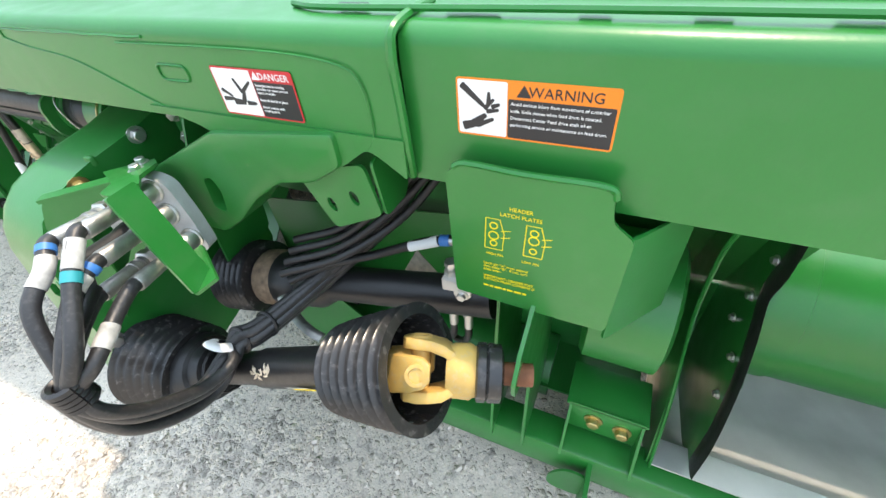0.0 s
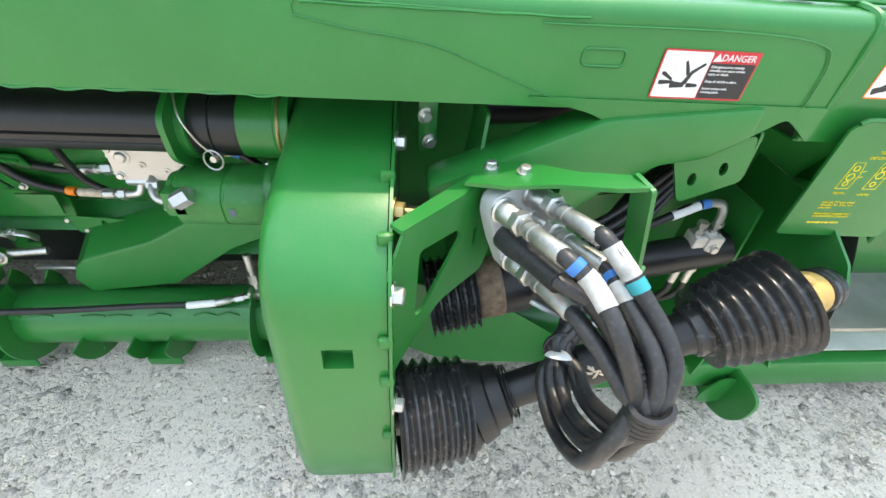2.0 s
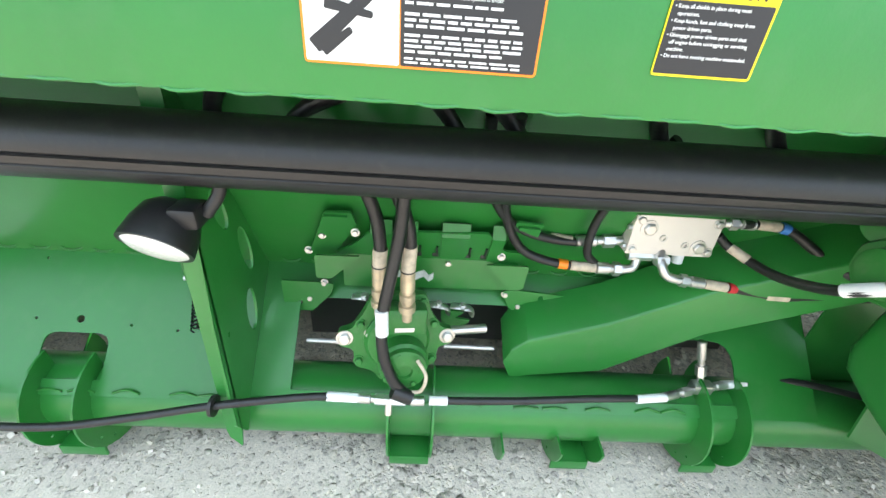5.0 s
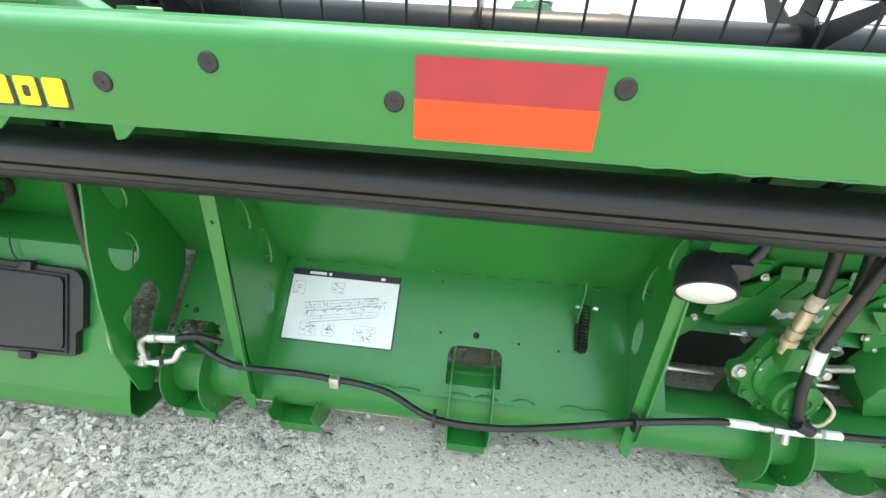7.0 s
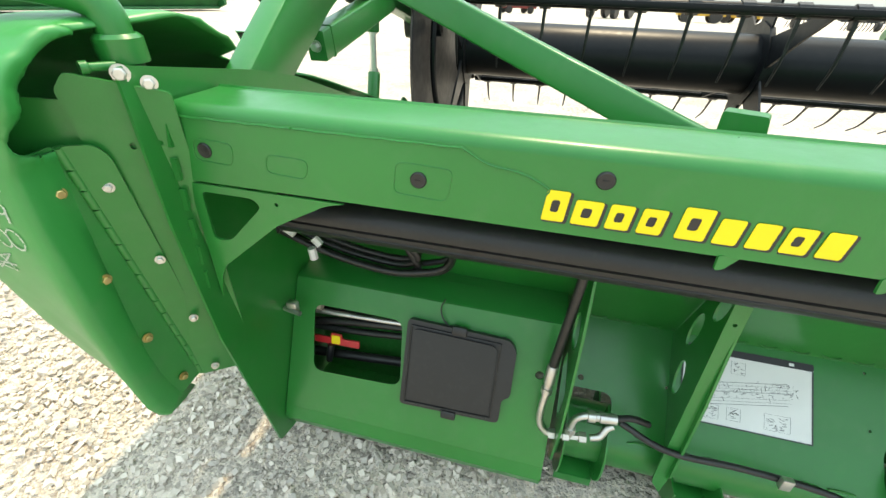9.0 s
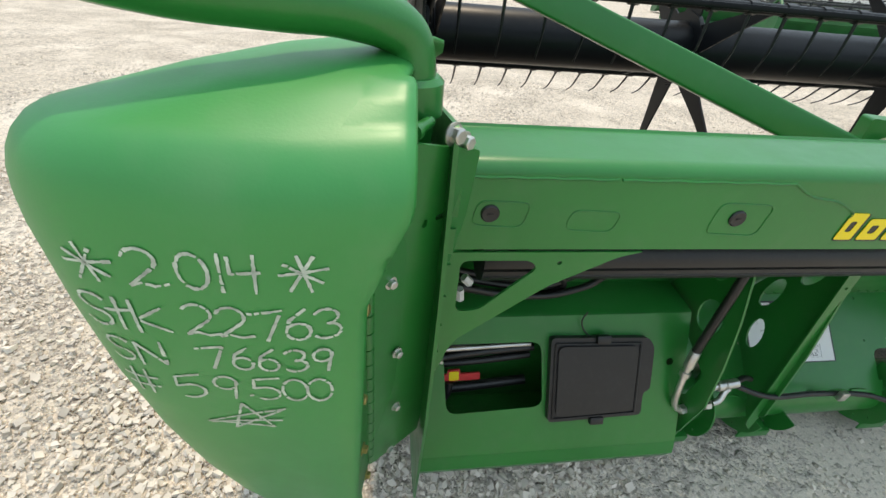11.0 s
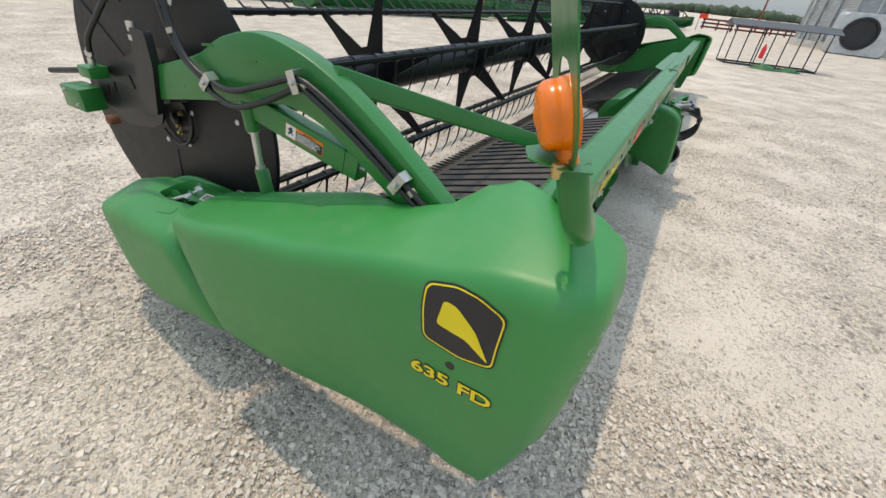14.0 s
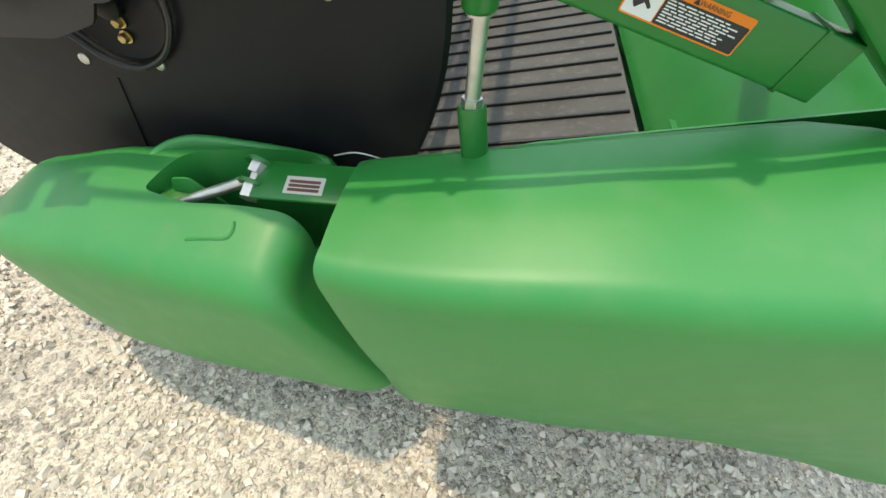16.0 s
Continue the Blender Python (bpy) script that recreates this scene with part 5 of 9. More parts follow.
for y, z in ((0.131, 0.785), (0.062, 0.696)):
    bm = bm_()
    bolt(bm, (1.819, y, z), (-1, 0, 0), 0.010, 0.010)
    part("bolt", bm, STEEL, motor)
slab(frame_of((1.756, MY - 0.0625, MZ - 0.01), (1, 0, 0), (0, 0, 1)), 0.002, 0.004, 0.012, 0.020, VIOLET, motor, "label", 0.0008, 0.0006, 0.002, "faded violet label")

# collars at the end of the driveline shield
bm = bm_()
rod(bm, [((1.694, YC, ZC), 0.054), ((1.70, YC, ZC), 0.0565), ((1.735, YC, ZC), 0.0565), ((1.737, YC, ZC), 0.0545), ((1.739, YC, ZC), 0.0565), ((1.780, YC, ZC), 0.0565), ((1.786, YC, ZC), 0.053)], 32)
part("collar", bm, BLACK, header, "black rubber collar")
bm = bm_()
rod(bm, [((1.782, YC, ZC), 0.058), ((1.842, YC, ZC), 0.060), ((1.846, YC, ZC), 0.064), ((1.852, YC, ZC), 0.066), ((1.870, YC, ZC), 0.067)], 32)
cap = part("bearing_cap", bm, GREEN, header)
bm = bm_()
sweep(bm, [(1.853, YC + 0.067 * math.cos(a), ZC + 0.067 * math.sin(a)) for a in [i * 0.2 for i in range(33)]], 0.0025, n=6, smooth=False)
tagged(part("weld_seam", bm, YZINC, cap, "yellowish sealing bead"), kind="stuff")
bm = bm_()
bolt(bm, (1.868, 0.135, 0.808), (-1, -0.3, 0), 0.009, 0.012)
part("bolt", bm, STEEL, cap)
bm = bm_()
plate(bm, rounded([(0.065, 0.90), (0.066, 0.83), (0.100, 0.800), (0.140, 0.768), (0.175, 0.768), (0.215, 0.805), (0.232, 0.85), (0.225, 0.92), (0.15, 0.945)], 0.02), 0.010, frame_of((1.676, 0, 0), (0, 1, 0), (0, 0, 1)))
clamp = part("tube_clamp", bm, GREEN, header, "green tube clamp")
bm = bm_()
rod(bm, [((1.664, YC, ZC), 0.055), ((1.667, YC, ZC), 0.062), ((1.700, YC, ZC), 0.062), ((1.703, YC, ZC), 0.056)], 32)
part("clamp_ring", bm, GREEN, clamp)
for z in (0.835, 0.818):
    bm = bm_()
    bolt(bm, (1.677, 0.118, z), (-0.6, -1, 0), 0.007, 0.009)
    part("bolt", bm, STEEL, clamp)
bm = bm_()
sweep(bm, [(1.690, 0.118, 0.925), (1.700, 0.092, 0.893), (1.716, 0.092, 0.850), (1.735, 0.098, 0.822)], 0.0018, n=6)
pts = [Vector((1.731 + 0.016 * math.cos(a), 0.095, 0.815 + 0.019 * math.sin(a))) for a in [i * 0.5 for i in range(14)]]
sweep(bm, pts, 0.0018, n=6, smooth=False)
rod(bm, [((1.736, 0.084, 0.822), 0.006), ((1.740, 0.12, 0.818), 0.006)], 10)
part("lynch_pin", bm, STEEL, header, "steel lanyard with ring pin")

# ---- box brace across the bay
def strut(a, b, w, h, material=GREEN, name="box_brace"):
    """Box section from a to b: w across, h high."""
    a, b = Vector(a), Vector(b)
    d = (b - a).normalized()
    side = Vector((0, 1, 0)) if abs(d.y) < 0.8 else Vector((1, 0, 0))
    side = (side - d * side.dot(d)).normalized()
    upv = side.cross(d)
    if upv.z < 0:
        upv = -upv
    bm = bm_()
    r = [(-w / 2, -h / 2), (w / 2, -h / 2), (w / 2, h / 2), (-w / 2, h / 2)]
    r = rounded(r, 0.006, 3)
    loft(bm, [[p + side * s + upv * t for s, t in r] for p in (a, b)])
    return part(name, bm, material, header)


bm = bm_()
ends = [((1.165, 0.35, 0.290), 0.05), ((1.18, 0.35, 0.305), 0.09), ((1.215, 0.35, 0.325), 0.115), ((1.40, 0.36, 0.360), 0.155), ((1.60, 0.34, 0.498), 0.125), ((1.90, 0.28, 0.668), 0.11)]
loft(bm, [[(p[0] - 0.02 * (t > 0), p[1] + s * 0.05, p[2] + t * h / 2 + 0.055 * max(0.0, t) * (s + 1) / 2) for s, t in rounded([(-1, -1), (1, -1), (1, 1), (-1, 1)], 0.10, 3)] for p, h in ends])
part("box_brace", bm, GREEN, header, sharp=25)

# ---- brackets behind the pump
def bracket(pts, y, thick=0.006, holes=(), tilt=0.0):
    bm = bm_()
    plate(bm, rounded(pts, 0.006), thick, frame_of((0, y, 0), (1, 0, 0), (0, tilt, 1)), holes)
    return part("bracket_plate", bm, GREEN, header)


def leaning(pts, lift=0.0, thick=0.006):
    """Plate on the leaning back sheet, drawn in x and height."""
    bm = bm_()
    plate(bm, rounded([(x, (z - 0.474) * 1.109) for x, z in pts], 0.005), thick, frame_of((0, 0.432 - lift, 0.474), (1, 0, 0), (0, -0.48, 1)))
    return part("bracket_plate", bm, GREEN, header)


leaning([(0.732, 0.686), (0.786, 0.688), (0.793, 0.652), (0.735, 0.556), (0.675, 0.552)])
leaning([(0.731, 0.678), (0.779, 0.679), (0.776, 0.670), (0.728, 0.669)], 0.008)
leaning([(0.822, 0.640), (0.925, 0.644), (1.072, 0.650), (1.119, 0.592), (1.165, 0.588), (1.178, 0.530), (0.735, 0.520), (0.735, 0.556), (0.790, 0.600)], 0.006)
leaning([(1.125, 0.687), (1.183, 0.682), (1.179, 0.640), (1.123, 0.646)])
leaning([(1.131, 0.676), (1.178, 0.672), (1.176, 0.664), (1.130, 0.668)], 0.008)
bracket([(0.750, 0.556), (1.132, 0.564), (1.185, 0.530), (1.178, 0.472), (0.750, 0.462)], 0.388)
bracket([(0.696, 0.566), (0.796, 0.568), (0.730, 0.506), (0.696, 0.506)], 0.352)
bracket([(1.080, 0.556), (1.178, 0.557), (1.174, 0.494), (1.136, 0.494)], 0.362)
bracket([(1.124, 0.642), (1.187, 0.638), (1.184, 0.602), (1.124, 0.606)], 0.415)
bracket([(1.130, 0.626), (1.182, 0.623), (1.181, 0.616), (1.130, 0.619)], 0.410)
bracket([(0.600, 0.468), (0.690, 0.466), (0.724, 0.464), (0.716, 0.434), (0.668, 0.379), (0.600, 0.378)], 0.388, holes=[oval(0.640, 0.405, 0.010, 0.014)])
bracket([(1.134, 0.463), (1.16, 0.468), (1.358, 0.450), (1.364, 0.404), (1.285, 0.386), (1.244, 0.362), (1.221, 0.384), (1.156, 0.411)], 0.393,
        holes=[oval(1.232, 0.445, 0.014, 0.018), oval(1.230, 0.415, 0.014, 0.022), oval(1.192, 0.400, 0.009, 0.012), oval(1.295, 0.405, 0.008, 0.008)])
for x0, x1 in ((0.822, 0.868), (0.880, 0.922), (0.974, 1.034), (1.082, 1.110)):
    bm = bm_()
    sheet(bm, [(0.381, 0.556), (0.376, 0.570), (0.342, 0.634), (0.350, 0.662)], 0.005, x0, x1)
    part("clip_tab", bm, GREEN, header)
# black strips stand in for the shade low in the bracket slots
for x in (0.928, 0.966, 1.040, 1.076):
    bm = bm_()
    loft(bm, [[(x - 0.002, y, z), (x + 0.002, y, z), (x + 0.002, y + 0.006, z), (x - 0.002, y + 0.006, z)] for y, z in ((0.371, 0.566), (0.354, 0.598))])
    box(bm, (x - 0.010, 0.372, 0.562), (x + 0.004, 0.380, 0.574), 0.002)
    part("slot_shade", bm, BLACK, header, "black strip for the shade in a slot")
for x, y, z in ((0.714, 0.362, 0.610), (0.995, 0.384, 0.540), (0.702, 0.386, 0.465), (0.664, 0.386, 0.417), (1.142, 0.391, 0.452), (1.178, 0.391, 0.418), (0.672, 0.390, 0.552), (0.790, 0.340, 0.632), (1.113, 0.366, 0.575)):
    bm = bm_()
    bolt(bm, (x, y, z), (0, -1, 0.15), 0.0065, 0.007)
    part("bolt", bm, STEEL, header)
# torn strip of clear film behind the hoses
bm = bm_()
pts = [(0.845 + 0.0105 * i, 0.338 + 0.006 * math.sin(i * 1.7), 0.534 + 0.004 * math.sin(i * 2.3)) for i in range(12)]
loft(bm, [[(x, y, z - 0.009 - 0.004 * math.sin(i * 1.1)), (x, y - 0.002, z - 0.009), (x, y - 0.003, z + 0.007), (x, y, z + 0.008)] for i, (x, y, z) in enumerate(pts)])
part("torn_film", bm, mat("dusty_film", (0.55, 0.58, 0.56), 0.3, var=0.3, scale=50, bump=0.4), header, "torn strip of dusty clear film")

# ---- drive pump
fl = frame_of((0.882, 0.298, 0.400), (1, 0.165, -0.065), (0, 0.2, 1))
fz = fl.to_3x3() @ Vector((0, 0, 1))
if fz.y > 0:
    fl = fl @ Matrix.Diagonal((1, 1, -1, 1))
    fz = -fz
bm = bm_()
plate(bm, rounded([(-0.055, 0.105), (0.060, 0.105), (0.078, 0.055), (0.100, 0.022), (0.130, 0.014), (0.130, -0.020), (0.097, -0.030), (0.092, -0.075), (0.060, -0.088), (0.030, -0.106), (-0.030, -0.112), (-0.055, -0.088), (-0.092, -0.075), (-0.097, -0.030), (-0.130, -0.020), (-0.130, 0.014), (-0.100, 0.022), (-0.080, 0.055)], 0.010), 0.024, fl)
bmesh.ops.recalc_face_normals(bm, faces=bm.faces)
turned(bm, fl @ Vector((0, -0.005, 0.022)), fl @ Vector((0, -0.005, 1)), [(0, 0.074), (0.010, 0.074), (0.014, 0.070), (0.020, 0.066)], 32)
turned(bm, fl @ Vector((0.012, -0.040, 0.03)), fl @ Vector((0.012, -0.12, 1)), [(0, 0.056), (0.040, 0.056), (0.046, 0.050), (0.060, 0.050), (0.064, 0.040), (0.066, 0.018), (0.060, 0.016)], 28)
pump = part("drive_pump", bm, DKGREEN, header, "green cast hydraulic motor with bolted flange")
bm = bm_()
box(bm, (-0.050, 0.030, 0.020), (0.058, 0.092, 0.072), 0.008, fl)
bmesh.ops.recalc_face_normals(bm, faces=bm.faces)
part("port_block", bm, DKGREEN, pump)
slab(fl @ Matrix.Translation((0, 0, 0.0725)), -0.012, 0.040, 0.030, 0.050, ALU, pump, "label", 0.0003, 0.0006, 0.001, "small bare metal label")
for u, v in ((-0.053, 0.090), (0.053, 0.090), (-0.082, 0.034), (0.082, 0.034), (-0.084, -0.058), (0.084, -0.058), (-0.030, -0.098), (0.034, -0.094)):
    bm = bm_()
    bolt(bm, fl @ Vector((u, v, 0.024)), fz, 0.0085, 0.008)
    part("bolt", bm, DKGREEN, pump)
for k in range(7):
    a = k * 0.9
    bm = bm_()
    bolt(bm, fl @ Vector((0.008 + 0.040 * math.cos(a), -0.046 + 0.040 * math.sin(a), 0.088)), fz, 0.006, 0.006, False)
    part("bolt", bm, DKGREEN, pump)
for u, v, r in ((-0.116, 0.0, 0.013), (0.116, 0.0, 0.013), (-0.063, 0.010, 0.008), (0.054, 0.012, 0.008)):
    bm = bm_()
    bolt(bm, fl @ Vector((u, v, 0.024)), fz, r, 0.009)
    part("bolt", bm, STEEL, pump)
# levers beside the pump
for x, z in ((0.972, 0.442), (1.030, 0.440), (0.80, 0.455)):
    bm = bm_()
    sweep(bm, [(x - 0.022, 0.345, z + 0.004), (x, 0.338, z + 0.008), (x + 0.026, 0.345, z - 0.004), (x + 0.03, 0.36, z - 0.03)], 0.011, n=10, flat=0.5)
    lever = part("lever", bm, STEEL, header, "dull steel lever with a bolt")
    bm = bm_()
    bolt(bm, (x + 0.005, 0.335, z + 0.012), (0, -0.5, 1), 0.007, 0.008)
    part("bolt", bm, STEEL, lever)
bm = bm_()
plate(bm, rounded([(0.985, 0.420), (1.045, 0.415), (1.020, 0.395), (1.06, 0.39), (1.03, 0.350), (0.99, 0.36)], 0.006), 0.006, frame_of((0, 0.365, 0), (1, 0, 0), (0, 0, 1)))
part("link_plate", bm, DKGREEN, header)
bm = bm_()
rod(bm, [((0.99, 0.31, 0.395), 0.011), ((1.095, 0.33, 0.392), 0.011)], 14)
rod(bm, [((1.0, 0.36, 0.30), 0.007), ((1.13, 0.36, 0.298), 0.007)], 12)
rod(bm, [((0.65, 0.36, 0.30), 0.007), ((0.80, 0.36, 0.298), 0.007)], 12)
tagged(part("steel_rod", bm, STEEL, header, "bright steel linkage rods"), kind="stuff")
GOLD = mat("dull_plated_fitting", (0.62, 0.50, 0.34), 0.42, 0.6, var=0.25, scale=40, bump=0.15, dust=0.3)
for x, y, top in ((0.850, 0.258, 0.645), (0.908, 0.246, 0.662)):
    hose([(x, y, 0.60), (x + 0.003, y, top), (x - 0.006, y, 0.72), (x - 0.035, y - 0.012, 0.80), (x - 0.075, y - 0.03, 0.88)], 0.0130)
    sleeve((x, y, 0.602), (x + 0.003, y, top), 0.0148, TAN, "dust covered hose sleeve")
    bm = bm_()
    turned(bm, (x, y, 0.604), (x, y + 0.004, 0.478), [(0, 0.0150), (0.045, 0.0150), (0.047, 0.0110), (0.054, 0.0110), (0.056, 0.0165), (0.072, 0.0165), (0.074, 0.0120), (0.082, 0.0120), (0.084, 0.0180), (0.100, 0.0180), (0.102, 0.0120), (0.126, 0.0120)], 18)
    part("fitting", bm, GOLD, header, "dull gold plated hose end fitting")
    bm = bm_()
    turned(bm, (x, y, 0.608), (x, y, 0.5), [(0, 0.0154), (0.003, 0.0154)], 18)
    part("clip_ring", bm, BLACK, header)
hose([(0.905, 0.21, 0.87), (0.895, 0.215, 0.72), (0.875, 0.205, 0.60), (0.862, 0.195, 0.52), (0.865, 0.185, 0.44), (0.885, 0.18, 0.37), (0.905, 0.18, 0.335)], 0.012, BLACK)
sleeve((0.862, 0.195, 0.545), (0.863, 0.188, 0.49), 0.0132, WHITE, "white printed hose sleeve")
hose([(0.915, 0.18, 0.335), (0.945, 0.175, 0.345), (0.955, 0.18, 0.385), (0.935, 0.20, 0.41)], 0.004, TAN)
bm = bm_()
rod(bm, [((0.885, 0.172, 0.345), 0.016), ((0.925, 0.172, 0.325), 0.016)], 10)
part("plug_connector", bm, BLACK, header)
# black sheet added behind the opening, standing in for its inner shade
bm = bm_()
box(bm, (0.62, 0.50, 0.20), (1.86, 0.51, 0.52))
part("opening_backing", bm, BLACK, header)
for i, (x0, x1) in enumerate(((0.80, 0.70), (0.93, 1.00), (1.02, 1.10), (1.27, 1.32), (1.45, 1.52), (0.62, 0.60))):
    hose([(x0, 0.20, 0.955), (x0 + 0.01, 0.235, 0.94), ((x0 + x1) / 2, 0.25, 0.91), (x1, 0.22, 0.86)], 0.013)


# ---- centre section
def cut(ob, bm):
    """Takes the closed body bm away from ob's mesh."""
    me = bpy.data.meshes.new("cutter")
    bm.to_mesh(me)
    bm.free()
    tool = new("cutter", me)
    mod = ob.modifiers.new("cut", "BOOLEAN")
    mod.operation, mod.object, mod.solver = "DIFFERENCE", tool, "EXACT"
    res = bpy.data.meshes.new_from_object(ob.evaluated_get(bpy.context.evaluated_depsgraph_get()))
    ob.modifiers.remove(mod)
    ob.data = res
    bpy.data.objects.remove(tool)


beam(SEAM - 0.33, SEAM, 0.97, 0.0, "beam_end")
beam(SEAM, 2 * MID - SEAM, 0.922, 0.018, "centre_beam")
beam(2 * MID - SEAM, 2 * MID - SEAM + 0.33, 0.97, 0.0, "beam_end")
bm = bm_()
plate(bm, rounded([(2.24, 0.985, 0), (2.30, 0.972, .01), (2.345, 0.962, .02), (2.41, 0.922, .012), (2.595, 0.930, .012), (2.645, 0.966, .02), (2.665, 0.955, .01), (2.70, 0.930, .004), (2.702, 0.985, 0)], 0.004), 0.005,
      frame_of((0, 0.001, 0), (1, 0, 0), (0, 0, 1)))
part("gusset_plate", bm, GREEN, header)
bm = bm_()
sweep(bm, [(2.70, 0.012, 0.928), (2.703, 0.004, 0.97), (2.702, 0.002, 1.03), (2.700, 0.002, 1.085), (2.700, 0.020, 1.108), (2.70, 0.11, 1.113)], 0.006, n=8)
tagged(part("weld_seam", bm, GREEN, header), kind="stuff")
for pts in ([(2.24, -0.004, 1.078), (2.50, -0.004, 1.080), (2.62, -0.004, 1.072), (2.655, -0.003, 1.05), (2.66, -0.003, 0.99), (2.648, -0.003, 0.965)],
            [(1.93, -0.001, 1.072), (1.99, -0.001, 1.06), (2.10, -0.001, 1.045), (2.20, -0.001, 1.01), (2.27, -0.001, 0.985), (2.32, -0.001, 0.97)],
            [(1.93, -0.001, 1.072), (1.932, -0.001, 1.085), (1.96, -0.001, 1.09), (2.22, -0.001, 1.086)]):
    bm = bm_()
    sweep(bm, pts, 0.0013, n=6)
    tagged(part("weld_seam", bm, GREEN, header), kind="stuff")
for x0, x1 in ((2.60, 2.64), (2.74, 2.80), (2.88, 2.91), (2.98, 3.01), (3.08, 3.13), (3.22, 3.28)):
    bm = bm_()
    box(bm, (x0, 0.060, 1.1125), (x1, 0.067, 1.118), 0.001)
    part("weld_gap", bm, BLACK, header)
bm = bm_()
sweep(bm, [(2.52, 0.075, 1.114), (2.60, 0.055, 1.115), (2.9, 0.055, 1.117), (3.4, 0.05, 1.117)], 0.004, n=6)
tagged(part("weld_seam", bm, GREEN, header), kind="stuff")

bm = bm_()
plate(bm, rounded([(2.50, 0.128, 0), (2.62, 0.20, 0.02), (2.74, 0.235, 0.02), (4.82, 0.235, 0.02), (4.94, 0.20, 0.02), (5.06, 0.128, 0)], 0.01), 0.006, Matrix.Translation((0, 0, 1.1085)))
sheet(bm, [(0.232, 1.114), (0.236, 1.10), (0.40, 0.80)], 0.005, 3.06, 4.50)
part("top_plate", bm, GREEN, header)

# latch plate with yellow print
LP_ = frame_of((2.755, -0.004, 0.750), (1, 0, 0), (0, 0, 1))
bm = bm_()
plate(bm, rounded([(0.006, 0.0), (0.17, -0.006), (0.222, -0.006), (0.226, 0.155), (0.200, 0.175), (0.196, 0.205), (0.19, 0.216), (0.02, 0.218), (0.002, 0.205)], 0.008), 0.005, LP_)
latch = part("latch_cover", bm, GREEN, header, "flat green plate with yellow print")
bm = bm_()
sheet_pts = [(2.978, -0.006), (2.985, 0.0), (3.048, 0.085)]
loft(bm, [[(x, y, z) for x, y in (*sheet_pts, (3.024, 0.058), (2.982, 0.004), (2.975, -0.002))] for z in (0.725, 0.905)])
part("side_flange", bm, GREEN, latch)
bm = bm_()
sweep(bm, [LP_ @ Vector(p) for p in ((0.012, 0.214, 0.003), (0.03, 0.221, 0.003), (0.10, 0.219, 0.004), (0.185, 0.219, 0.003), (0.198, 0.206, 0.004))], 0.004, n=6)
tagged(part("weld_seam", bm, GREEN, latch), kind="stuff")
LT = up(LP_, 0.0052)
letters("HEADER\nLATCH PLATES", 0.0078, LT @ Matrix.Translation((0.098, 0.1665, 0)), PYELLOW, latch, align="CENTER", line=1.25)
letters("HIGH PIN", 0.0055, LT @ Matrix.Translation((0.066, 0.089, 0)), PYELLOW, latch, align="CENTER")
letters("LOW PIN", 0.0055, LT @ Matrix.Translation((0.114, 0.087, 0)), PYELLOW, latch, align="CENTER")
letters("Latch pin \"A\" must extend\nthru plate \"B\".  If not, turn\nplate over.", 0.0058, LT @ Matrix.Translation((0.050, 0.070, 0)), PYELLOW, latch)
letters("IMPORTANT: HEADER MAY\nDETACH FROM COMBINE IF", 0.0058, LT @ Matrix.Translation((0.050, 0.045, 0)), PYELLOW, latch)
bars(LT, 0.050, 0.024, 0.125, 0.031, 1, PYELLOW, latch, 0.0, 9)
for cx, s in ((0.064, 1), (0.116, -1)):
    bm = bm_()
    o = [(cx - 0.012, 0.100), (cx + 0.012, 0.100), (cx + 0.014, 0.128), (cx + 0.008, 0.150), (cx - 0.010, 0.150)]
    lp = [LT @ Vector((*p, 0)) for p in o]
    sweep(bm, lp + lp[:1], 0.0007, n=5, smooth=False)
    for zz, rr in ((0.139, 0.005), (0.125 - 0.002 * s, 0.0065), (0.110, 0.0045)):
        lp = [LT @ Vector((*p, 0)) for p in oval(cx, zz, rr * 2, rr * 2, 14)]
        sweep(bm, lp + lp[:1], 0.0009, n=5, smooth=False)
    for zz in (0.132, 0.121):
        sweep(bm, [LT @ Vector((cx + 0.010, zz, 0)), LT @ Vector((cx + 0.022, zz + 0.003, 0))], 0.0006, n=5)
    part("plate_drawing", bm, PYELLOW, latch, "yellow line drawing of a latch plate")

# slotted bracket
bm = bm_()
plate(bm, rounded([(2.495, 0.905), (2.545, 0.805), (2.642, 0.852), (2.625, 0.935)], 0.012), 0.006, frame_of((0, 0.010, 0), (1, 0, 0), (0, 0, 1)),
      [oval(2.551, 0.853, 0.015, 0.026, turn=0.3), oval(2.597, 0.874, 0.015, 0.026, turn=0.3)])
part("slotted_bracket", bm, GREEN, header)
bm = bm_()
plate(bm, rounded([(0, 0), (0.06, 0), (0.10, 0.05), (0.09, 0.10), (0, 0.09)], 0.01), 0.005, frame_of((2.642, 0.010, 0.848), (0, 1, 0), (-0.1, 0, 1)))
part("slotted_bracket", bm, GREEN, header)
# channel arm from the gearcase to the beam
bm = bm_()
outl = [(2.10, 0.835), (2.16, 0.862), (2.36, 0.957), (2.60, 0.985), (2.60, 0.935), (2.54, 0.898), (2.47, 0.884), (2.40, 0.838), (2.335, 0.778), (2.27, 0.735), (2.20, 0.735), (2.12, 0.755)]
plate(bm, rounded(outl, 0.012), 0.075, frame_of((0, 0.062, 0), (1, 0, 0), (0, 0, 1)))
es = [e for e in bm.edges if len(e.link_faces) == 2 and e.calc_face_angle(0) > 1.0]
bmesh.ops.bevel(bm, geom=es, offset=0.007, segments=2, affect="EDGES", profile=0.5)
chan = part("channel_arm", bm, GREEN, header)
bm = bm_()
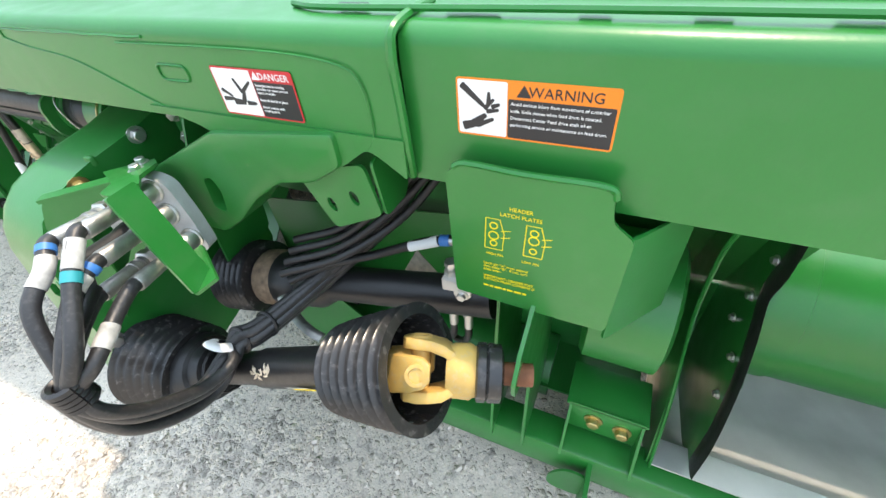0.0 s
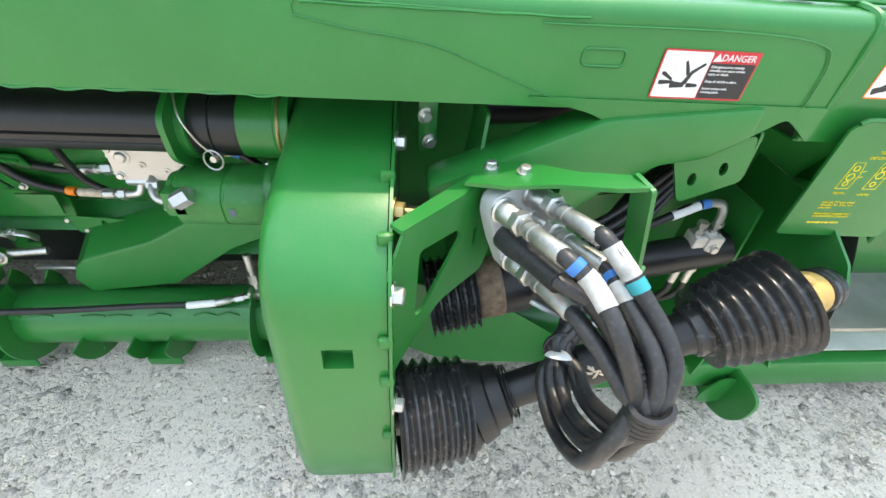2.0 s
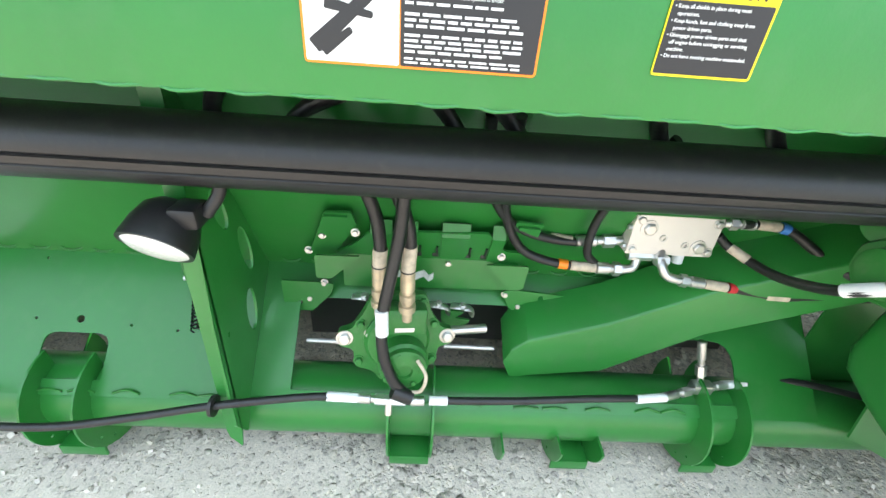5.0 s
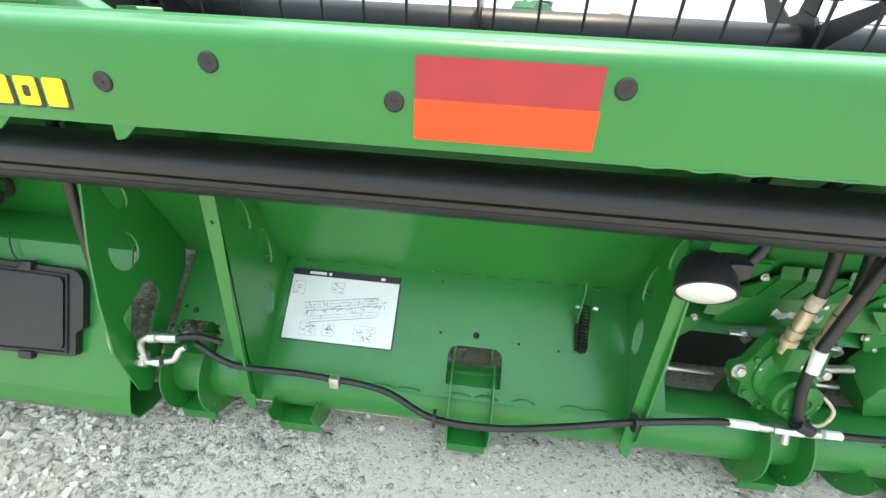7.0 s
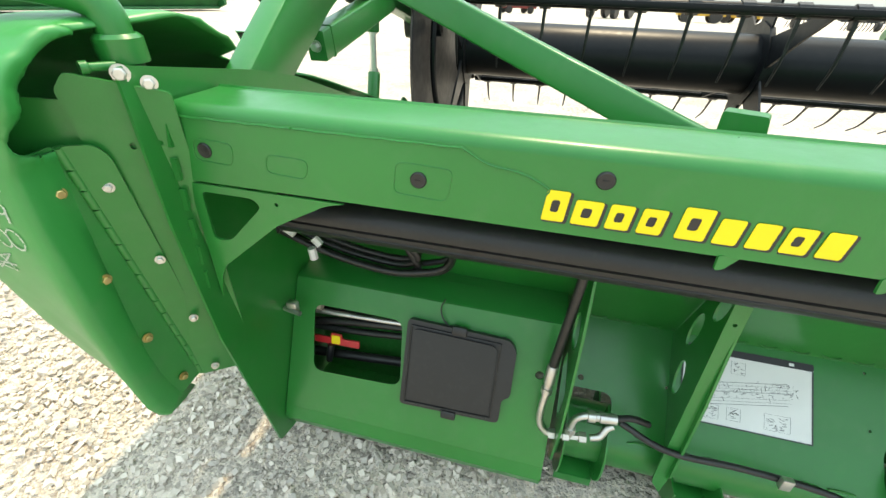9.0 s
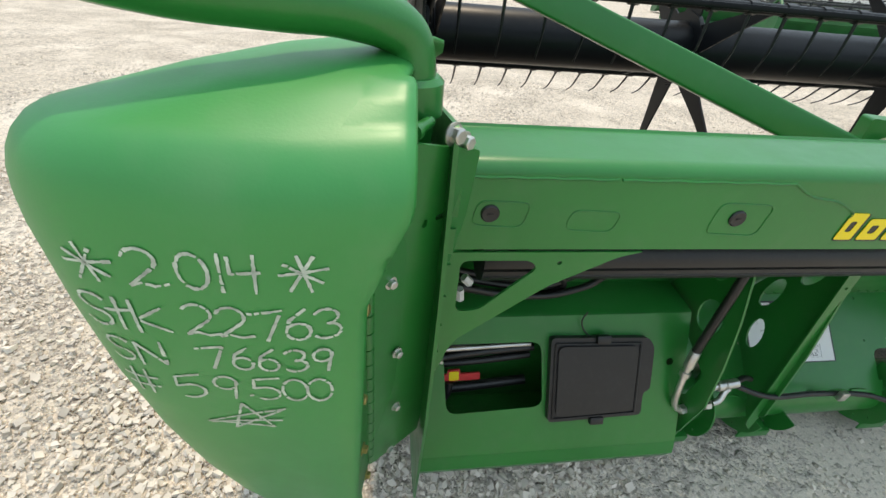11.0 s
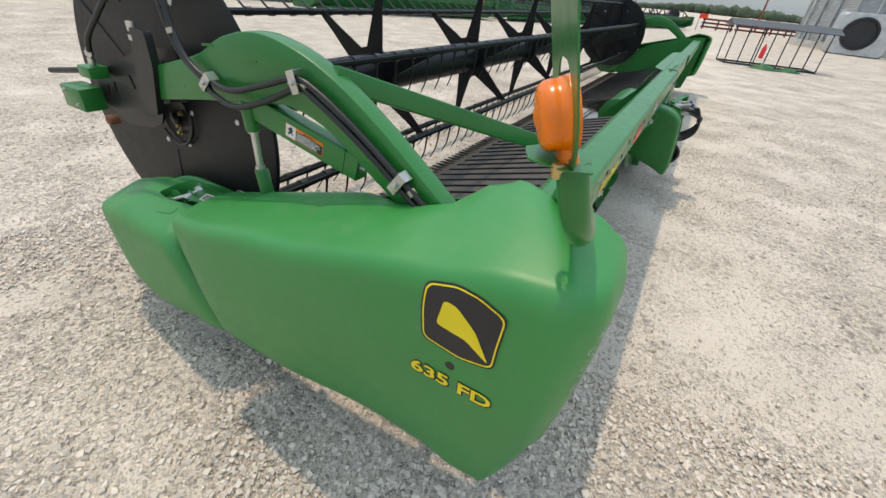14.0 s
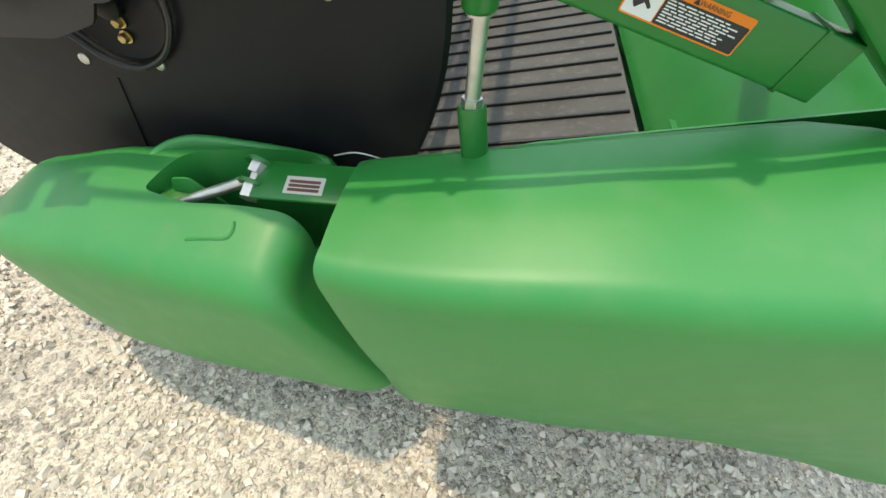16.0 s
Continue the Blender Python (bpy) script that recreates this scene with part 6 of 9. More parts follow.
plate(bm, rounded([(2.280, 0.800), (2.308, 0.792), (2.322, 0.840), (2.312, 0.868), (2.290, 0.862)], 0.010), 0.05, frame_of((0, 0.015, 0), (1, 0, 0), (0, 0, 1)))
cut(chan, bm)

# ---- gearcase
GC = [(0.20, 0.935), (0.146, 0.915), (0.05, 0.889), (-0.04, 0.874), (-0.083, 0.864), (-0.13, 0.846), (-0.165, 0.818), (-0.19, 0.785), (-0.205, 0.745), (-0.213, 0.692), (-0.223, 0.60),
      (-0.236, 0.46), (-0.241, 0.38), (-0.238, 0.30), (-0.226, 0.272), (-0.200, 0.260), (-0.15, 0.285), (-0.05, 0.326), (0.04, 0.354), (0.15, 0.392), (0.215, 0.425), (0.234, 0.47), (0.225, 0.60), (0.20, 0.80)]
cy, cz = 0.0, 0.60


def gc_ring(x, inset):
    out = []
    for y, z in GC:
        d = Vector((y - cy, z - cz))
        d = d * (1 - inset / max(d.length, 0.05))
        out.append((x, cy + d.x, cz + d.y))
    return out


bm = bm_()
loft(bm, [gc_ring(x, i) for x, i in ((1.868, 0.036), (1.8685, 0.027), (1.872, 0.016), (1.879, 0.008), (1.889, 0.002), (1.902, 0.0), (2.044, 0.0))])
case = part("gearcase_cover", bm, GREEN, header, "large rounded green gearcase cover", sharp=24)
bm = bm_()
box(bm, (1.948, -0.30, 0.645), (1.993, -0.19, 0.686))
cut(case, bm)
for p in ((0.10, 0.72, .018), (0.05, 0.50, .014), (-0.12, 0.44, .018), (-0.03, 0.79, .016), (-0.155, 0.70, .024), (0.14, 0.56, .012)):
    bm = bm_()
    lp = [(1.8675, p[0] + p[2] * math.cos(a), p[1] + p[2] * math.sin(a)) for a in [-1.2 + 0.2 * i for i in range(14)]]
    sweep(bm, lp, 0.0022, n=6, smooth=False)
    part("cast_mark", bm, GREEN, case)
bm = bm_()
rear_lip = [(y - 0.010 if y < -0.15 else y, z + (0.008 if z > 0.8 else 0.0)) for y, z in GC]
plate(bm, rear_lip, 0.005, frame_of((2.046, 0, 0), (0, 1, 0), (0, 0, 1)))
side = part("mount_plate", bm, GREEN, header)
for y, z, m_, r in ((-0.186, 0.772, STEEL, 0.0135), (-0.222, 0.544, STEEL, 0.0125), (-0.094, 0.849, YZINC, 0.0135), (0.045, 0.885, STEEL, 0.0125), (-0.205, 0.425, TAN, 0.014)):
    bm = bm_()
    bolt(bm, (2.051, y, z), (1, -0.15, 0), r, 0.012)
    if m_ is YZINC:
        rod(bm, [((2.06, y, z), 0.006), ((2.084, y - 0.004, z), 0.006)], 10)
    part("bolt", bm, m_, side)
for y, z in ((-0.045, 0.876), (-0.142, 0.838), (-0.212, 0.705), (-0.222, 0.62), (-0.236, 0.47)):
    bm = bm_()
    box(bm, (2.030, y - 0.010, z - 0.011), (2.054, y + 0.004, z + 0.011), 0.006)
    part("lug", bm, DKGREEN, side)
bm = bm_()
plate(bm, rounded([(0.02, 0.55), (0.16, 0.60), (0.17, 0.93), (0.06, 0.94), (0.02, 0.80)], 0.01), 0.006, frame_of((2.085, 0, 0), (0, 1, 0), (0.12, 0, 1)))
part("inner_gusset", bm, GREEN, header)
bm = bm_()
box(bm, (2.088, 0.108, 0.835), (2.122, 0.128, 0.945), 0.004, None)
part("inner_bracket", bm, GREEN, header)
for x, z in ((2.10, 0.905), (2.108, 0.858)):
    bm = bm_()
    bolt(bm, (x, 0.108, z), (0.3, -1, 0), 0.010, 0.009)
    part("bolt", bm, STEEL, header)

# ---- coupler arm, hoop and coupler block
AR = frame_of((2.05, -0.178, 0.530), (0.74, 0.67, 0.0), (0, 0, 1))
bm = bm_()
plate(bm, rounded([(-0.040, -0.085), (-0.018, -0.085), (0.002, 0.045), (0.056, 0.108), (0.104, 0.147), (0.158, 0.153), (0.205, 0.155), (0.222, 0.20), (0.215, 0.335), (0.17, 0.338), (0.025, 0.334), (-0.012, 0.255), (-0.030, 0.150)], 0.014), -0.006, AR,
      [rounded([(0.052, 0.285), (0.132, 0.283), (0.140, 0.265), (0.060, 0.152), (0.045, 0.150)], 0.010),
       rounded([(0.170, 0.225), (0.184, 0.225), (0.184, 0.265), (0.170, 0.265)], 0.006)])
arm = part("coupler_arm", bm, GREEN, header, "green plate arm with triangular cutout")
bm = bm_()
loft(bm, [[AR @ Vector(p) for p in ((0.020, 0.330, 0.0), (0.020, 0.330, -0.024), (0.020, 0.336, -0.024), (0.020, 0.337, 0.0))],
          [AR @ Vector(p) for p in ((0.205, 0.340, 0.0), (0.205, 0.340, -0.030), (0.205, 0.346, -0.030), (0.205, 0.347, 0.0))]])
part("arm_flange", bm, GREEN, arm)
slab(up(AR, -0.050), 0.065, 0.195, 0.095, 0.245, WHITE, arm, "label", 0, 0.001)
bm = bm_()
top = [Vector(p) for p in ((2.150, -0.085, 0.893), (2.195, -0.020, 0.890), (2.245, -0.045, 0.905), (2.30, -0.105, 0.925), (2.352, -0.135, 0.940), (2.356, -0.178, 0.948), (2.325, -0.172, 0.942), (2.265, -0.13, 0.920), (2.205, -0.105, 0.900))]
vs = [bm.verts.new(p) for p in top] + [bm.verts.new(p - Vector((0, 0, 0.006))) for p in top]
n = len(top)
bm.faces.new(vs[:n])
bm.faces.new(vs[n:][::-1])
for i in range(n):
    bm.faces.new((vs[i], vs[(i + 1) % n], vs[n + (i + 1) % n], vs[n + i]))
plate(bm, rounded([(0, 0), (0.044, 0), (0.044, 0.175), (0, 0.175)], 0.005), 0.006, frame_of((2.398, -0.180, 0.777), (-0.1, 0.9, 0), (-0.25, 0.02, 0.97)))
plate(bm, rounded([(0, 0), (0.10, 0), (0.10, 0.022), (0, 0.044)], 0.004), 0.006, frame_of((2.398, -0.178, 0.775), (-0.75, 0.65, 0.10), (0.2, 0.6, 0.3)))
part("hose_guard", bm, GREEN, header, "bent flat bar guard round the couplers")
for p in ((2.193, -0.042, 0.893), (2.235, -0.075, 0.905)):
    bm = bm_()
    bolt(bm, p, (0, 0, 1), 0.0085, 0.007)
    part("bolt", bm, STEEL, header)

# cast block with six ports: three rows in two leaning columns
CD = Vector((0.38, -0.91, 0.15)).normalized()
C0 = Vector((0.92, 0.39, 0.0))
C0 = (C0 - CD * C0.dot(CD)).normalized()
C1 = CD.cross(C0)
CS = C0 * math.cos(radians(15)) + C1 * math.sin(radians(15))
CU = CD.cross(CS)
CO = Vector((2.247, -0.092, 0.819))
bm = bm_()
mm = Matrix((CS, CU, CD)).transposed().to_4x4()
mm.translation = CO
plate(bm, rounded([(-0.046, -0.062), (-0.030, -0.078), (0.046, -0.078), (0.052, -0.02), (0.052, 0.050), (0.030, 0.074), (-0.040, 0.074), (-0.052, 0.050), (-0.052, 0.0)], 0.012), -0.030, mm, [oval(-0.040, 0.018, 0.009, 0.009, 10), oval(0.012, 0.016, 0.008, 0.008, 10)])
block = part("coupler_block", bm, mat("cast_aluminium", (0.60, 0.61, 0.62), 0.5, 0.35, var=0.12, scale=25, bump=0.2, dust=0.25), header, "dusty cast aluminium coupler block")
TEAL = mat("teal_band", (0.03, 0.30, 0.33), 0.5)
SCUFF = mat("dusty_zinc", (0.40, 0.40, 0.38), 0.42, 0.85, var=0.3, scale=40, bump=0.25, dust=0.14)
CLAD = mat("worn_hose_rubber", (0.017, 0.017, 0.018), 0.40, var=0.3, scale=22, bump=0.3, bscale=160, dust=0.16, dustcol=(0.30, 0.29, 0.28))
FD = Vector((0.335, -0.922, 0.19)).normalized()
# port on the block, length of its fittings, then the way of its hose to the tie
PORTS = {"A": ((0.024, 0.049), 0.138, [(2.336, -0.267, 0.866), (2.372, -0.322, 0.812)]), "B": ((-0.030, 0.050), 0.136, [(2.281, -0.266, 0.872), (2.302, -0.314, 0.842)]),
         "C": ((0.022, 0.006), 0.146, [(2.326, -0.270, 0.848), (2.352, -0.326, 0.806)]), "D": ((0.030, -0.048), 0.138, [(2.352, -0.262, 0.798), (2.378, -0.318, 0.782)]),
         "E": ((-0.034, 0.003), 0.120, [(2.308, -0.256, 0.822), (2.330, -0.312, 0.796)]), "F": ((-0.030, -0.046), 0.142, [(2.305, -0.288, 0.786), (2.326, -0.330, 0.766)])}
GRIMY = mat("grimy_paper_sleeve", (0.46, 0.45, 0.42), 0.6, var=0.3, scale=55, bump=0.3)
BANDS = {"A": ((0.10, 0.78, GRIMY, "printed white hose sleeve"), (0.80, 1.02, TEAL, "teal hose band")), "B": ((0.12, 0.42, BLUE, "blue hose band"), (0.62, 1.5, GRIMY, "dusty torn paper hose sleeve")),
         "C": ((0.05, 0.30, BLUE, "dark blue hose band"), (0.45, 0.95, GRIMY, "printed white hose sleeve")), "D": ((1.2, 1.7, GRIMY, "dusty paper hose sleeve"),)}
SLOT = {"A": (0.022, 0.30), "B": (-0.016, 0.62), "C": (0.008, 0.80), "D": (0.026, 0.10), "E": (-0.004, 0.45), "F": (-0.026, 1.0)}


def port_line(key):
    """Fittings of one port and its hose: out of the block, through the tie, round the loop and up to the beam."""
    (sx, sy), L, via = PORTS[key]
    p = mm @ Vector((sx, sy, 0))
    e = p + FD * L
    if key == "E":
        bm = bm_()
        turned(bm, p, e, [(0, 0.021), (0.03, 0.0205), (0.06, 0.0165), (L + 0.01, 0.0155)], 18)
        part("rubber_sleeve", bm, CLAD, block, "black taped rubber sleeve")
    else:
        bm = bm_()
        turned(bm, p, e, [(0, 0.0200), (0.004, 0.0200), (0.006, 0.0175), (0.026, 0.0175), (0.028, 0.0160), (0.036, 0.0160), (0.038, 0.0145)], 22)
        coup = part("coupler", bm, STEEL, block, "dusty zinc plated quick coupler")
        bm = bm_()
        turned(bm, p + FD * 0.036, e, [(0, 0.0165), (0.002, 0.0180), (0.016, 0.0180), (0.018, 0.0150)], 6)
        part("hex_nut", bm, STEEL, coup)
        bm = bm_()
        turned(bm, p + FD * 0.052, e, [(0, 0.0125), (0.010, 0.0125), (0.011, 0.0095), (0.016, 0.0095), (0.017, 0.0130), (0.026, 0.0130), (0.027, 0.0110), (0.034, 0.0115), (L - 0.052, 0.0130), (L - 0.050, 0.0118)], 16)
        part("ferrule", bm, SCUFF, coup, "dusty crimped steel hose end")
    ox, deep = SLOT[key]
    outer = ((-0.365, 0.694), (-0.347, 0.607), (-0.285, 0.542), (-0.222, 0.523), (-0.172, 0.551))
    inner = ((-0.352, 0.715), (-0.325, 0.668), (-0.285, 0.628), (-0.235, 0.592), (-0.178, 0.582))
    k = "ABCDEF".index(key)
    head = [e - FD * 0.01, e + FD * 0.012] + via + [(2.348 + ox * 0.48, -0.358 + 0.010 * (k % 2), 0.752)]
    line = head + [(2.342 + ox, lerp(a[0], b[0], deep), lerp(a[1], b[1], deep)) for b, a in zip(outer, inner)]
    a = k * 1.05
    c, d = 0.014 * math.cos(a), 0.014 * math.sin(a)
    line += [(2.345 + c, -0.140 + 0.3 * d, 0.582 + d), (2.380 + c, -0.100, 0.592 + d), (2.462 + 0.5 * c, 0.062 + c, 0.640 + d), (2.560, 0.140 + c, 0.735 + d), (2.650 + 0.8 * d, 0.150 + c, 0.860), (2.69 + d, 0.155 + c, 0.955)]
    hose(line, 0.0108 if key != "F" else 0.0116, CLAD, name="coupler_hose")
    way = spline(line[1:8], 20)
    for f0, f1, material, words in BANDS.get(key, ()):
        bm = bm_()
        sweep(bm, way[int(20 * f0):int(20 * f1) + 1], 0.0121, n=14, k=1, smooth=False)
        part("hose_sleeve" if material is GRIMY else "hose_band", bm, material, header, words)


for key in PORTS:
    port_line(key)
bm = bm_()
pts = spline([(2.300, -0.246, 0.826), (2.316, -0.278, 0.815), (2.332, -0.318, 0.793), (2.343, -0.350, 0.745)], 16)
sweep(bm, pts, lambda t: 0.0150 + 0.0015 * math.sin(t * 150), n=12, smooth=False)
part("corrugated_sleeve", bm, BLACK, header, "black corrugated hose sleeve")
bm = bm_()
for dz in (-0.018, -0.009, 0.0, 0.009, 0.018):
    sweep(bm, [Vector((2.350 + 0.0215 * math.cos(a), -0.354 + 0.018 * math.sin(a), 0.748 + dz + 0.004 * math.cos(a))) for a in [i * 0.35 for i in range(19)]], 0.0062, n=6, smooth=False)
part("hose_tie", bm, RUBBER, header, "black hose tie band")
for at, r in (((2.348, -0.138, 0.582), 0.026), ((2.384, -0.094, 0.596), 0.024)):
    bm = bm_()
    sweep(bm, [Vector(at) + Vector((r * math.cos(a), 0.3 * r * math.sin(a), r * math.sin(a))) for a in [i * 0.35 for i in range(19)]], 0.004, n=6, smooth=False)
    part("cable_tie", bm, BLACK, header)
bm = bm_()
sweep(bm, [(2.318, -0.165, 0.600), (2.325, -0.178, 0.612), (2.345, -0.176, 0.606), (2.352, -0.160, 0.590)], 0.010, n=8, flat=0.4)
part("cable_tie", bm, WHITE, header, "white tag tied to the hoses")

# ---- drive shafts with guards
def boot(p0, p1, r0, r1, ribs, name="shaft_guard", wall=True):
    p0, p1 = Vector(p0), Vector(p1)
    L = (p1 - p0).length
    prof = []
    n = ribs * 8
    for i in range(n + 1):
        t = i / n
        prof.append((t * L, lerp(r0, r1, t ** 0.8) + 0.012 * (0.5 + 0.5 * math.cos(2 * math.pi * t * ribs)) ** 1.5))
    if wall:
        prof += [(L, r1 - 0.006), (L * 0.3, lerp(r0, r1, 0.3) - 0.010)]
    bm = bm_()
    turned(bm, p0, p1, prof, 36)
    return part(name, bm, mat_boot, header, "scuffed black ribbed plastic shaft guard")


mat_boot = mat("scuffed_black_plastic", (0.011, 0.011, 0.012), 0.24, var=0.2, scale=9, bump=0.15, dust=0.2, dustcol=(0.35, 0.34, 0.33))
def ring_wire(at, d, r, w, parent, material):
    """Wire hoop round an axis."""
    d, u, v = axes_of(d)
    bm = bm_()
    sweep(bm, [Vector(at) + r * (math.cos(i * 0.4) * u + math.sin(i * 0.4) * v) for i in range(17)], w, n=6, smooth=False)
    return part("wire_clip", bm, material, parent)


# stub guard on the gearcase, rising shaft, flared guard and joint
S0, S1 = Vector((2.052, -0.192, 0.437)), Vector((2.182, -0.172, 0.437))
boot(S1, S0, 0.086, 0.096, 6)
A0, A1 = Vector((2.205, -0.166, 0.442)), Vector((2.735, -0.114, 0.674))
AX = (A1 - A0).normalized()
bm = bm_()
turned(bm, S1 - (S1 - S0).normalized() * 0.006, A0 + AX * 0.08, [(0, 0.088), (0.012, 0.084), (0.026, 0.074), (0.030, 0.079), (0.058, 0.070), (0.062, 0.062), (0.088, 0.058), (0.092, 0.046)], 30)
turned(bm, A0 + AX * 0.05, A1, [(0, 0.034), (0.16, 0.034), (0.165, 0.0385), (0.36, 0.0385), (0.365, 0.041), (0.40, 0.041)], 30)
pto = part("drive_shaft", bm, BLACK, header, "black plastic covered drive shaft")
for k in (0.068, 0.074, 0.420):
    ring_wire(A0 + AX * k, AX, 0.046 if k > 0.2 else 0.050, 0.0022, pto, BLACK)
slabm = frame_of(A0 + AX * 0.335 + Vector((0.0, -0.0372, -0.016)), AX, (0, -0.35, 0.9))
slab(slabm, 0, 0, 0.055, 0.011, PYELLOW, pto, "label", 0.001, 0.001, 0.003, "small yellow shaft label")
bars(up(slabm, 0.001), 0.004, 0.003, 0.05, 0.008, 1, PBLACK, pto, 0.001, 12)
bars(up(slabm, 0.0005), 0.0, 0.022, 0.06, 0.026, 1, WHITE, pto, 0.001, 11)
bm = bm_()
rgs = random.Random(21)
for k in range(26):
    q = A0 + AX * rgs.uniform(0.215, 0.265) + Vector((0, -0.030, 0.027)) + Vector((0, rgs.uniform(-0.006, 0.012), rgs.uniform(-0.012, 0.006)))
    w = axes_of(AX)
    c = q - A0
    q = A0 + AX * c.dot(AX) + (c - AX * c.dot(AX)).normalized() * 0.0392
    n_ = (q - A0 - AX * (q - A0).dot(AX)).normalized()
    t_ = (AX * rgs.uniform(-1, 1) + n_.cross(AX) * rgs.uniform(-1, 1)).normalized()
    rod(bm, [(q - t_ * 0.006, 0.0006), (q, 0.0022), (q + t_ * 0.007, 0.0006)], 5)
tagged(part("dried_mud", bm, TAN, pto, "pale smear of dried mud"), kind="stuff")
bm = bm_()
turned(bm, A0 + AX * 0.415, A1, [(0, 0.043), (0.004, 0.048), (0.022, 0.050), (0.030, 0.062)], 30)
part("guard_neck", bm, mat_boot, pto)
boot(A0 + AX * 0.440, A0 + AX * 0.590, 0.064, 0.086, 7)
# yellow joint on the stub of the centre drive
Y0, Y1 = Vector((2.742, -0.116, 0.680)), Vector((2.880, -0.069, 0.671))
YX = (Y1 - Y0).normalized()
d, u, v = axes_of(YX)
u, v = (u + v).normalized(), (v - u).normalized()
bm = bm_()
turned(bm, A0 + AX * 0.53, A1, [(0, 0.028), (0.045, 0.032), (0.055, 0.026)], 20)
for s_ in (-1, 1):
    loft(bm, [[Y0 + YX * a + u * (s_ * g + o) + v * w for o, w in rounded([(-0.009, -h), (0.009, -h), (0.009, h), (-0.009, h)], 0.006, 2)]
              for a, h, g in ((-0.026, 0.010, 0.037), (-0.020, 0.020, 0.038), (-0.004, 0.026, 0.038), (0.016, 0.027, 0.037), (0.036, 0.032, 0.032), (0.052, 0.030, 0.022))])
    loft(bm, [[Y0 + AX * a + v * (s_ * g + o) + u * w for o, w in rounded([(-0.008, -h), (0.008, -h), (0.008, h), (-0.008, h)], 0.006, 2)]
              for a, h, g in ((-0.062, 0.030, 0.022), (-0.040, 0.028, 0.034), (-0.012, 0.026, 0.036), (0.010, 0.022, 0.036), (0.022, 0.012, 0.035))])
rod(bm, [(Y0 - u * 0.034, 0.014), (Y0 + u * 0.034, 0.014)], 14)
rod(bm, [(Y0 - v * 0.034, 0.014), (Y0 + v * 0.034, 0.014)], 14)
turned(bm, Y0 + YX * 0.040, Y1, [(0, 0.034), (0.010, 0.040), (0.034, 0.041), (0.040, 0.037), (0.048, 0.036)], 24)
yoke = part("universal_joint", bm, YELLOW, header, "yellow cast universal joint yoke")
for s_ in (-1, 1):
    for ax_ in (u, v):
        bm = bm_()
        rod(bm, [(Y0 + ax_ * s_ * 0.044, 0.017), (Y0 + ax_ * s_ * 0.049, 0.016), (Y0 + ax_ * s_ * 0.049, 0.011), (Y0 + ax_ * s_ * 0.046, 0.010)], 18)
        part("bearing_cap", bm, YELLOW, yoke)
bm = bm_()
turned(bm, Y0 + YX * 0.082, Y1, [(0, 0.038), (0.003, 0.043), (0.014, 0.043), (0.016, 0.040), (0.019, 0.043), (0.036, 0.042), (0.040, 0.030)], 28)
part("lock_collar", bm, mat_boot, header, "black locking collar")
bm = bm_()
turned(bm, Y0 + YX * 0.115, Y1, [(0, 0.017), (0.05, 0.017)], 16)
part("splined_shaft", bm, RUST, header, "rusty splined shaft end")
# second shaft behind
B0, B1 = Vector((2.10, 0.055, 0.50)), Vector((2.80, 0.10, 0.625))
BX = (B1 - B0).normalized()
boot(B0 + BX * 0.125, B0 + BX * 0.02, 0.076, 0.080, 6)
bm = bm_()
turned(bm, B0 + BX * 0.12, B1, [(0, 0.062), (0.07, 0.066), (0.115, 0.066), (0.13, 0.058), (0.145, 0.062), (0.175, 0.060), (0.20, 0.046), (0.21, 0.040), (0.58, 0.040)], 26)
part("drive_shaft", bm, BLACK, header, "black plastic covered drive shaft")
bm = bm_()
turned(bm, B0 + BX * 0.128, B1, [(0, 0.064), (0.006, 0.0685), (0.050, 0.0685), (0.058, 0.064)], 26)
part("greasy_band", bm, GREASE, header, "dust caked joint")
bm = bm_()
sweep(bm, [(2.33, -0.005, 0.560), (2.38, -0.03, 0.548), (2.43, -0.05, 0.546), (2.47, -0.055, 0.540)], 0.011, n=8, flat=0.45)
part("torn_wrap", bm, SCUFF, header, "torn grey tape end")

# ---- centre frame
def yz(x, pts, thick=0.006, holes=(), r=0.006, name="frame_plate", tilt=0.0):
    bm = bm_()
    plate(bm, rounded(pts, r), thick, frame_of((x, 0, 0), (0, 1, 0), (tilt, 0, 1)), holes)
    return part(name, bm, GREEN, header)


bm = bm_()
box(bm, (2.50, 0.050, 0.102), (5.06, 0.13, 0.216), 0.008)
part("bottom_rail", bm, GREEN, header)
yz(2.80, [(0.03, 0.20), (0.26, 0.20), (0.26, 0.74), (0.08, 0.74), (0.05, 0.45)])
yz(2.876, [(-0.100, 0.685), (-0.070, 0.725), (0.03, 0.78), (0.24, 0.79), (0.24, 0.20), (0.03, 0.20), (0.03, 0.56), (-0.055, 0.625), (-0.095, 0.650)], holes=[oval(-0.070, 0.672, 0.040, 0.040)])
yz(3.142, [(0.235, 0.90), (0.235, 0.78), (0.268, 0.70), (0.256, 0.57), (0.205, 0.485), (0.150, 0.395), (0.085, 0.225), (0.12, 0.19), (0.30, 0.14), (0.60, 0.30), (0.45, 0.60), (0.30, 0.93)], 0.005, r=0.03)
bm = bm_()
sweep(bm, [(3.140, 0.236, 0.79), (3.140, 0.264, 0.70), (3.141, 0.252, 0.57), (3.143, 0.202, 0.485), (3.146, 0.147, 0.395), (3.150, 0.085, 0.225)], 0.008, n=8, flat=0.5)
part("edge_flange", bm, GREEN, header)
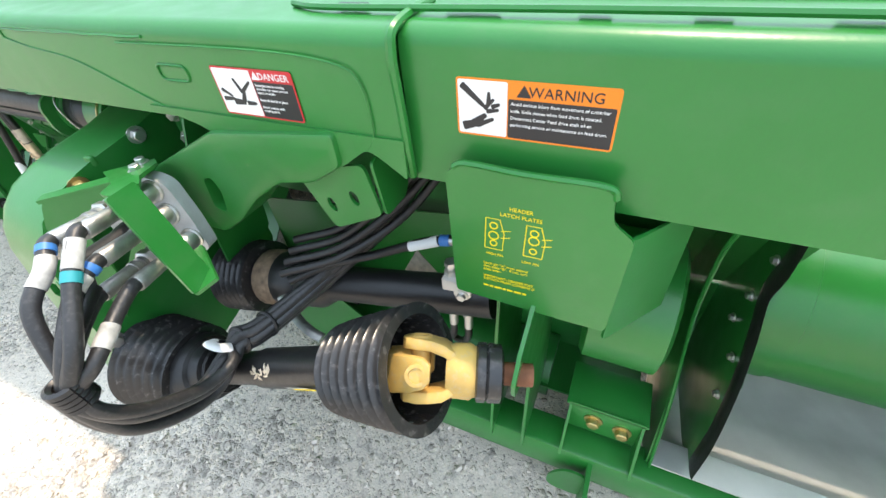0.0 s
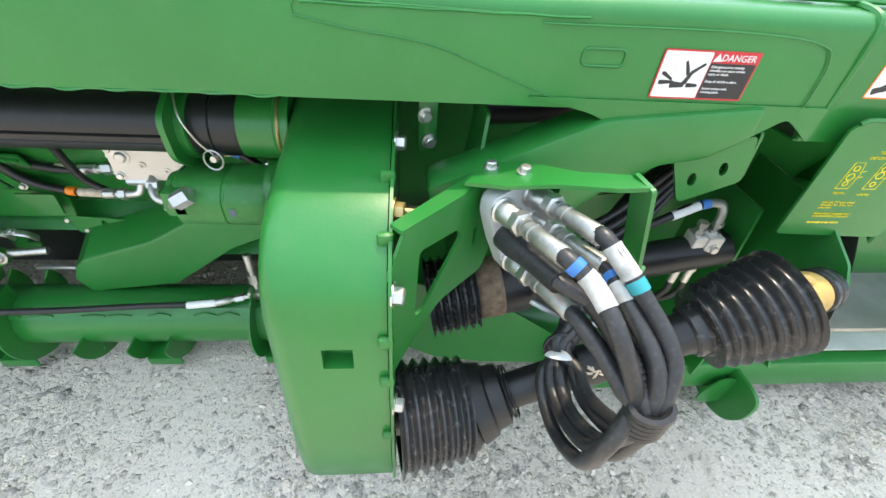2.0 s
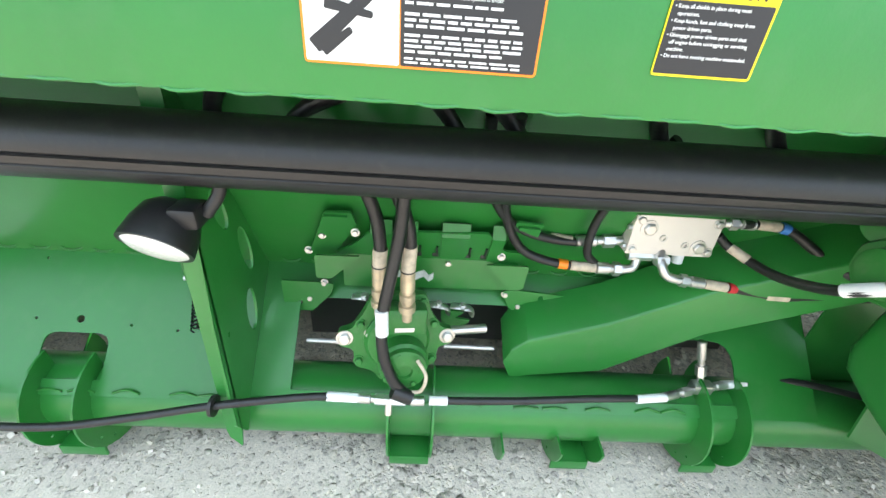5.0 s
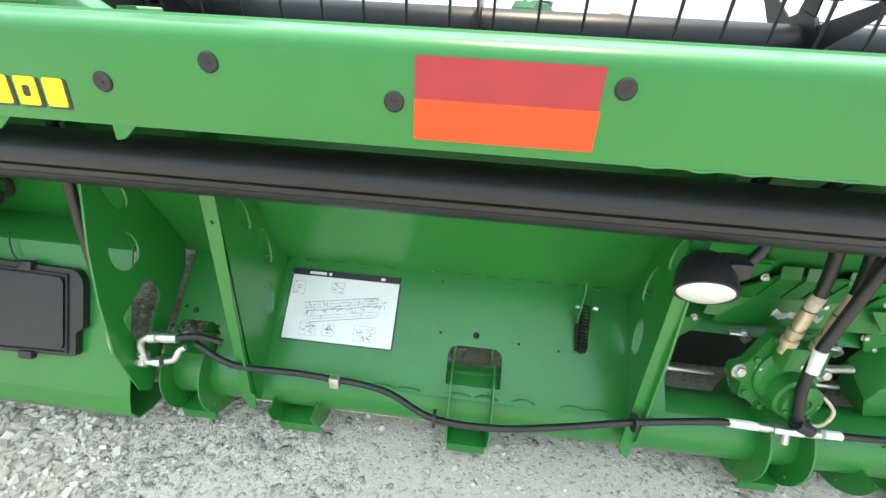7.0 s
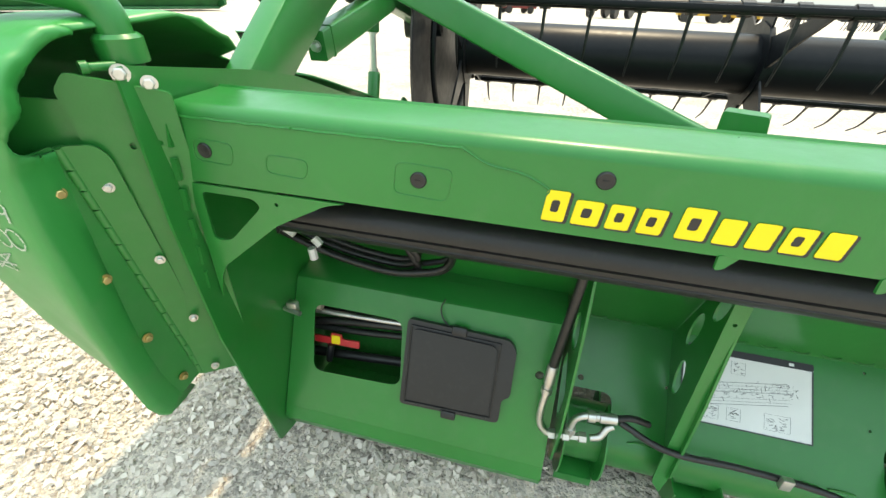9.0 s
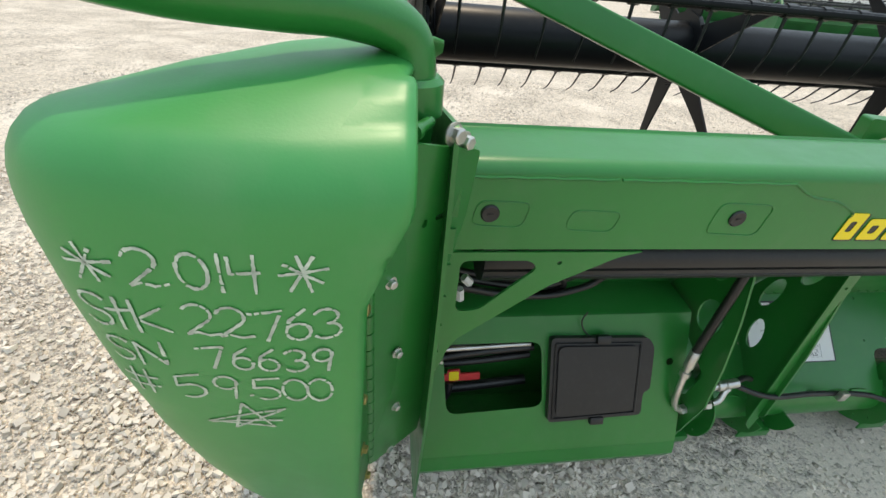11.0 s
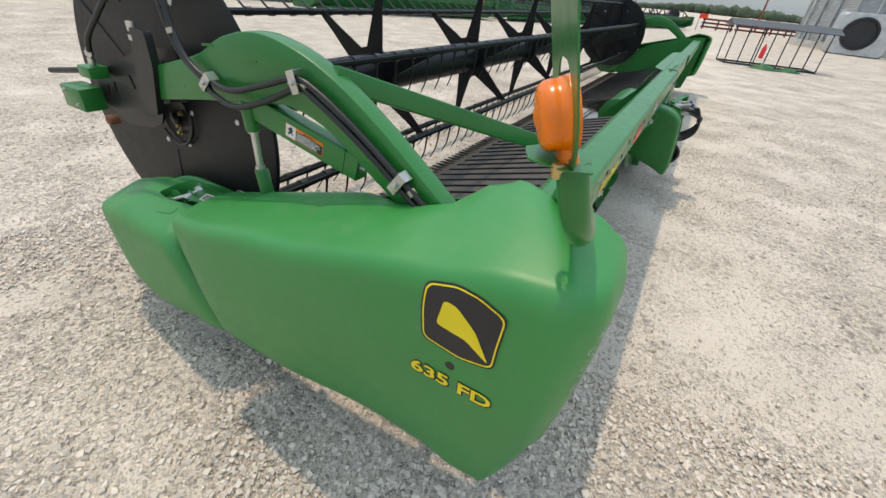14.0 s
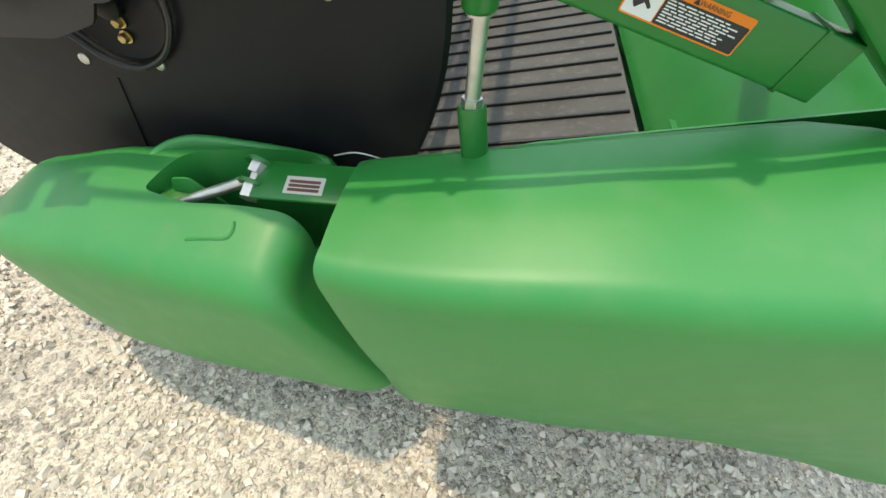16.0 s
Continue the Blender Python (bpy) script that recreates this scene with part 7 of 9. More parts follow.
yz(3.225, [(0.250, 0.79), (0.256, 0.65), (0.203, 0.577), (0.160, 0.495), (0.118, 0.377), (0.12, 0.20), (0.75, 0.05), (0.80, 0.28), (0.52, 0.65), (0.33, 0.85)], 0.005)
bm = bm_()
sweep(bm, [(3.222, 0.240, 0.790), (3.224, 0.238, 0.72), (3.225, 0.248, 0.645), (3.225, 0.198, 0.577), (3.225, 0.152, 0.495), (3.224, 0.110, 0.377), (3.218, 0.085, 0.275)], 0.026, n=8, flat=0.16)
part("rubber_seal", bm, RUBBER, header, "frayed black rubber seal strip")
for y, z in ((0.275, 0.70), (0.285, 0.60), (0.30, 0.52), (0.215, 0.50), (0.180, 0.42)):
    bm = bm_()
    bolt(bm, (3.223, y, z), (-1, -0.2, 0), 0.007, 0.006)
    part("bolt", bm, STEEL, header)
bm = bm_()
plate(bm, [(1.93, 0.27), (2.30, 0.14), (2.82, 0.13), (2.98, 0.17), (2.98, 0.64), (1.93, 0.50)], 0.005, frame_of((0, 0.36, 0), (1, 0, 0), (0, 0, 1)))
part("closing_sheet", bm, GREEN, header)
bm = bm_()
plate(bm, [(1.93, 0.27), (2.16, 0.150), (2.30, 0.127), (2.52, 0.118), (2.52, 0.225), (2.32, 0.36), (1.93, 0.48)], 0.005, frame_of((0, 0.125, 0), (1, 0, 0), (0, 0.12, 1)), [oval(2.06, 0.26, 0.016, 0.010)])
part("skirt_plate", bm, GREEN, header)
bm = bm_()
box(bm, (2.80, 0.20, 0.20), (3.12, 0.42, 0.206))
part("floor_plate", bm, GREEN, header)
bm = bm_()
plate(bm, [(2.78, 0.1), (3.30, 0.1), (3.30, 0.45), (2.78, 0.45)], 0.005, frame_of((0, 0.47, 0), (1, 0, 0), (0, 0, 1)))
part("closing_sheet", bm, GREEN, header)
# foot with two bolts and round skid
bm = bm_()
box(bm, (2.965, 0.108, 0.235), (3.12, 0.114, 0.335), 0.002)
box(bm, (2.955, 0.108, 0.325), (3.125, 0.22, 0.332), 0.002)
plate(bm, [(0.04, 0.215), (0.11, 0.215), (0.11, 0.33)], 0.006, frame_of((2.962, 0, 0), (0, 1, 0), (0, 0, 1)))
plate(bm, [(0.04, 0.215), (0.11, 0.215), (0.11, 0.33)], 0.006, frame_of((3.112, 0, 0), (0, 1, 0), (0, 0, 1)))
foot = part("foot_bracket", bm, GREEN, header)
for x, z in ((3.018, 0.291), (3.08, 0.284)):
    bm = bm_()
    bolt(bm, (x, 0.108, z), (0, -1, 0), 0.014, 0.012)
    part("bolt", bm, YZINC, foot)
bm = bm_()
plate(bm, rounded([(-0.10, 0.20), (0.16, 0.20), (0.17, 0.08), (0.10, 0.012), (0.02, 0.0), (-0.06, 0.03), (-0.10, 0.10)], 0.04), 0.010, frame_of((3.03, 0.04, 0), (0, 1, 0), (0, 0, 1)))
plate(bm, rounded([(-0.085, 0.0), (0.0, 0.0), (0.0, 0.12), (-0.05, 0.12), (-0.085, 0.06)], 0.03), 0.006, frame_of((3.035, 0.03, 0.06), (1, 0, 0), (0, 0, 1)))
part("skid_shoe", bm, GREEN, header)
# round hub cover and corrugated boot behind the latch plate
bm = bm_()
rod(bm, [((2.95, 0.25, 0.56), 0.125), ((2.96, 0.25, 0.56), 0.14), ((3.09, 0.25, 0.56), 0.14), ((3.10, 0.25, 0.56), 0.12)], 40)
part("hub_cover", bm, GREEN, header)
boot((2.885, 0.22, 0.60), (2.955, 0.22, 0.60), 0.05, 0.058, 5, wall=False)
# feed drum and pan
bm = bm_()
rod(bm, [((3.26, 0.54, 0.415), 0.212), ((3.265, 0.54, 0.415), 0.222), ((3.355, 0.54, 0.415), 0.222), ((3.358, 0.54, 0.415), 0.216), ((4.30, 0.54, 0.415), 0.216)], 56)
drum = part("feed_drum", bm, GREEN, header, "large green feed drum")
bm = bm_()
rod(bm, [((3.345, 0.42, 0.26), 0.008), ((3.345, 0.375, 0.205), 0.008)], 12)
part("drum_finger", bm, GREEN, drum)
bm = bm_()
sheet(bm, [(0.082, 0.236), (0.150, 0.226), (0.155, 0.205), (0.24, 0.135), (0.36, 0.105), (0.50, 0.10), (0.65, 0.11), (0.85, 0.16), (1.2, 0.20)], 0.004, 3.152, 4.42)
part("feed_pan", bm, mat("pan_steel", (0.60, 0.59, 0.56), 0.40, 0.55, 0.2, 5, 0.1, 60), header, "worn bright steel feed pan")
yz(4.42, [(0.10, 0.93), (0.15, 0.60), (0.06, 0.20), (0.9, 0.10), (0.8, 0.25), (0.45, 0.45), (0.225, 0.92)])
bm = bm_()
box(bm, (2.96, 1.02, 0.165), (4.56, 1.53, 0.188), 0.004)
centre_belt = part("centre_belt", bm, BELT, header, "dusty black centre feed belt")
for k in range(4):
    bm = bm_()
    box(bm, (2.98, 1.08 + 0.11 * k, 0.188), (4.54, 1.095 + 0.11 * k, 0.200), 0.003)
    part("cleat", bm, RUBBER, centre_belt)

# small valve with taped hoses
bm = bm_()
box(bm, (2.690, 0.072, 0.598), (2.722, 0.112, 0.668), 0.004)
box(bm, (2.716, 0.066, 0.594), (2.752, 0.110, 0.672), 0.004)
valve = part("valve", bm, ALU, header, "small aluminium valve with plugs and hose ends")
bm = bm_()
bolt(bm, (2.734, 0.066, 0.645), (0, -1, 0), 0.009, 0.006)
part("plug", bm, STEEL, valve)
slab(frame_of((2.7165, 0.0655, 0.612), (1, 0, 0), (0, 0, 1)), 0.004, 0.0, 0.018, 0.014, WHITE, valve, "label", 0.0006, 0.0006, 0.002, "small white label")
for x in (2.703, 2.736):
    bm = bm_()
    turned(bm, (x, 0.090, 0.600), (x - 0.002, 0.088, 0.50), [(0, 0.014), (0.012, 0.014), (0.014, 0.0085), (0.024, 0.0085), (0.026, 0.012), (0.038, 0.012), (0.040, 0.009), (0.075, 0.0095)], 12)
    turned(bm, (x, 0.092, 0.668), (x, 0.094, 0.74), [(0, 0.013), (0.010, 0.013), (0.012, 0.008), (0.018, 0.008), (0.020, 0.012), (0.030, 0.012)], 6)
    part("hose_end", bm, STEEL, valve)
bm = bm_()
sweep(bm, [(2.736, 0.094, 0.694), (2.736, 0.098, 0.718), (2.730, 0.104, 0.735), (2.712, 0.106, 0.738), (2.690, 0.104, 0.735)], 0.0095, 12)
part("elbow", bm, STEEL, valve)
hose([(2.700, 0.105, 0.737), (2.66, 0.10, 0.728), (2.61, 0.09, 0.708), (2.55, 0.08, 0.68), (2.46, 0.04, 0.66), (2.40, -0.02, 0.65)], 0.009)
sleeve((2.700, 0.105, 0.737), (2.682, 0.103, 0.734), 0.0108, BLUE, "blue hose band")
sleeve((2.678, 0.102, 0.733), (2.622, 0.092, 0.712), 0.0105, WHITE, "white printed hose sleeve")
for x in (2.703, 2.736):
    hose([(x - 0.002, 0.088, 0.53), (x - 0.004, 0.087, 0.49), (x - 0.03, 0.10, 0.45), (x - 0.12, 0.14, 0.43), (x - 0.3, 0.2, 0.42)], 0.008)
for k in range(4):
    hose([(2.40, -0.03 + 0.02 * k, 0.68 + 0.012 * k), (2.50, 0.03 + 0.015 * k, 0.70 + 0.015 * k), (2.60, 0.10, 0.76 + 0.03 * k), (2.68, 0.15, 0.86 + 0.02 * k), (2.72 + 0.015 * k, 0.17, 0.96)], 0.008)
bm = bm_()
plate(bm, rounded([(0, 0), (0.10, -0.006), (0.03, 0.055)], 0.004), 0.002, frame_of((2.56, 0.150, 0.575), (1, 0, 0.05), (0, 0.35, 1)))
part("hanging_label", bm, TAN, header, "dusty white triangular tag")
bm = bm_()
turned(bm, (2.20, 0.20, 0.90), (2.72, 0.20, 0.93), [(0, 0.045), (0.55, 0.045)], 24)
part("driveline_shield", bm, BLACK, header, "black plastic tube over the driveline")


# ---- end of the header: lamp arm, hinge plates, reel arm, decals of the shield
def surface_of(*obs):
    """Search tree of the finished surfaces of some objects."""
    verts, faces = [], []
    dg = bpy.context.evaluated_depsgraph_get()
    for ob in obs:
        me = bpy.data.meshes.new_from_object(ob.evaluated_get(dg))
        k = len(verts)
        verts += [v.co.copy() for v in me.vertices]
        faces += [[k + i for i in f.vertices] for f in me.polygons]
        bpy.data.meshes.remove(me)
    return BVHTree.FromPolygons(verts, faces)


def lay(me, tree, axis, sign, lift):
    """Drops a flat mesh along one axis on a surface and keeps its height over it."""
    d = Vector((0, 0, 0))
    d[axis] = sign
    for v in me.vertices:
        h = lift + abs(v.co[axis])
        p = v.co.copy()
        p[axis] = -sign * 0.6 + (-1.75 if axis == 0 else 0.0)
        hit = tree.ray_cast(p, d, 3.0)[0]
        if hit is not None:
            v.co = hit - d * h
        else:
            v.co[axis] = 0.05 if axis else -1.88
    me.update()


# (y, z) of the wavy opening in the inner return of the shield
NOTCH = rounded([(0.02, 1.046), (-0.150, 1.048), (-0.183, 1.062), (-0.186, 1.092), (-0.165, 1.115), (-0.160, 1.142), (-0.128, 1.182), (-0.09, 1.205), (0.02, 1.222)], 0.016, 6)


def inside(p, loop):
    k = False
    for (ax, ay), (bx, by) in zip(loop, loop[1:] + loop[:1]):
        if (ay > p[1]) != (by > p[1]) and p[0] < (bx - ax) * (p[1] - ay) / (by - ay) + ax:
            k = not k
    return k


def open_up(ob):
    """Takes the wavy opening out of the inner return of the shield."""
    bm = bm_()
    bm.from_mesh(ob.data)
    for _ in range(3):
        es = [e for e in bm.edges if e.calc_length() > 0.008 and all(v.co.x > -1.66 and v.co.y < 0.02 for v in e.verts) and min(v.co.z for v in e.verts) > 0.93]
        bmesh.ops.subdivide_edges(bm, edges=es, cuts=1, use_grid_fill=True)
    bad = [f for f in bm.faces if f.calc_center_median().x > -1.645 and inside((f.calc_center_median().y, f.calc_center_median().z), NOTCH)]
    rim = {v for v in bm.verts if v.is_boundary}
    bmesh.ops.delete(bm, geom=bad, context="FACES")
    legs = [(Vector(a), Vector(b)) for a, b in zip(NOTCH, NOTCH[1:])]
    for v in bm.verts:
        if v.is_boundary and v not in rim and v.co.x > -1.67:
            p = Vector((v.co.y, v.co.z))
            near = []
            for a, b in legs:
                t = min(1.0, max(0.0, (p - a).dot(b - a) / max((b - a).length_squared, 1e-9)))
                near.append(a.lerp(b, t))
            q = min(near, key=lambda c: (c - p).length)
            if (q - p).length < 0.02:
                v.co.y, v.co.z = q
    for f in bm.faces:
        f.smooth = True
    bm.to_mesh(ob.data)
    bm.free()


open_up(end_shield)
SHELL = surface_of(end_shield)

# handwriting in chalk: strokes of each sign in a field one high
SIGNS = {}


def sign(c, *strokes):
    SIGNS[c] = strokes


def arc(x, y, rx, ry, a0, a1, n=9):
    return [(x + rx * math.cos(radians(lerp(a0, a1, i / n))), y + ry * math.sin(radians(lerp(a0, a1, i / n)))) for i in range(n + 1)]


sign("*", [(-.32, -.42), (.22, .45)], [(-.1, .5), (.12, -.5)], [(-.5, .02), (.5, .1)], [(-.38, .3), (.36, -.28)])
sign("2", arc(0, .22, .3, .28, 160, -40) + [(-.32, -.42), (-.1, -.36), (.14, -.46), (.42, -.4)])
sign("0", arc(0, 0, .3, .46, 100, 470, 14))
sign("1", [(0.04, .5), (-.02, -.5)])
sign("4", [(-.28, .45), (-.3, .02), (.3, .06)], [(.22, .5), (.14, -.5)])
sign("S", arc(0.02, .25, .3, .22, 20, 250) + arc(0, -.24, .32, .24, 80, -160))
sign("t", [(0, .5), (-.04, -.45)], [(-.3, .12), (.32, .16)])
sign("k", [(-.28, .5), (-.3, -.48)], [(.3, .28), (-.26, -.06), (.36, -.46)])
sign("7", [(-.36, .38), (.36, .46), (-.06, -.5)])
sign("6", [(.2, .5), (-.16, .2)] + arc(0, -.2, .27, .28, 150, 500, 12))
sign("3", arc(-.02, .24, .28, .24, 150, -80) + arc(-.02, -.22, .32, .26, 85, -150))
sign("9", arc(0, .2, .26, .26, 20, 380, 12) + [(.22, .1), (.1, -.5)])
sign("N", [(-.34, -.5), (-.3, .46), (.3, -.44), (.36, .5)])
sign("#", [(-.12, .5), (-.2, -.5)], [(.2, .48), (.12, -.5)], [(-.42, .16), (.42, .2)], [(-.42, -.18), (.4, -.14)])
sign("5", [(.36, .48), (-.24, .42), (-.28, .06)] + arc(-.02, -.18, .32, .28, 110, -130))
sign(".", [(-.4, 0), (.4, 0.1)])
sign("@", [(-.7, -.1), (.72, .32), (-.28, -.38), (0, .5), (.42, -.36), (-.7, -.1)], [(-.66, -.14), (.6, -.1)])


def chalk(c, x, z, h):
    """One sign in chalk: a crumbly flat stroke, broken here and there."""
    rg = random.Random(x * 991 + z * 37)
    bm = bm_()
    for st in SIGNS[c]:
        pts = []
        for (a, b) in zip(st, st[1:]):
            n = max(2, int(h * math.dist(a, b) / 0.003))
            pts += [(lerp(a[0], b[0], i / n), lerp(a[1], b[1], i / n)) for i in range(n)]
        pts.append(st[-1])
        for i, (a, b) in enumerate(zip(pts, pts[1:])):
            if rg.random() < 0.08:
                continue
            p, q = Vector((x + a[0] * h, z + a[1] * h)), Vector((x + b[0] * h, z + b[1] * h))
            if (q - p).length < 1e-6:
                continue
            t = (q - p).normalized()
            nn = Vector((-t.y, t.x))
            w0, w1 = [0.0016 * rg.uniform(0.5, 1.25) for _ in range(2)]
            e = t * 0.0006
            vs = [bm.verts.new((v.x, 0.0, v.y)) for v in (p - nn * w0 - e, q - nn * w1 + e, q + nn * w0 + e, p + nn * w1 - e)]
            bm.faces.new(vs)
    ob = tagged(part("chalk_sign", bm, CHALK, end_shield, "white chalk handwriting"), kind="stuff")
    lay(ob.data, SHELL, 1, 1, 0.0012)


for line, xs, z0, z1, h in (("*2014*", (-1.853, -1.812, -1.774, -1.753, -1.733, -1.687), 1.093, 1.083, 0.040),
                            ("Stk22763", (-1.869, -1.846, -1.823, -1.783, -1.755, -1.725, -1.699, -1.673), 1.040, 1.022, 0.040),
                            ("SN76639", (-1.867, -1.838, -1.784, -1.757, -1.733, -1.707, -1.681), 0.988, 0.971, 0.035),
                            ("#59.500", (-1.864, -1.817, -1.782, -1.762, -1.743, -1.714, -1.689), 0.937, 0.920, 0.043),
                            ("@", (-1.775,), 0.866, 0.866, 0.062)):
    for c, x in zip(line, xs):
        t = (x + 1.87) / 0.2
        chalk(c, x, lerp(z0, z1, t) - (0.014 if c == "." else 0), h * (0.2 if c == "." else 1.0))


def on_side(outline, material, name, lift, label="", holes=(), parent=None):
    """Film stuck on the outer face of the shield, drawn in (y, z)."""
    bm = bm_()
    loops, edges = [outline, *holes], []
    for lp in loops:
        vs = [bm.verts.new((0, p[0], p[1])) for p in lp]
        edges += [bm.edges.new((vs[i], vs[(i + 1) % len(vs)])) for i in range(len(vs))]
    bmesh.ops.triangle_fill(bm, use_beauty=True, edges=edges)
    for _ in range(3):
        bmesh.ops.subdivide_edges(bm, edges=[e for e in bm.edges if e.calc_length() > 0.016], cuts=1)
        bmesh.ops.triangulate(bm, faces=bm.faces)
    ob = part(name, bm, material, parent or end_shield, label)
    lay(ob.data, SHELL, 0, 1, lift)
    return ob


def grown(pts, k):
    c = [sum(p[i] for p in pts) / len(pts) for i in (0, 1)]
    return [(c[0] + (p[0] - c[0]) * k, c[1] + (p[1] - c[1]) * k) for p in pts]


badge = rounded([(0.182, 1.098), (0.10, 1.124), (0.04, 1.122), (-0.026, 1.098), (-0.018, 1.0), (-0.016, 0.938), (0.07, 0.920), (0.176, 0.936), (0.184, 1.02)], 0.02, 4)
badge_base = on_side(badge, PBLACK, "badge", 0.0020, "black shield-shaped badge with a yellow rim")
on_side(grown(badge, 0.955), PYELLOW, "badge_rim", 0.0030, "yellow rim line", [grown(badge, 0.915)], badge_base)
on_side(rounded([(0.125, 1.075), (0.092, 1.072), (0.040, 1.026), (-0.002, 0.950), (0.060, 0.990), (0.140, 1.000)], 0.012, 3), PYELLOW, "badge_figure", 0.0032, "plain yellow slanting shape", (), badge_base)

def side_letters(text, y, z, size, material, lift, spacing, name, dy=0.0, dz=0.0):
    m = frame_of((0, y + dy, z + dz), (0, -1, 0), (0, 0, 1))
    ob = letters(text, size, m @ Matrix.Diagonal((1.42, 1.0, 1.0, 1.0)), material, end_shield, name, "LEFT", spacing, 0.0004, 0.0, 1.0, 0.0014)
    tagged(ob, kind="stuff")
    lay(ob.data, SHELL, 0, 1, lift)
    return ob


for dy, dz in ((0.003, 0.0), (-0.003, 0.0), (0, 0.003), (0, -0.003), (-0.004, -0.004)):
    side_letters("635 FD", 0.206, 0.800, 0.056, PBLACK, 0.0011, 0.98, "number_shadow", dy, dz)
side_letters("635 FD", 0.206, 0.800, 0.056, PYELLOW, 0.0022, 0.98, "model_number")
# no hole is cut here: a black disc paints its dark inside
on_side(oval(0.092, 0.882, 0.026, 0.026, 18), PBLACK, "hole", 0.0012, "black disc painted in place of a hole in the shield")

# upright lamp arm
bm = bm_()
sweep(bm, [(-1.588, 0.005, 1.13), (-1.588, 0.003, 1.20), (-1.60, -0.002, 1.247), (-1.655, -0.035, 1.268), (-1.72, -0.066, 1.275), (-1.80, -0.088, 1.283), (-1.870, -0.098, 1.300),
           (-1.918, -0.092, 1.345), (-1.936, -0.078, 1.40), (-1.936, -0.066, 1.446)], 0.026, 20, 8)
arm_tube = part("lamp_arm", bm, GREEN, header, "bent green painted tube that carries the warning lamp")
bm = bm_()
turned(bm, (-1.588, 0.005, 1.165), (-1.588, 0.003, 1.21), [(0, 0.028), (0, 0.036), (0.036, 0.036), (0.042, 0.030)], 24)
part("collar", bm, GREEN, arm_tube, "rounded green collar")
bm = bm_()
turned(bm, (-1.57, -0.03, 1.164), (-1.592, -0.073, 1.164), [(0, 0.007), (0.034, 0.007), (0.036, 0.010), (0.046, 0.010)], 12)
part("pin", bm, GREEN, arm_tube, "green painted pin")

# sign plate round the lamp
SU, SV = Vector((0.905, 0.425, 0)), Vector((-0.11, 0.235, 1.0))
SG = frame_of((-1.936, -0.054, 1.448), SU, SV)
SN = SG.col[2].to_3d()
bm = bm_()
plate(bm, rounded([(-0.06, 0.002), (0.07, 0.002), (0.13, 0.03), (0.13, 0.37), (-0.10, 0.37), (-0.10, 0.075), (-0.085, 0.03)], 0.015, 4), 0.003, up(SG, -0.0015),
      [rounded([(-0.052, 0.010), (0.052, 0.010), (0.066, 0.05), (0.072, 0.09), (0.045, 0.145), (-0.045, 0.145), (-0.072, 0.09), (-0.066, 0.05)], 0.035, 4)])
signplate = part("sign_plate", bm, GREEN, header, "green sheet plate with a hole round the lamp")
slab(SG, -0.094, 0.152, 0.124, 0.350, REFRED, signplate, "reflector", 0.0018, 0.0006, 0.002, "red-orange reflective film")
slab(up(SG, -0.0022), -0.094, 0.285, 0.124, 0.345, PYELLOW, signplate, "reflector", -0.0004, 0.0006, 0.002, "yellow reflective film")
shelf_m = frame_of((-1.936, -0.054, 1.448), SU, (-0.425, 0.905, 0))
bm = bm_()
plate(bm, rounded([(-0.062, -0.030), (0.062, -0.030), (0.062, 0.012), (0.03, 0.062), (-0.03, 0.062), (-0.062, 0.012)], 0.008, 3), 0.003, shelf_m)
part("shelf", bm, GREEN, signplate)
for a in (-0.046, 0.046):
    bm = bm_()
    turned(bm, shelf_m @ Vector((a, 0.02, -0.016)), shelf_m @ Vector((a, 0.02, 0.012)), [(0, 0.007), (0.012, 0.007), (0.012, 0.010), (0.02, 0.010), (0.022, 0.0075)], 10)
    part("nut", bm, YZINC, signplate, "yellow-zinc nut")

# amber lamp: two shells on a neck, open behind, with a bulb
lamp_at = SG @ Vector((0, 0.068, 0))
bm = bm_()
rings = []
for d, r in ((0.014, 0.0535), (0.014, 0.0555), (0.002, 0.0560), (-0.008, 0.0540), (-0.012, 0.0522), (-0.016, 0.0535), (-0.030, 0.0520), (-0.038, 0.046), (-0.042, 0.034), (-0.043, 0.016), (-0.046, 0.012), (-0.0465, 0.003),
             (-0.043, 0.003), (-0.039, 0.033), (-0.033, 0.045), (-0.020, 0.049), (-0.008, 0.050), (0.010, 0.0515)):
    rings.append([lamp_at + SN * d + r * 0.97 * (math.cos(a) * SG.col[0].to_3d() + math.sin(a) * SG.col[1].to_3d()) for a in [2 * math.pi * i / 40 for i in range(40)]])
loft(bm, rings + [rings[0]], True, False)
bmesh.ops.remove_doubles(bm, verts=bm.verts, dist=1e-5)
lens = part("amber_lens", bm, AMBER, header, "round amber plastic warning lamp lens", 60)
bm = bm_()
rings = []
for b, w, d in ((-0.004, 0.036, 0.018), (0.006, 0.034, 0.017), (0.02, 0.028, 0.014), (0.036, 0.030, 0.012)):
    rings.append([SG @ Vector((w * math.copysign(abs(math.cos(a)) ** .7, math.cos(a)), b, d * math.copysign(abs(math.sin(a)) ** .7, math.sin(a)))) for a in [2 * math.pi * i / 20 for i in range(20)]])
loft(bm, rings)
part("lens_neck", bm, AMBER, lens)
bm = bm_()
turned(bm, SG @ Vector((0, 0.012, 0.004)), SG @ Vector((0, 0.10, 0.004)), [(0, 0.007), (0.030, 0.007), (0.034, 0.009), (0.045, 0.0125), (0.058, 0.0125), (0.066, 0.008), (0.069, 0.003)], 16)
part("bulb", bm, mat("peach_glass", (0.75, 0.46, 0.25), 0.3), lens, "peach coloured glass bulb")
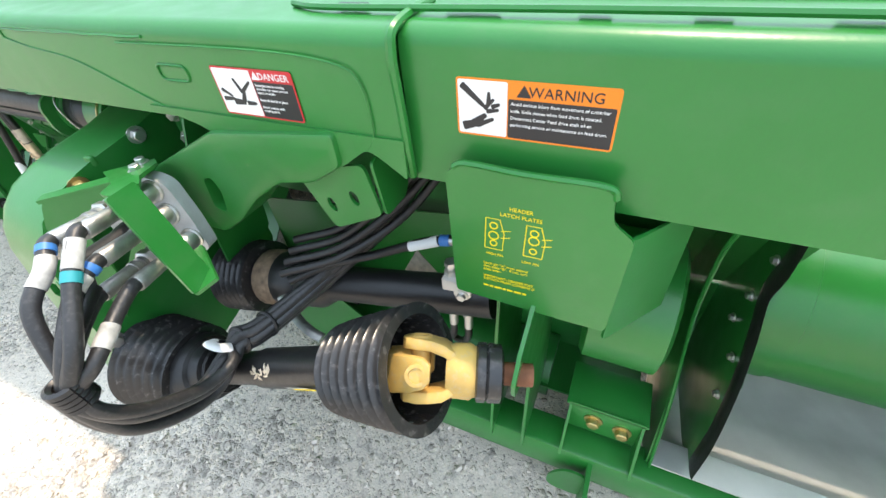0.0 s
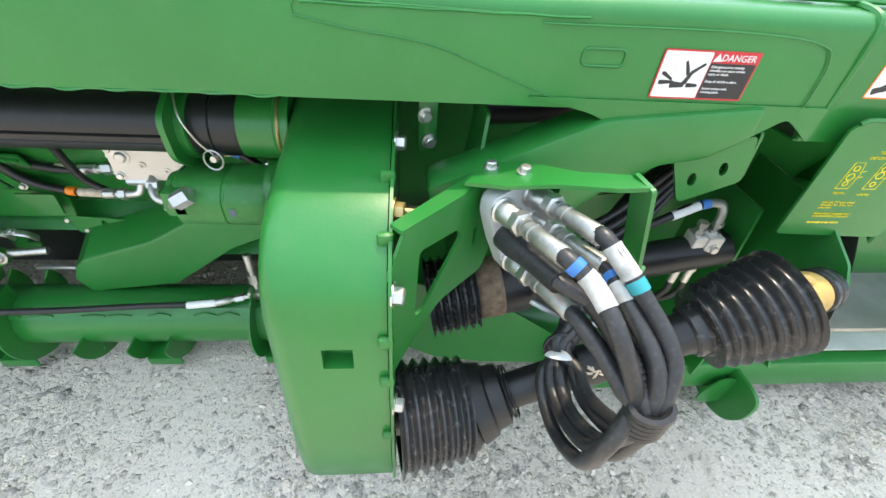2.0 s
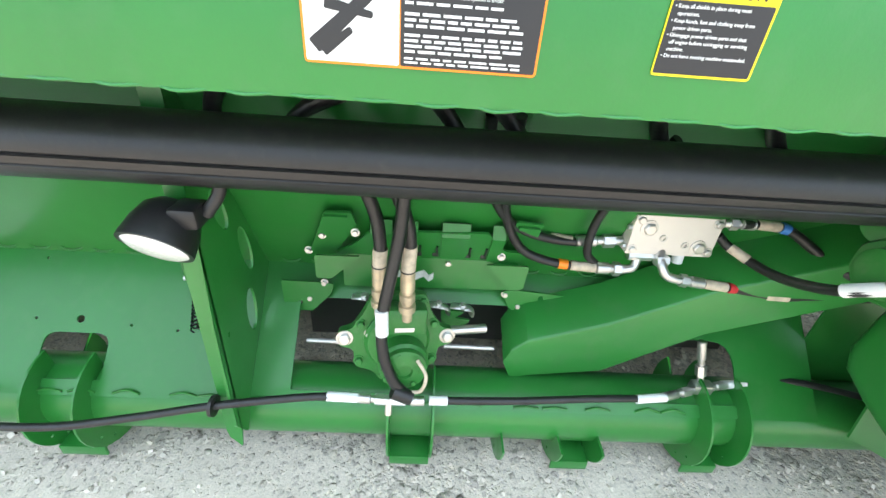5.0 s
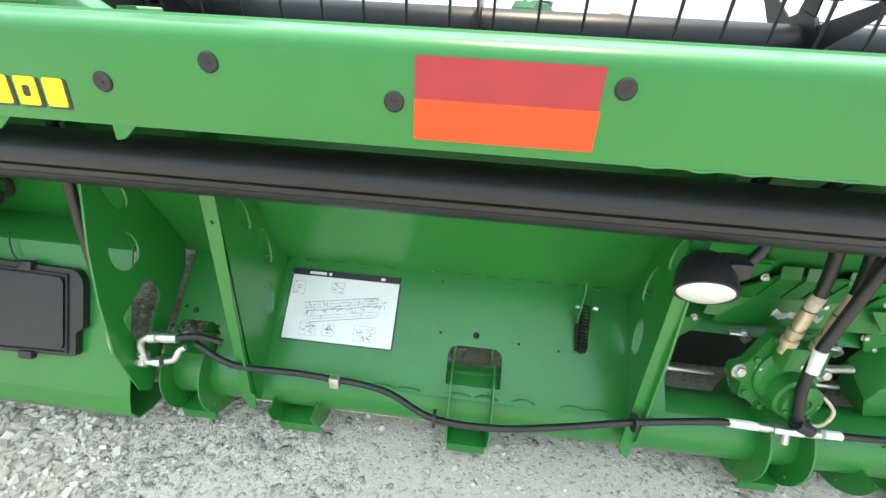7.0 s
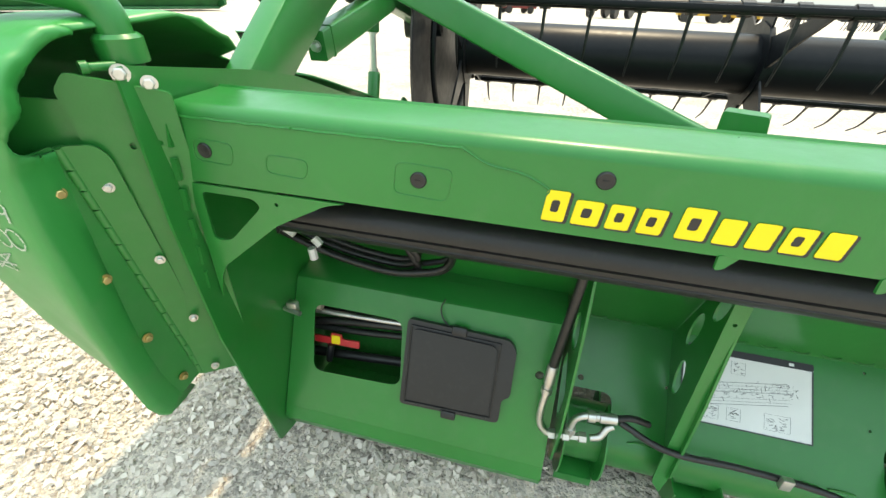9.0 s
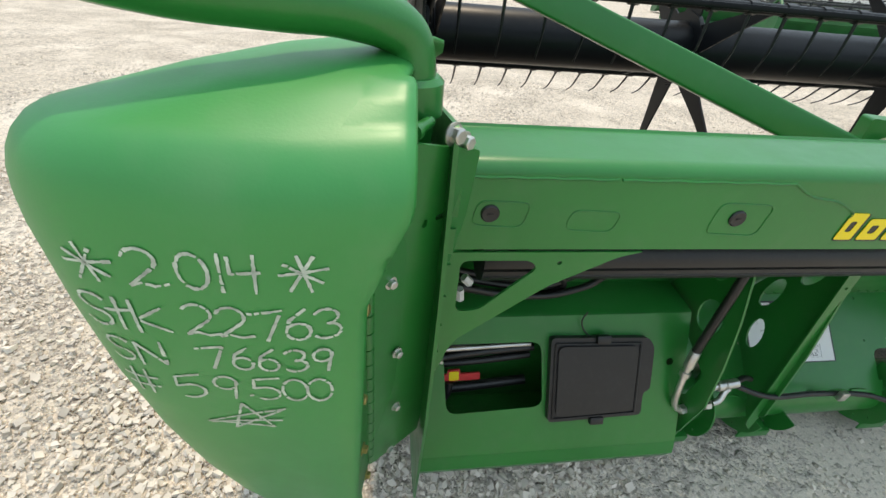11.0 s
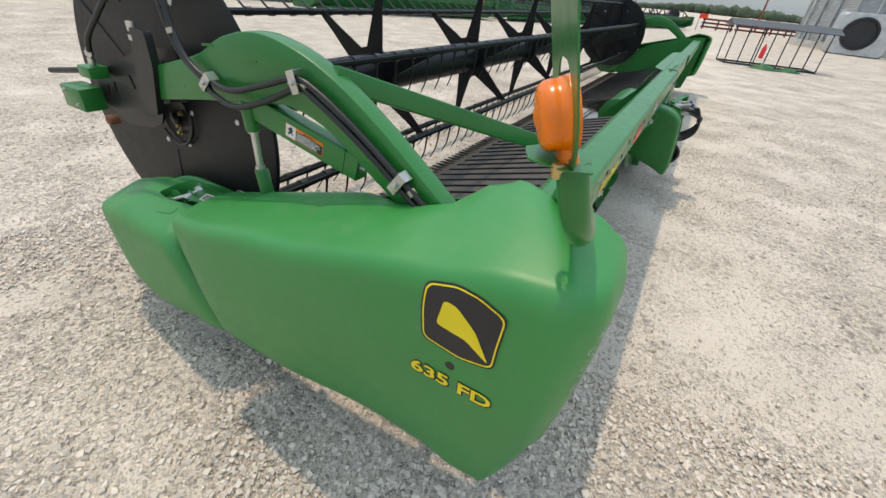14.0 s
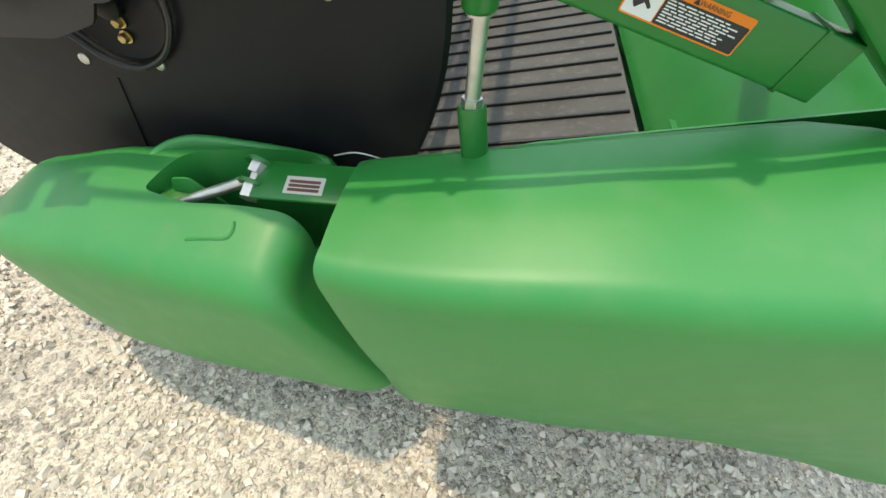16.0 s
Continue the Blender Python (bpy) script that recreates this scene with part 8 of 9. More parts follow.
bm = bm_()
turned(bm, SG @ Vector((0, 0.006, 0.004)), SG @ Vector((0, 0.05, 0.004)), [(0, 0.009), (0.026, 0.009), (0.028, 0.0075)], 14)
part("socket", bm, WHITE, lens, "white bulb socket")
bm = bm_()
sweep(bm, [shelf_m @ Vector(p) for p in ((0.055, 0.0, 0.004), (0.075, -0.01, 0.028), (0.098, -0.012, 0.012), (0.10, -0.012, -0.03), (0.088, -0.006, -0.058), (0.062, 0.0, -0.045), (0.05, 0.0, -0.012))], 0.0055, 10, 8)
part("strap_loop", bm, REDPLASTIC, lens, "red plastic strap loop")

# flange plate and hinge behind the shield
FL = frame_of((-1.553, 0.052, 0.44), (-0.10, -0.075, 0), (0, -0.10, 0.69))
bm = bm_()
plate(bm, rounded([(-0.005, 0), (0.118, 0.0), (0.140, 0.64), (0.145, 0.70), (0.125, 0.725), (-0.004, 0.69)], 0.008, 3), 0.005, FL,
      [rounded([(0.07, 0.60), (0.078, 0.60), (0.078, 0.612), (0.07, 0.612)], 0.003, 2), rounded([(0.03, 0.604), (0.056, 0.604), (0.056, 0.612), (0.03, 0.612)], 0.003, 2)])
flange = part("flange_plate", bm, GREEN, header, "green sheet flange with slots and bolts")
bm = bm_()
plate(bm, rounded([(0.06, 0.35), (0.30, 0.36), (0.30, 0.705), (0.06, 0.672)], 0.004, 2), 0.004, up(FL, 0.007))
part("inner_sheet", bm, GREEN, flange, "green sheet behind the flange")
for q, r in (((-1.545, -0.048, 1.157), 0.0095), ((-1.527, -0.020, 1.140), 0.0085)):
    bm = bm_()
    bolt(bm, q, (0.62, -0.78, 0), r, 0.010)
    part("bolt", bm, STEEL, flange, "zinc-plated hexagon bolt")
h0, h1 = Vector((-1.640, -0.114, 1.053)), Vector((-1.653, -0.012, 0.443))
bm = bm_()
rod(bm, [(h0, 0.0055), (h1, 0.0055)], 12)
part("hinge_pin", bm, GREEN, flange)
n = 16
for i in range(n):
    bm = bm_()
    rod(bm, [(h0.lerp(h1, (i + 0.04) / n), 0.0095), (h0.lerp(h1, (i + 0.96) / n), 0.0095)], 12)
    part("hinge_knuckle", bm, GREEN, flange)
bm = bm_()
plate(bm, rounded([(0.004, 0.004), (0.072, 0.0), (0.082, -0.05), (0.098, -0.60), (0.088, -0.636), (0.004, -0.616)], 0.012, 3), 0.004,
      frame_of(h0, (-0.25, -0.97, -0.16), tuple(h0 - h1)))
leaf = part("hinge_leaf", bm, GREEN, flange, "green hinge leaf bolted to the shield")
bm = bm_()
plate(bm, rounded([(0.004, 0.002), (0.05, -0.005), (0.062, -0.03), (0.062, -0.612), (0.004, -0.616)], 0.012, 3), 0.004,
      frame_of(h0 + Vector((0, -0.004, 0)), (0.72, 0.66, 0.08), tuple(h0 - h1)))
leaf2 = part("hinge_leaf", bm, GREEN, flange, "green hinge leaf bolted to the flange")
hx, hz = Vector((-0.25, -0.97, -0.16)).normalized(), (h0 - h1).normalized()
for k, w in ((0.066, 0.036), (0.244, 0.054), (0.418, 0.055), (0.582, 0.042)):
    q = h0 + hx * w - hz * k
    bm = bm_()
    bolt(bm, q + Vector((0.0045, 0, 0)), (0.97, -0.25, 0), 0.0075, 0.006)
    part("bolt", bm, YZINC, leaf, "yellow-zinc hexagon bolt")
for q in ((-1.619, -0.075, 0.976), (-1.608, -0.043, 0.812), (-1.608, -0.018, 0.642), (-1.617, 0.0, 0.47)):
    q = Vector(q) + Vector((0.006, -0.008, 0))
    bm = bm_()
    bolt(bm, q, (0.62, -0.78, 0), 0.0065, 0.006)
    part("bolt", bm, STEEL, leaf2, "zinc-plated hexagon bolt")

# reel arm: deep curved box in one plane beside the end sheet
ARM_TOP = [(0.23, 1.065), (0.27, 1.10), (0.40, 1.20), (0.55, 1.31), (0.70, 1.40), (0.85, 1.46), (1.02, 1.485), (1.19, 1.45), (1.33, 1.38), (1.50, 1.33), (1.76, 1.26)]
ARM_LOW = [(0.40, 1.00), (0.46, 1.07), (0.60, 1.16), (0.75, 1.25), (0.90, 1.285), (1.05, 1.265), (1.25, 1.235), (1.45, 1.20), (1.73, 1.145)]


def arm_side(shift, x0, x1, y_flip=None):
    top = [Vector((p[0], p[1])) for p in spline([(a, b, 0) for a, b in ARM_TOP], 4)]
    low = [Vector((p[0], p[1])) for p in spline([(a, b, 0) for a, b in ARM_LOW], 4)]
    outline = [tuple(p) for p in top] + [tuple(p) for p in reversed(low)]
    bm = bm_()
    plate(bm, outline, abs(x1 - x0), frame_of((min(x0, x1), 0, 0), (0, 1, 0), (0, 0, 1)))
    es = [e for e in bm.edges if len(e.link_faces) == 2 and e.calc_face_angle(0) > 1.0]
    bmesh.ops.bevel(bm, geom=es, offset=0.009, segments=2, affect="EDGES", profile=0.5)
    return part("reel_arm", bm, GREEN, header, "curved green box-section reel arm")


reel_arm = arm_side(0, -1.645, -1.575)
arm_side(0, RIGHT + 0.045, RIGHT + 0.115)
for y0, z0 in ((1.26, 1.42), (1.05, 1.40)):
    bm = bm_()
    plate(bm, rounded([(y0 - 0.03, z0 - 0.004), (y0 + 0.03, z0 - 0.010), (y0 + 0.03, z0 - 0.002), (y0 - 0.03, z0 + 0.004)], 0.003, 2), 0.003, frame_of((-1.647, 0, 0), (0, 1, 0), (0, 0, 1)))
    part("slot_cover", bm, DKGREEN, reel_arm)

# hoses along the arm, with clips and bands of tape
CLIPS = [(-1.655, 0.443, 1.169), (-1.655, 0.821, 1.378), (-1.655, 1.254, 1.303)]
hose([(-1.665, 0.25, 1.03), (-1.668, 0.37, 1.13), (-1.670, 0.45, 1.185), (-1.670, 0.60, 1.285), (-1.670, 0.74, 1.362), (-1.672, 0.83, 1.385), (-1.676, 0.96, 1.345), (-1.680, 1.12, 1.300),
      (-1.674, 1.25, 1.312), (-1.672, 1.35, 1.36), (-1.66, 1.42, 1.45), (-1.65, 1.47, 1.56), (-1.64, 1.62, 1.60), (-1.62, 1.80, 1.50)], 0.0098)
hose([(-1.665, 0.22, 1.00), (-1.670, 0.39, 1.115), (-1.672, 0.46, 1.165), (-1.672, 0.60, 1.258), (-1.672, 0.76, 1.345), (-1.672, 0.82, 1.360), (-1.680, 0.95, 1.300), (-1.690, 1.10, 1.252),
      (-1.682, 1.22, 1.270), (-1.672, 1.27, 1.300), (-1.67, 1.38, 1.37), (-1.66, 1.45, 1.47), (-1.65, 1.50, 1.58), (-1.64, 1.66, 1.62), (-1.62, 1.86, 1.52)], 0.0098)
for (x, y, z), d in zip(CLIPS, ((0.8, 0.6), (0.85, -0.3), (0.7, 0.7))):
    t = Vector((0, d[0], d[1])).normalized()
    nn = Vector((0, -t.z, t.y))
    m = frame_of((-1.652, y, z), t, nn)
    bm = bm_()
    plate(bm, rounded([(-0.015, -0.033), (0.015, -0.033), (0.015, 0.033), (-0.015, 0.033)], 0.003, 2), -0.003, up(m, 0.0) @ Matrix.Translation((0, 0, -0.034 if m.col[2].x > 0 else 0.037)))
    for b in (-0.0315, 0.0315):
        box(bm, (-0.016, b - 0.0015, -0.034 if m.col[2].x > 0 else 0.0), (0.016, b + 0.0015, 0.0 if m.col[2].x > 0 else 0.034), 0, m)
    clip = part("hose_clip", bm, STEEL, header, "bent silver steel hose clip")
    bm = bm_()
    bolt(bm, Vector((-1.688, y, z)) - nn * 0.0, (-1, 0, 0), 0.0085, 0.008)
    part("bolt", bm, STEEL, clip)
for y, z, t in ((0.79, 1.372, (0.55, 0.3)), (1.42, 1.44, (0.4, 1)), (1.475, 1.55, (0.3, 1)), (0.40, 1.148, (0.7, 0.6))):
    d = Vector((0.02, t[0], t[1])).normalized()
    sleeve(Vector((-1.667, y, z)) - d * 0.009, Vector((-1.667, y, z)) + d * 0.009, 0.0128, TAN, "band of cream tape")

# lift cylinder under the arm and its lock rod
CY0, CY1 = Vector((-1.598, 1.24, 1.266)), Vector((-1.598, 0.64, 1.139))
box_arm = strut(tuple(CY0), tuple(CY1), 0.058, 0.085, GREEN, "cylinder_guard")
cd = (CY1 - CY0).normalized()
strut(tuple(CY0.lerp(CY1, 0.905)), tuple(CY0.lerp(CY1, 0.915)), 0.062, 0.09, DKGREEN, "gap_line")
bm = bm_()
bolt(bm, CY1 + cd * 0.001, tuple(cd), 0.012, 0.012)
part("bolt", bm, STEEL, box_arm)
m = frame_of((-1.6275, 0.949, 1.179), (0, -0.978, -0.207), (0, -0.207, 0.978))
sticker(m, 0.168, 0.048, PORANGE, "orange and black warning decal on the cylinder guard", "WARNING", PBLACK, PORANGE, 0.047, None, 77,
        (((.5, .95), (.5, .5), .16), ((.2, .2), (.8, .75), .12), ((.2, .75), (.8, .25), .10)))
bm = bm_()
rod(bm, [((-1.62, 1.128, 1.22), 0.013), ((-1.62, 1.118, 0.99), 0.013)], 18)
lock = part("lock_rod", bm, STEEL, header, "bright steel lock rod between green sleeves")
bm = bm_()
rod(bm, [((-1.62, 1.135, 1.26), 0.026), ((-1.62, 1.128, 1.155), 0.026), ((-1.62, 1.128, 1.15), 0.022)], 20)
part("upper_sleeve", bm, GREEN, lock)
bm = bm_()
rod(bm, [((-1.62, 1.128, 1.160), 0.019), ((-1.62, 1.127, 1.145), 0.019)], 18)
rod(bm, [((-1.62, 1.12, 1.02), 0.018), ((-1.62, 1.119, 1.005), 0.018)], 6)
tagged(part("lock_nut", bm, STEEL, lock, "steel lock nuts"), kind="stuff")
bm = bm_()
rod(bm, [((-1.62, 1.119, 1.007), 0.021), ((-1.618, 1.118, 1.0), 0.025), ((-1.620, 1.098, 0.90), 0.025), ((-1.618, 1.09, 0.82), 0.028)], 20)
part("lower_sleeve", bm, GREEN, lock)

# diagonal brace of the reel arm
strut((-0.590, 0.283, 1.037), (-1.60, 0.742, 1.397), 0.055, 0.066, GREEN, "diagonal_brace")
bm = bm_()
plate(bm, rounded([(-0.055, -0.09), (0.035, -0.09), (0.035, 0.03), (-0.035, 0.03)], 0.006, 3), 0.045, frame_of((-0.575, 0.25, 1.09), (-0.9, 0.4, 0), (0, 0, 1)))
lug = part("brace_lug", bm, GREEN, header, "green welded lug on the beam")
bm = bm_()
bolt(bm, (-0.585, 0.235, 1.075), (-0.4, -0.9, 0), 0.010, 0.009)
part("bolt", bm, STEEL, lug)

# end of the reel beside the disc: bracket plates, motor block, hoses
def side_plate(pts, x, thick, material, name, label="", holes=(), r=0.012, parent=None):
    bm = bm_()
    plate(bm, rounded(pts, r, 3), thick, frame_of((x, 0, 0), (0, 1, 0), (0, 0, 1)), holes)
    return part(name, bm, material, parent or header, label)


hanger = side_plate([(1.56, 1.36), (1.80, 1.33), (2.02, 1.25), (2.18, 1.19), (2.28, 1.12), (2.26, 1.02), (2.10, 0.955), (1.90, 0.98), (1.80, 1.02), (1.74, 1.12), (1.56, 1.16)], -1.588, 0.008, BLACK, "reel_hanger",
                    "black painted bracket plate with slots beside the reel disc",
                    [rounded([(2.10, 1.10), (2.125, 1.10), (2.125, 1.145), (2.10, 1.145)], 0.003, 2), rounded([(2.17, 1.075), (2.195, 1.075), (2.195, 1.12), (2.17, 1.12)], 0.003, 2),
                     rounded([(1.93, 1.14), (1.95, 1.14), (1.97, 1.20), (1.95, 1.20)], 0.008, 3)])
side_plate([(1.60, 1.42), (1.70, 1.42), (1.72, 1.30), (1.76, 1.12), (1.72, 1.09), (1.66, 1.10), (1.60, 1.30)], -1.665, 0.03, BLACK, "bracket_arm", "thick black arm plate", (), 0.02, hanger)
side_plate([(1.66, 1.30), (1.84, 1.30), (1.86, 1.20), (1.80, 1.13), (1.66, 1.14)], -1.60, 0.05, BLACK, "bracket_block", "", (), 0.012, hanger)
bm = bm_()
box(bm, (-1.70, 2.22, 1.00), (-1.60, 2.40, 1.105), 0.008)
motor = part("reel_motor", bm, GREEN, header, "green painted hydraulic motor block")
for y, z in ((2.26, 1.03), (2.36, 1.08)):
    bm = bm_()
    bolt(bm, (-1.70, y, z), (-1, 0, 0), 0.008, 0.008)
    part("bolt", bm, STEEL, motor)
bm = bm_()
box(bm, (-1.68, 2.10, 1.165), (-1.60, 2.20, 1.215), 0.006)
part("port_block", bm, GREEN, motor)
fitting((-1.64, 2.14, 1.215), (-1.64, 2.13, 1.29), 0.012)
hose([(-1.64, 2.13, 1.27), (-1.64, 2.09, 1.34), (-1.63, 1.98, 1.43), (-1.62, 1.86, 1.52), (-1.62, 1.70, 1.60)], 0.0115)
fitting((-1.65, 1.70, 1.44), (-1.65, 1.70, 1.36), 0.014)
bm = bm_()
rod(bm, [((-1.66, 2.02, 1.01), 0.022), ((-1.70, 2.02, 1.01), 0.022), ((-1.705, 2.02, 1.01), 0.016)], 16)
part("pivot_pin", bm, RUST, hanger, "worn steel pivot pin")
bm = bm_()
rod(bm, [((-1.60, 2.16, 1.19), 0.014), ((-1.60, 2.72, 1.10), 0.014)], 12)
part("tie_rod", bm, BLACKMET, hanger)
# black arc added to draw the dark edge of the hub recess
bm = bm_()
sweep(bm, [(-1.503, 1.96, 0.945), (-1.505, 1.90, 0.905), (-1.505, 1.83, 0.897), (-1.505, 1.76, 0.935), (-1.505, 1.72, 1.00), (-1.503, 1.715, 1.06)], 0.007, 8)
part("cable", bm, RUBBER, hanger, "black arc along the edge of the hub recess")
bm = bm_()
turned(bm, (-1.488, 1.845, 1.02), (-1.52, 1.845, 1.02), [(0, 0.115), (0.006, 0.115), (0.008, 0.108), (0.004, 0.10), (0.004, 0.03), (0.02, 0.03), (0.024, 0.02)], 32)
hub = part("disc_hub", bm, BLACKMET, header, "black hub dish on the reel disc")
for y, z in ((1.838, 0.985), (1.84, 0.955), (1.80, 1.05)):
    bm = bm_()
    bolt(bm, (-1.494, y, z), (-1, 0, 0), 0.009, 0.012)
    part("bolt", bm, YZINC, hub)
bm = bm_()
sweep(bm, [(-1.56, 1.40, 0.80), (-1.575, 1.34, 0.83), (-1.58, 1.27, 0.825), (-1.575, 1.20, 0.80)], 0.002, 6)
part("wire", bm, STEEL, header, "thin wire")

# pocket in the divider with its latch
RUSTY = mat("brown_print", (0.16, 0.07, 0.05), 0.6)
POCKET = rounded([(-1.735, 1.36), (-1.545, 1.36), (-1.546, 1.453), (-1.585, 1.718), (-1.625, 1.760), (-1.690, 1.790), (-1.714, 1.677), (-1.711, 1.557), (-1.714, 1.437)], 0.022, 4)
bm = bm_()
plate(bm, POCKET, 0.6, Matrix.Translation((0, 0, 0.460)))
cut(front_divider, bm)
bm = bm_()
tree = surface_of(front_divider)
rim = spline([(-1.537, 1.415, 0.752), (-1.537, 1.44, 0.772), (-1.536, 1.55, 0.776), (-1.542, 1.70, 0.776), (-1.556, 1.765, 0.772), (-1.585, 1.808, 0.758), (-1.630, 1.830, 0.735), (-1.67, 1.838, 0.712)], 5)
walls = []
for i, p in enumerate(rim):
    d = rim[min(i + 1, len(rim) - 1)] - rim[max(i - 1, 0)]
    out = Vector((d.y, -d.x, 0)).normalized()
    walls.append([p + out * a + Vector((0, 0, b)) for a, b in ((-0.012, -0.16), (-0.011, -0.008), (-0.006, -0.001), (0.003, 0), (0.010, -0.004), (0.016, -0.014), (0.020, -0.16))])
loft(bm, walls)
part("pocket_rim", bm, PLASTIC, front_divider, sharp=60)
bm = bm_()
plate(bm, rounded([(1.62, 0.60), (1.77, 0.60), (1.745, 0.735), (1.70, 0.745), (1.63, 0.68)], 0.01), 0.006, frame_of((-1.655, 0, 0), (0, 1, 0), (0, 0, 1)))
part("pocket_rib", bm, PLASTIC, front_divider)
# short raised line on the upper side
bm = bm_()
line = []
for p in spline([(-1.792, 1.635, 0), (-1.786, 1.59, 0), (-1.782, 1.553, 0), (-1.765, 1.544, 0), (-1.747, 1.549, 0)], 5):
    hit = tree.ray_cast(Vector((p[0], p[1], 1.5)), Vector((0, 0, -1)))[0]
    line.append(Vector((p[0], p[1], hit.z if hit else 0.74)))
sweep(bm, line, 0.0035, 6, 1, False)
part("raised_mark", bm, PLASTIC, front_divider)
bm = bm_()
box(bm, (-1.69, 1.70, 0.46), (-1.62, 1.775, 0.700), 0.006)
part("pocket_block", bm, DKGREEN, front_divider)
bm = bm_()
sweep(bm, [(-1.690, 1.72, 0.695), (-1.682, 1.67, 0.722), (-1.668, 1.60, 0.755), (-1.660, 1.555, 0.778)], 0.0125, 14)
latch = part("latch_rod", bm, STEEL, header, "steel latch rod with a nut")
bm = bm_()
rod(bm, [((-1.705, 1.532, 0.772), 0.019), ((-1.678, 1.532, 0.784), 0.019), ((-1.676, 1.532, 0.785), 0.012), ((-1.64, 1.531, 0.800), 0.012)], 6)
part("hex_bolt", bm, STEEL, latch)
bm = bm_()
rod(bm, [((-1.652, 1.535, 0.792), 0.020), ((-1.630, 1.530, 0.804), 0.020)], 6)
part("nut", bm, STEEL, latch)
for x, z in ((-1.672, 0.782), (-1.628, 0.803)):
    bm = bm_()
    turned(bm, (x - 0.004, 1.535, z - 0.002), (x + 0.004, 1.534, z + 0.002), [(0, 0.030), (0.008, 0.030)], 20)
    part("pivot_lug", bm, GREEN, latch)
bm = bm_()
box(bm, (-0.016, -0.20, -0.005), (0.075, 0.11, 0.005), 0.003, pose(-1.69, 1.42, 0.795, -5, -14, 4))
link = part("link_bar", bm, GREEN, header, "flat green link bar with a small label")
slab(pose(-1.69, 1.42, 0.795, -5, -14, 4), -0.002, -0.04, 0.040, 0.040, ALU, link, "type_label", 0.0052, 0.0006, 0.002, "small silver label")
for x in (0.004, 0.014, 0.024):
    slab(pose(-1.69, 1.42, 0.795, -5, -14, 4), x, -0.032, x + 0.007, 0.032, RUSTY, link, "print_bar", 0.0060, 0.0004, 0.001)

# yellow word mark on the front slope of the beam, as plain bars
m = frame_of((-0.66, 0.2845, 0.830), (-1, 0, 0), (0, -0.441, 0.897))
rg = random.Random(8)
x = 0.0
for k in range(9):
    w = rg.uniform(0.016, 0.022)
    slab(m, x, 0, x + w * 0.8, 0.028 if k in (0, 5) else 0.022, PYELLOW, header, "print_bar", 0.003, 0.0008, 0.003)
    x += w

# stitched strip on the end of the beam
q0, q1 = Vector((-1.528, -0.016, 1.082)), Vector((-1.540, -0.020, 0.722))
for k in range(6):
    a, b = q0.lerp(q1, (k + 0.1) / 6), q0.lerp(q1, (k + 0.78) / 6)
    bm = bm_()
    loft(bm, [[p + Vector((dx, dy, 0)) for dx, dy in ((-0.006, -0.002), (0.006, -0.002), (0.006, 0.004), (-0.006, 0.004))] for p in (a, b)])
    part("edge_tab", bm, GREEN, header)


# ---- the yard round about
ZINC = mat("galvanised_sheet", (0.55, 0.57, 0.58), 0.45, 0.7, 0.15, 3.0)
CONCRETE = mat("concrete", (0.52, 0.50, 0.46), 0.9, 0, 0.15, 4.0, 0.2, 40)
DKRED = mat("dark_red_paint", (0.16, 0.02, 0.018), 0.55, 0, 0.2, 2.0)
MACHINE_YELLOW = mat("ochre_paint", (0.62, 0.38, 0.05), 0.5, 0, 0.15, 2.0)
FARBLACK = mat("dark_steel", (0.03, 0.032, 0.035), 0.6, 0.2, 0.2, 2.0)
FARGREEN = mat("weathered_green", (0.02, 0.13, 0.035), 0.5, 0, 0.2, 1.5)
FOLIAGE = mat("far_foliage", (0.07, 0.10, 0.06), 0.9, 0, 0.3, 0.2)
GLASS = mat("dark_glass", (0.02, 0.025, 0.03), 0.1, 0, 0.1, 1.0)


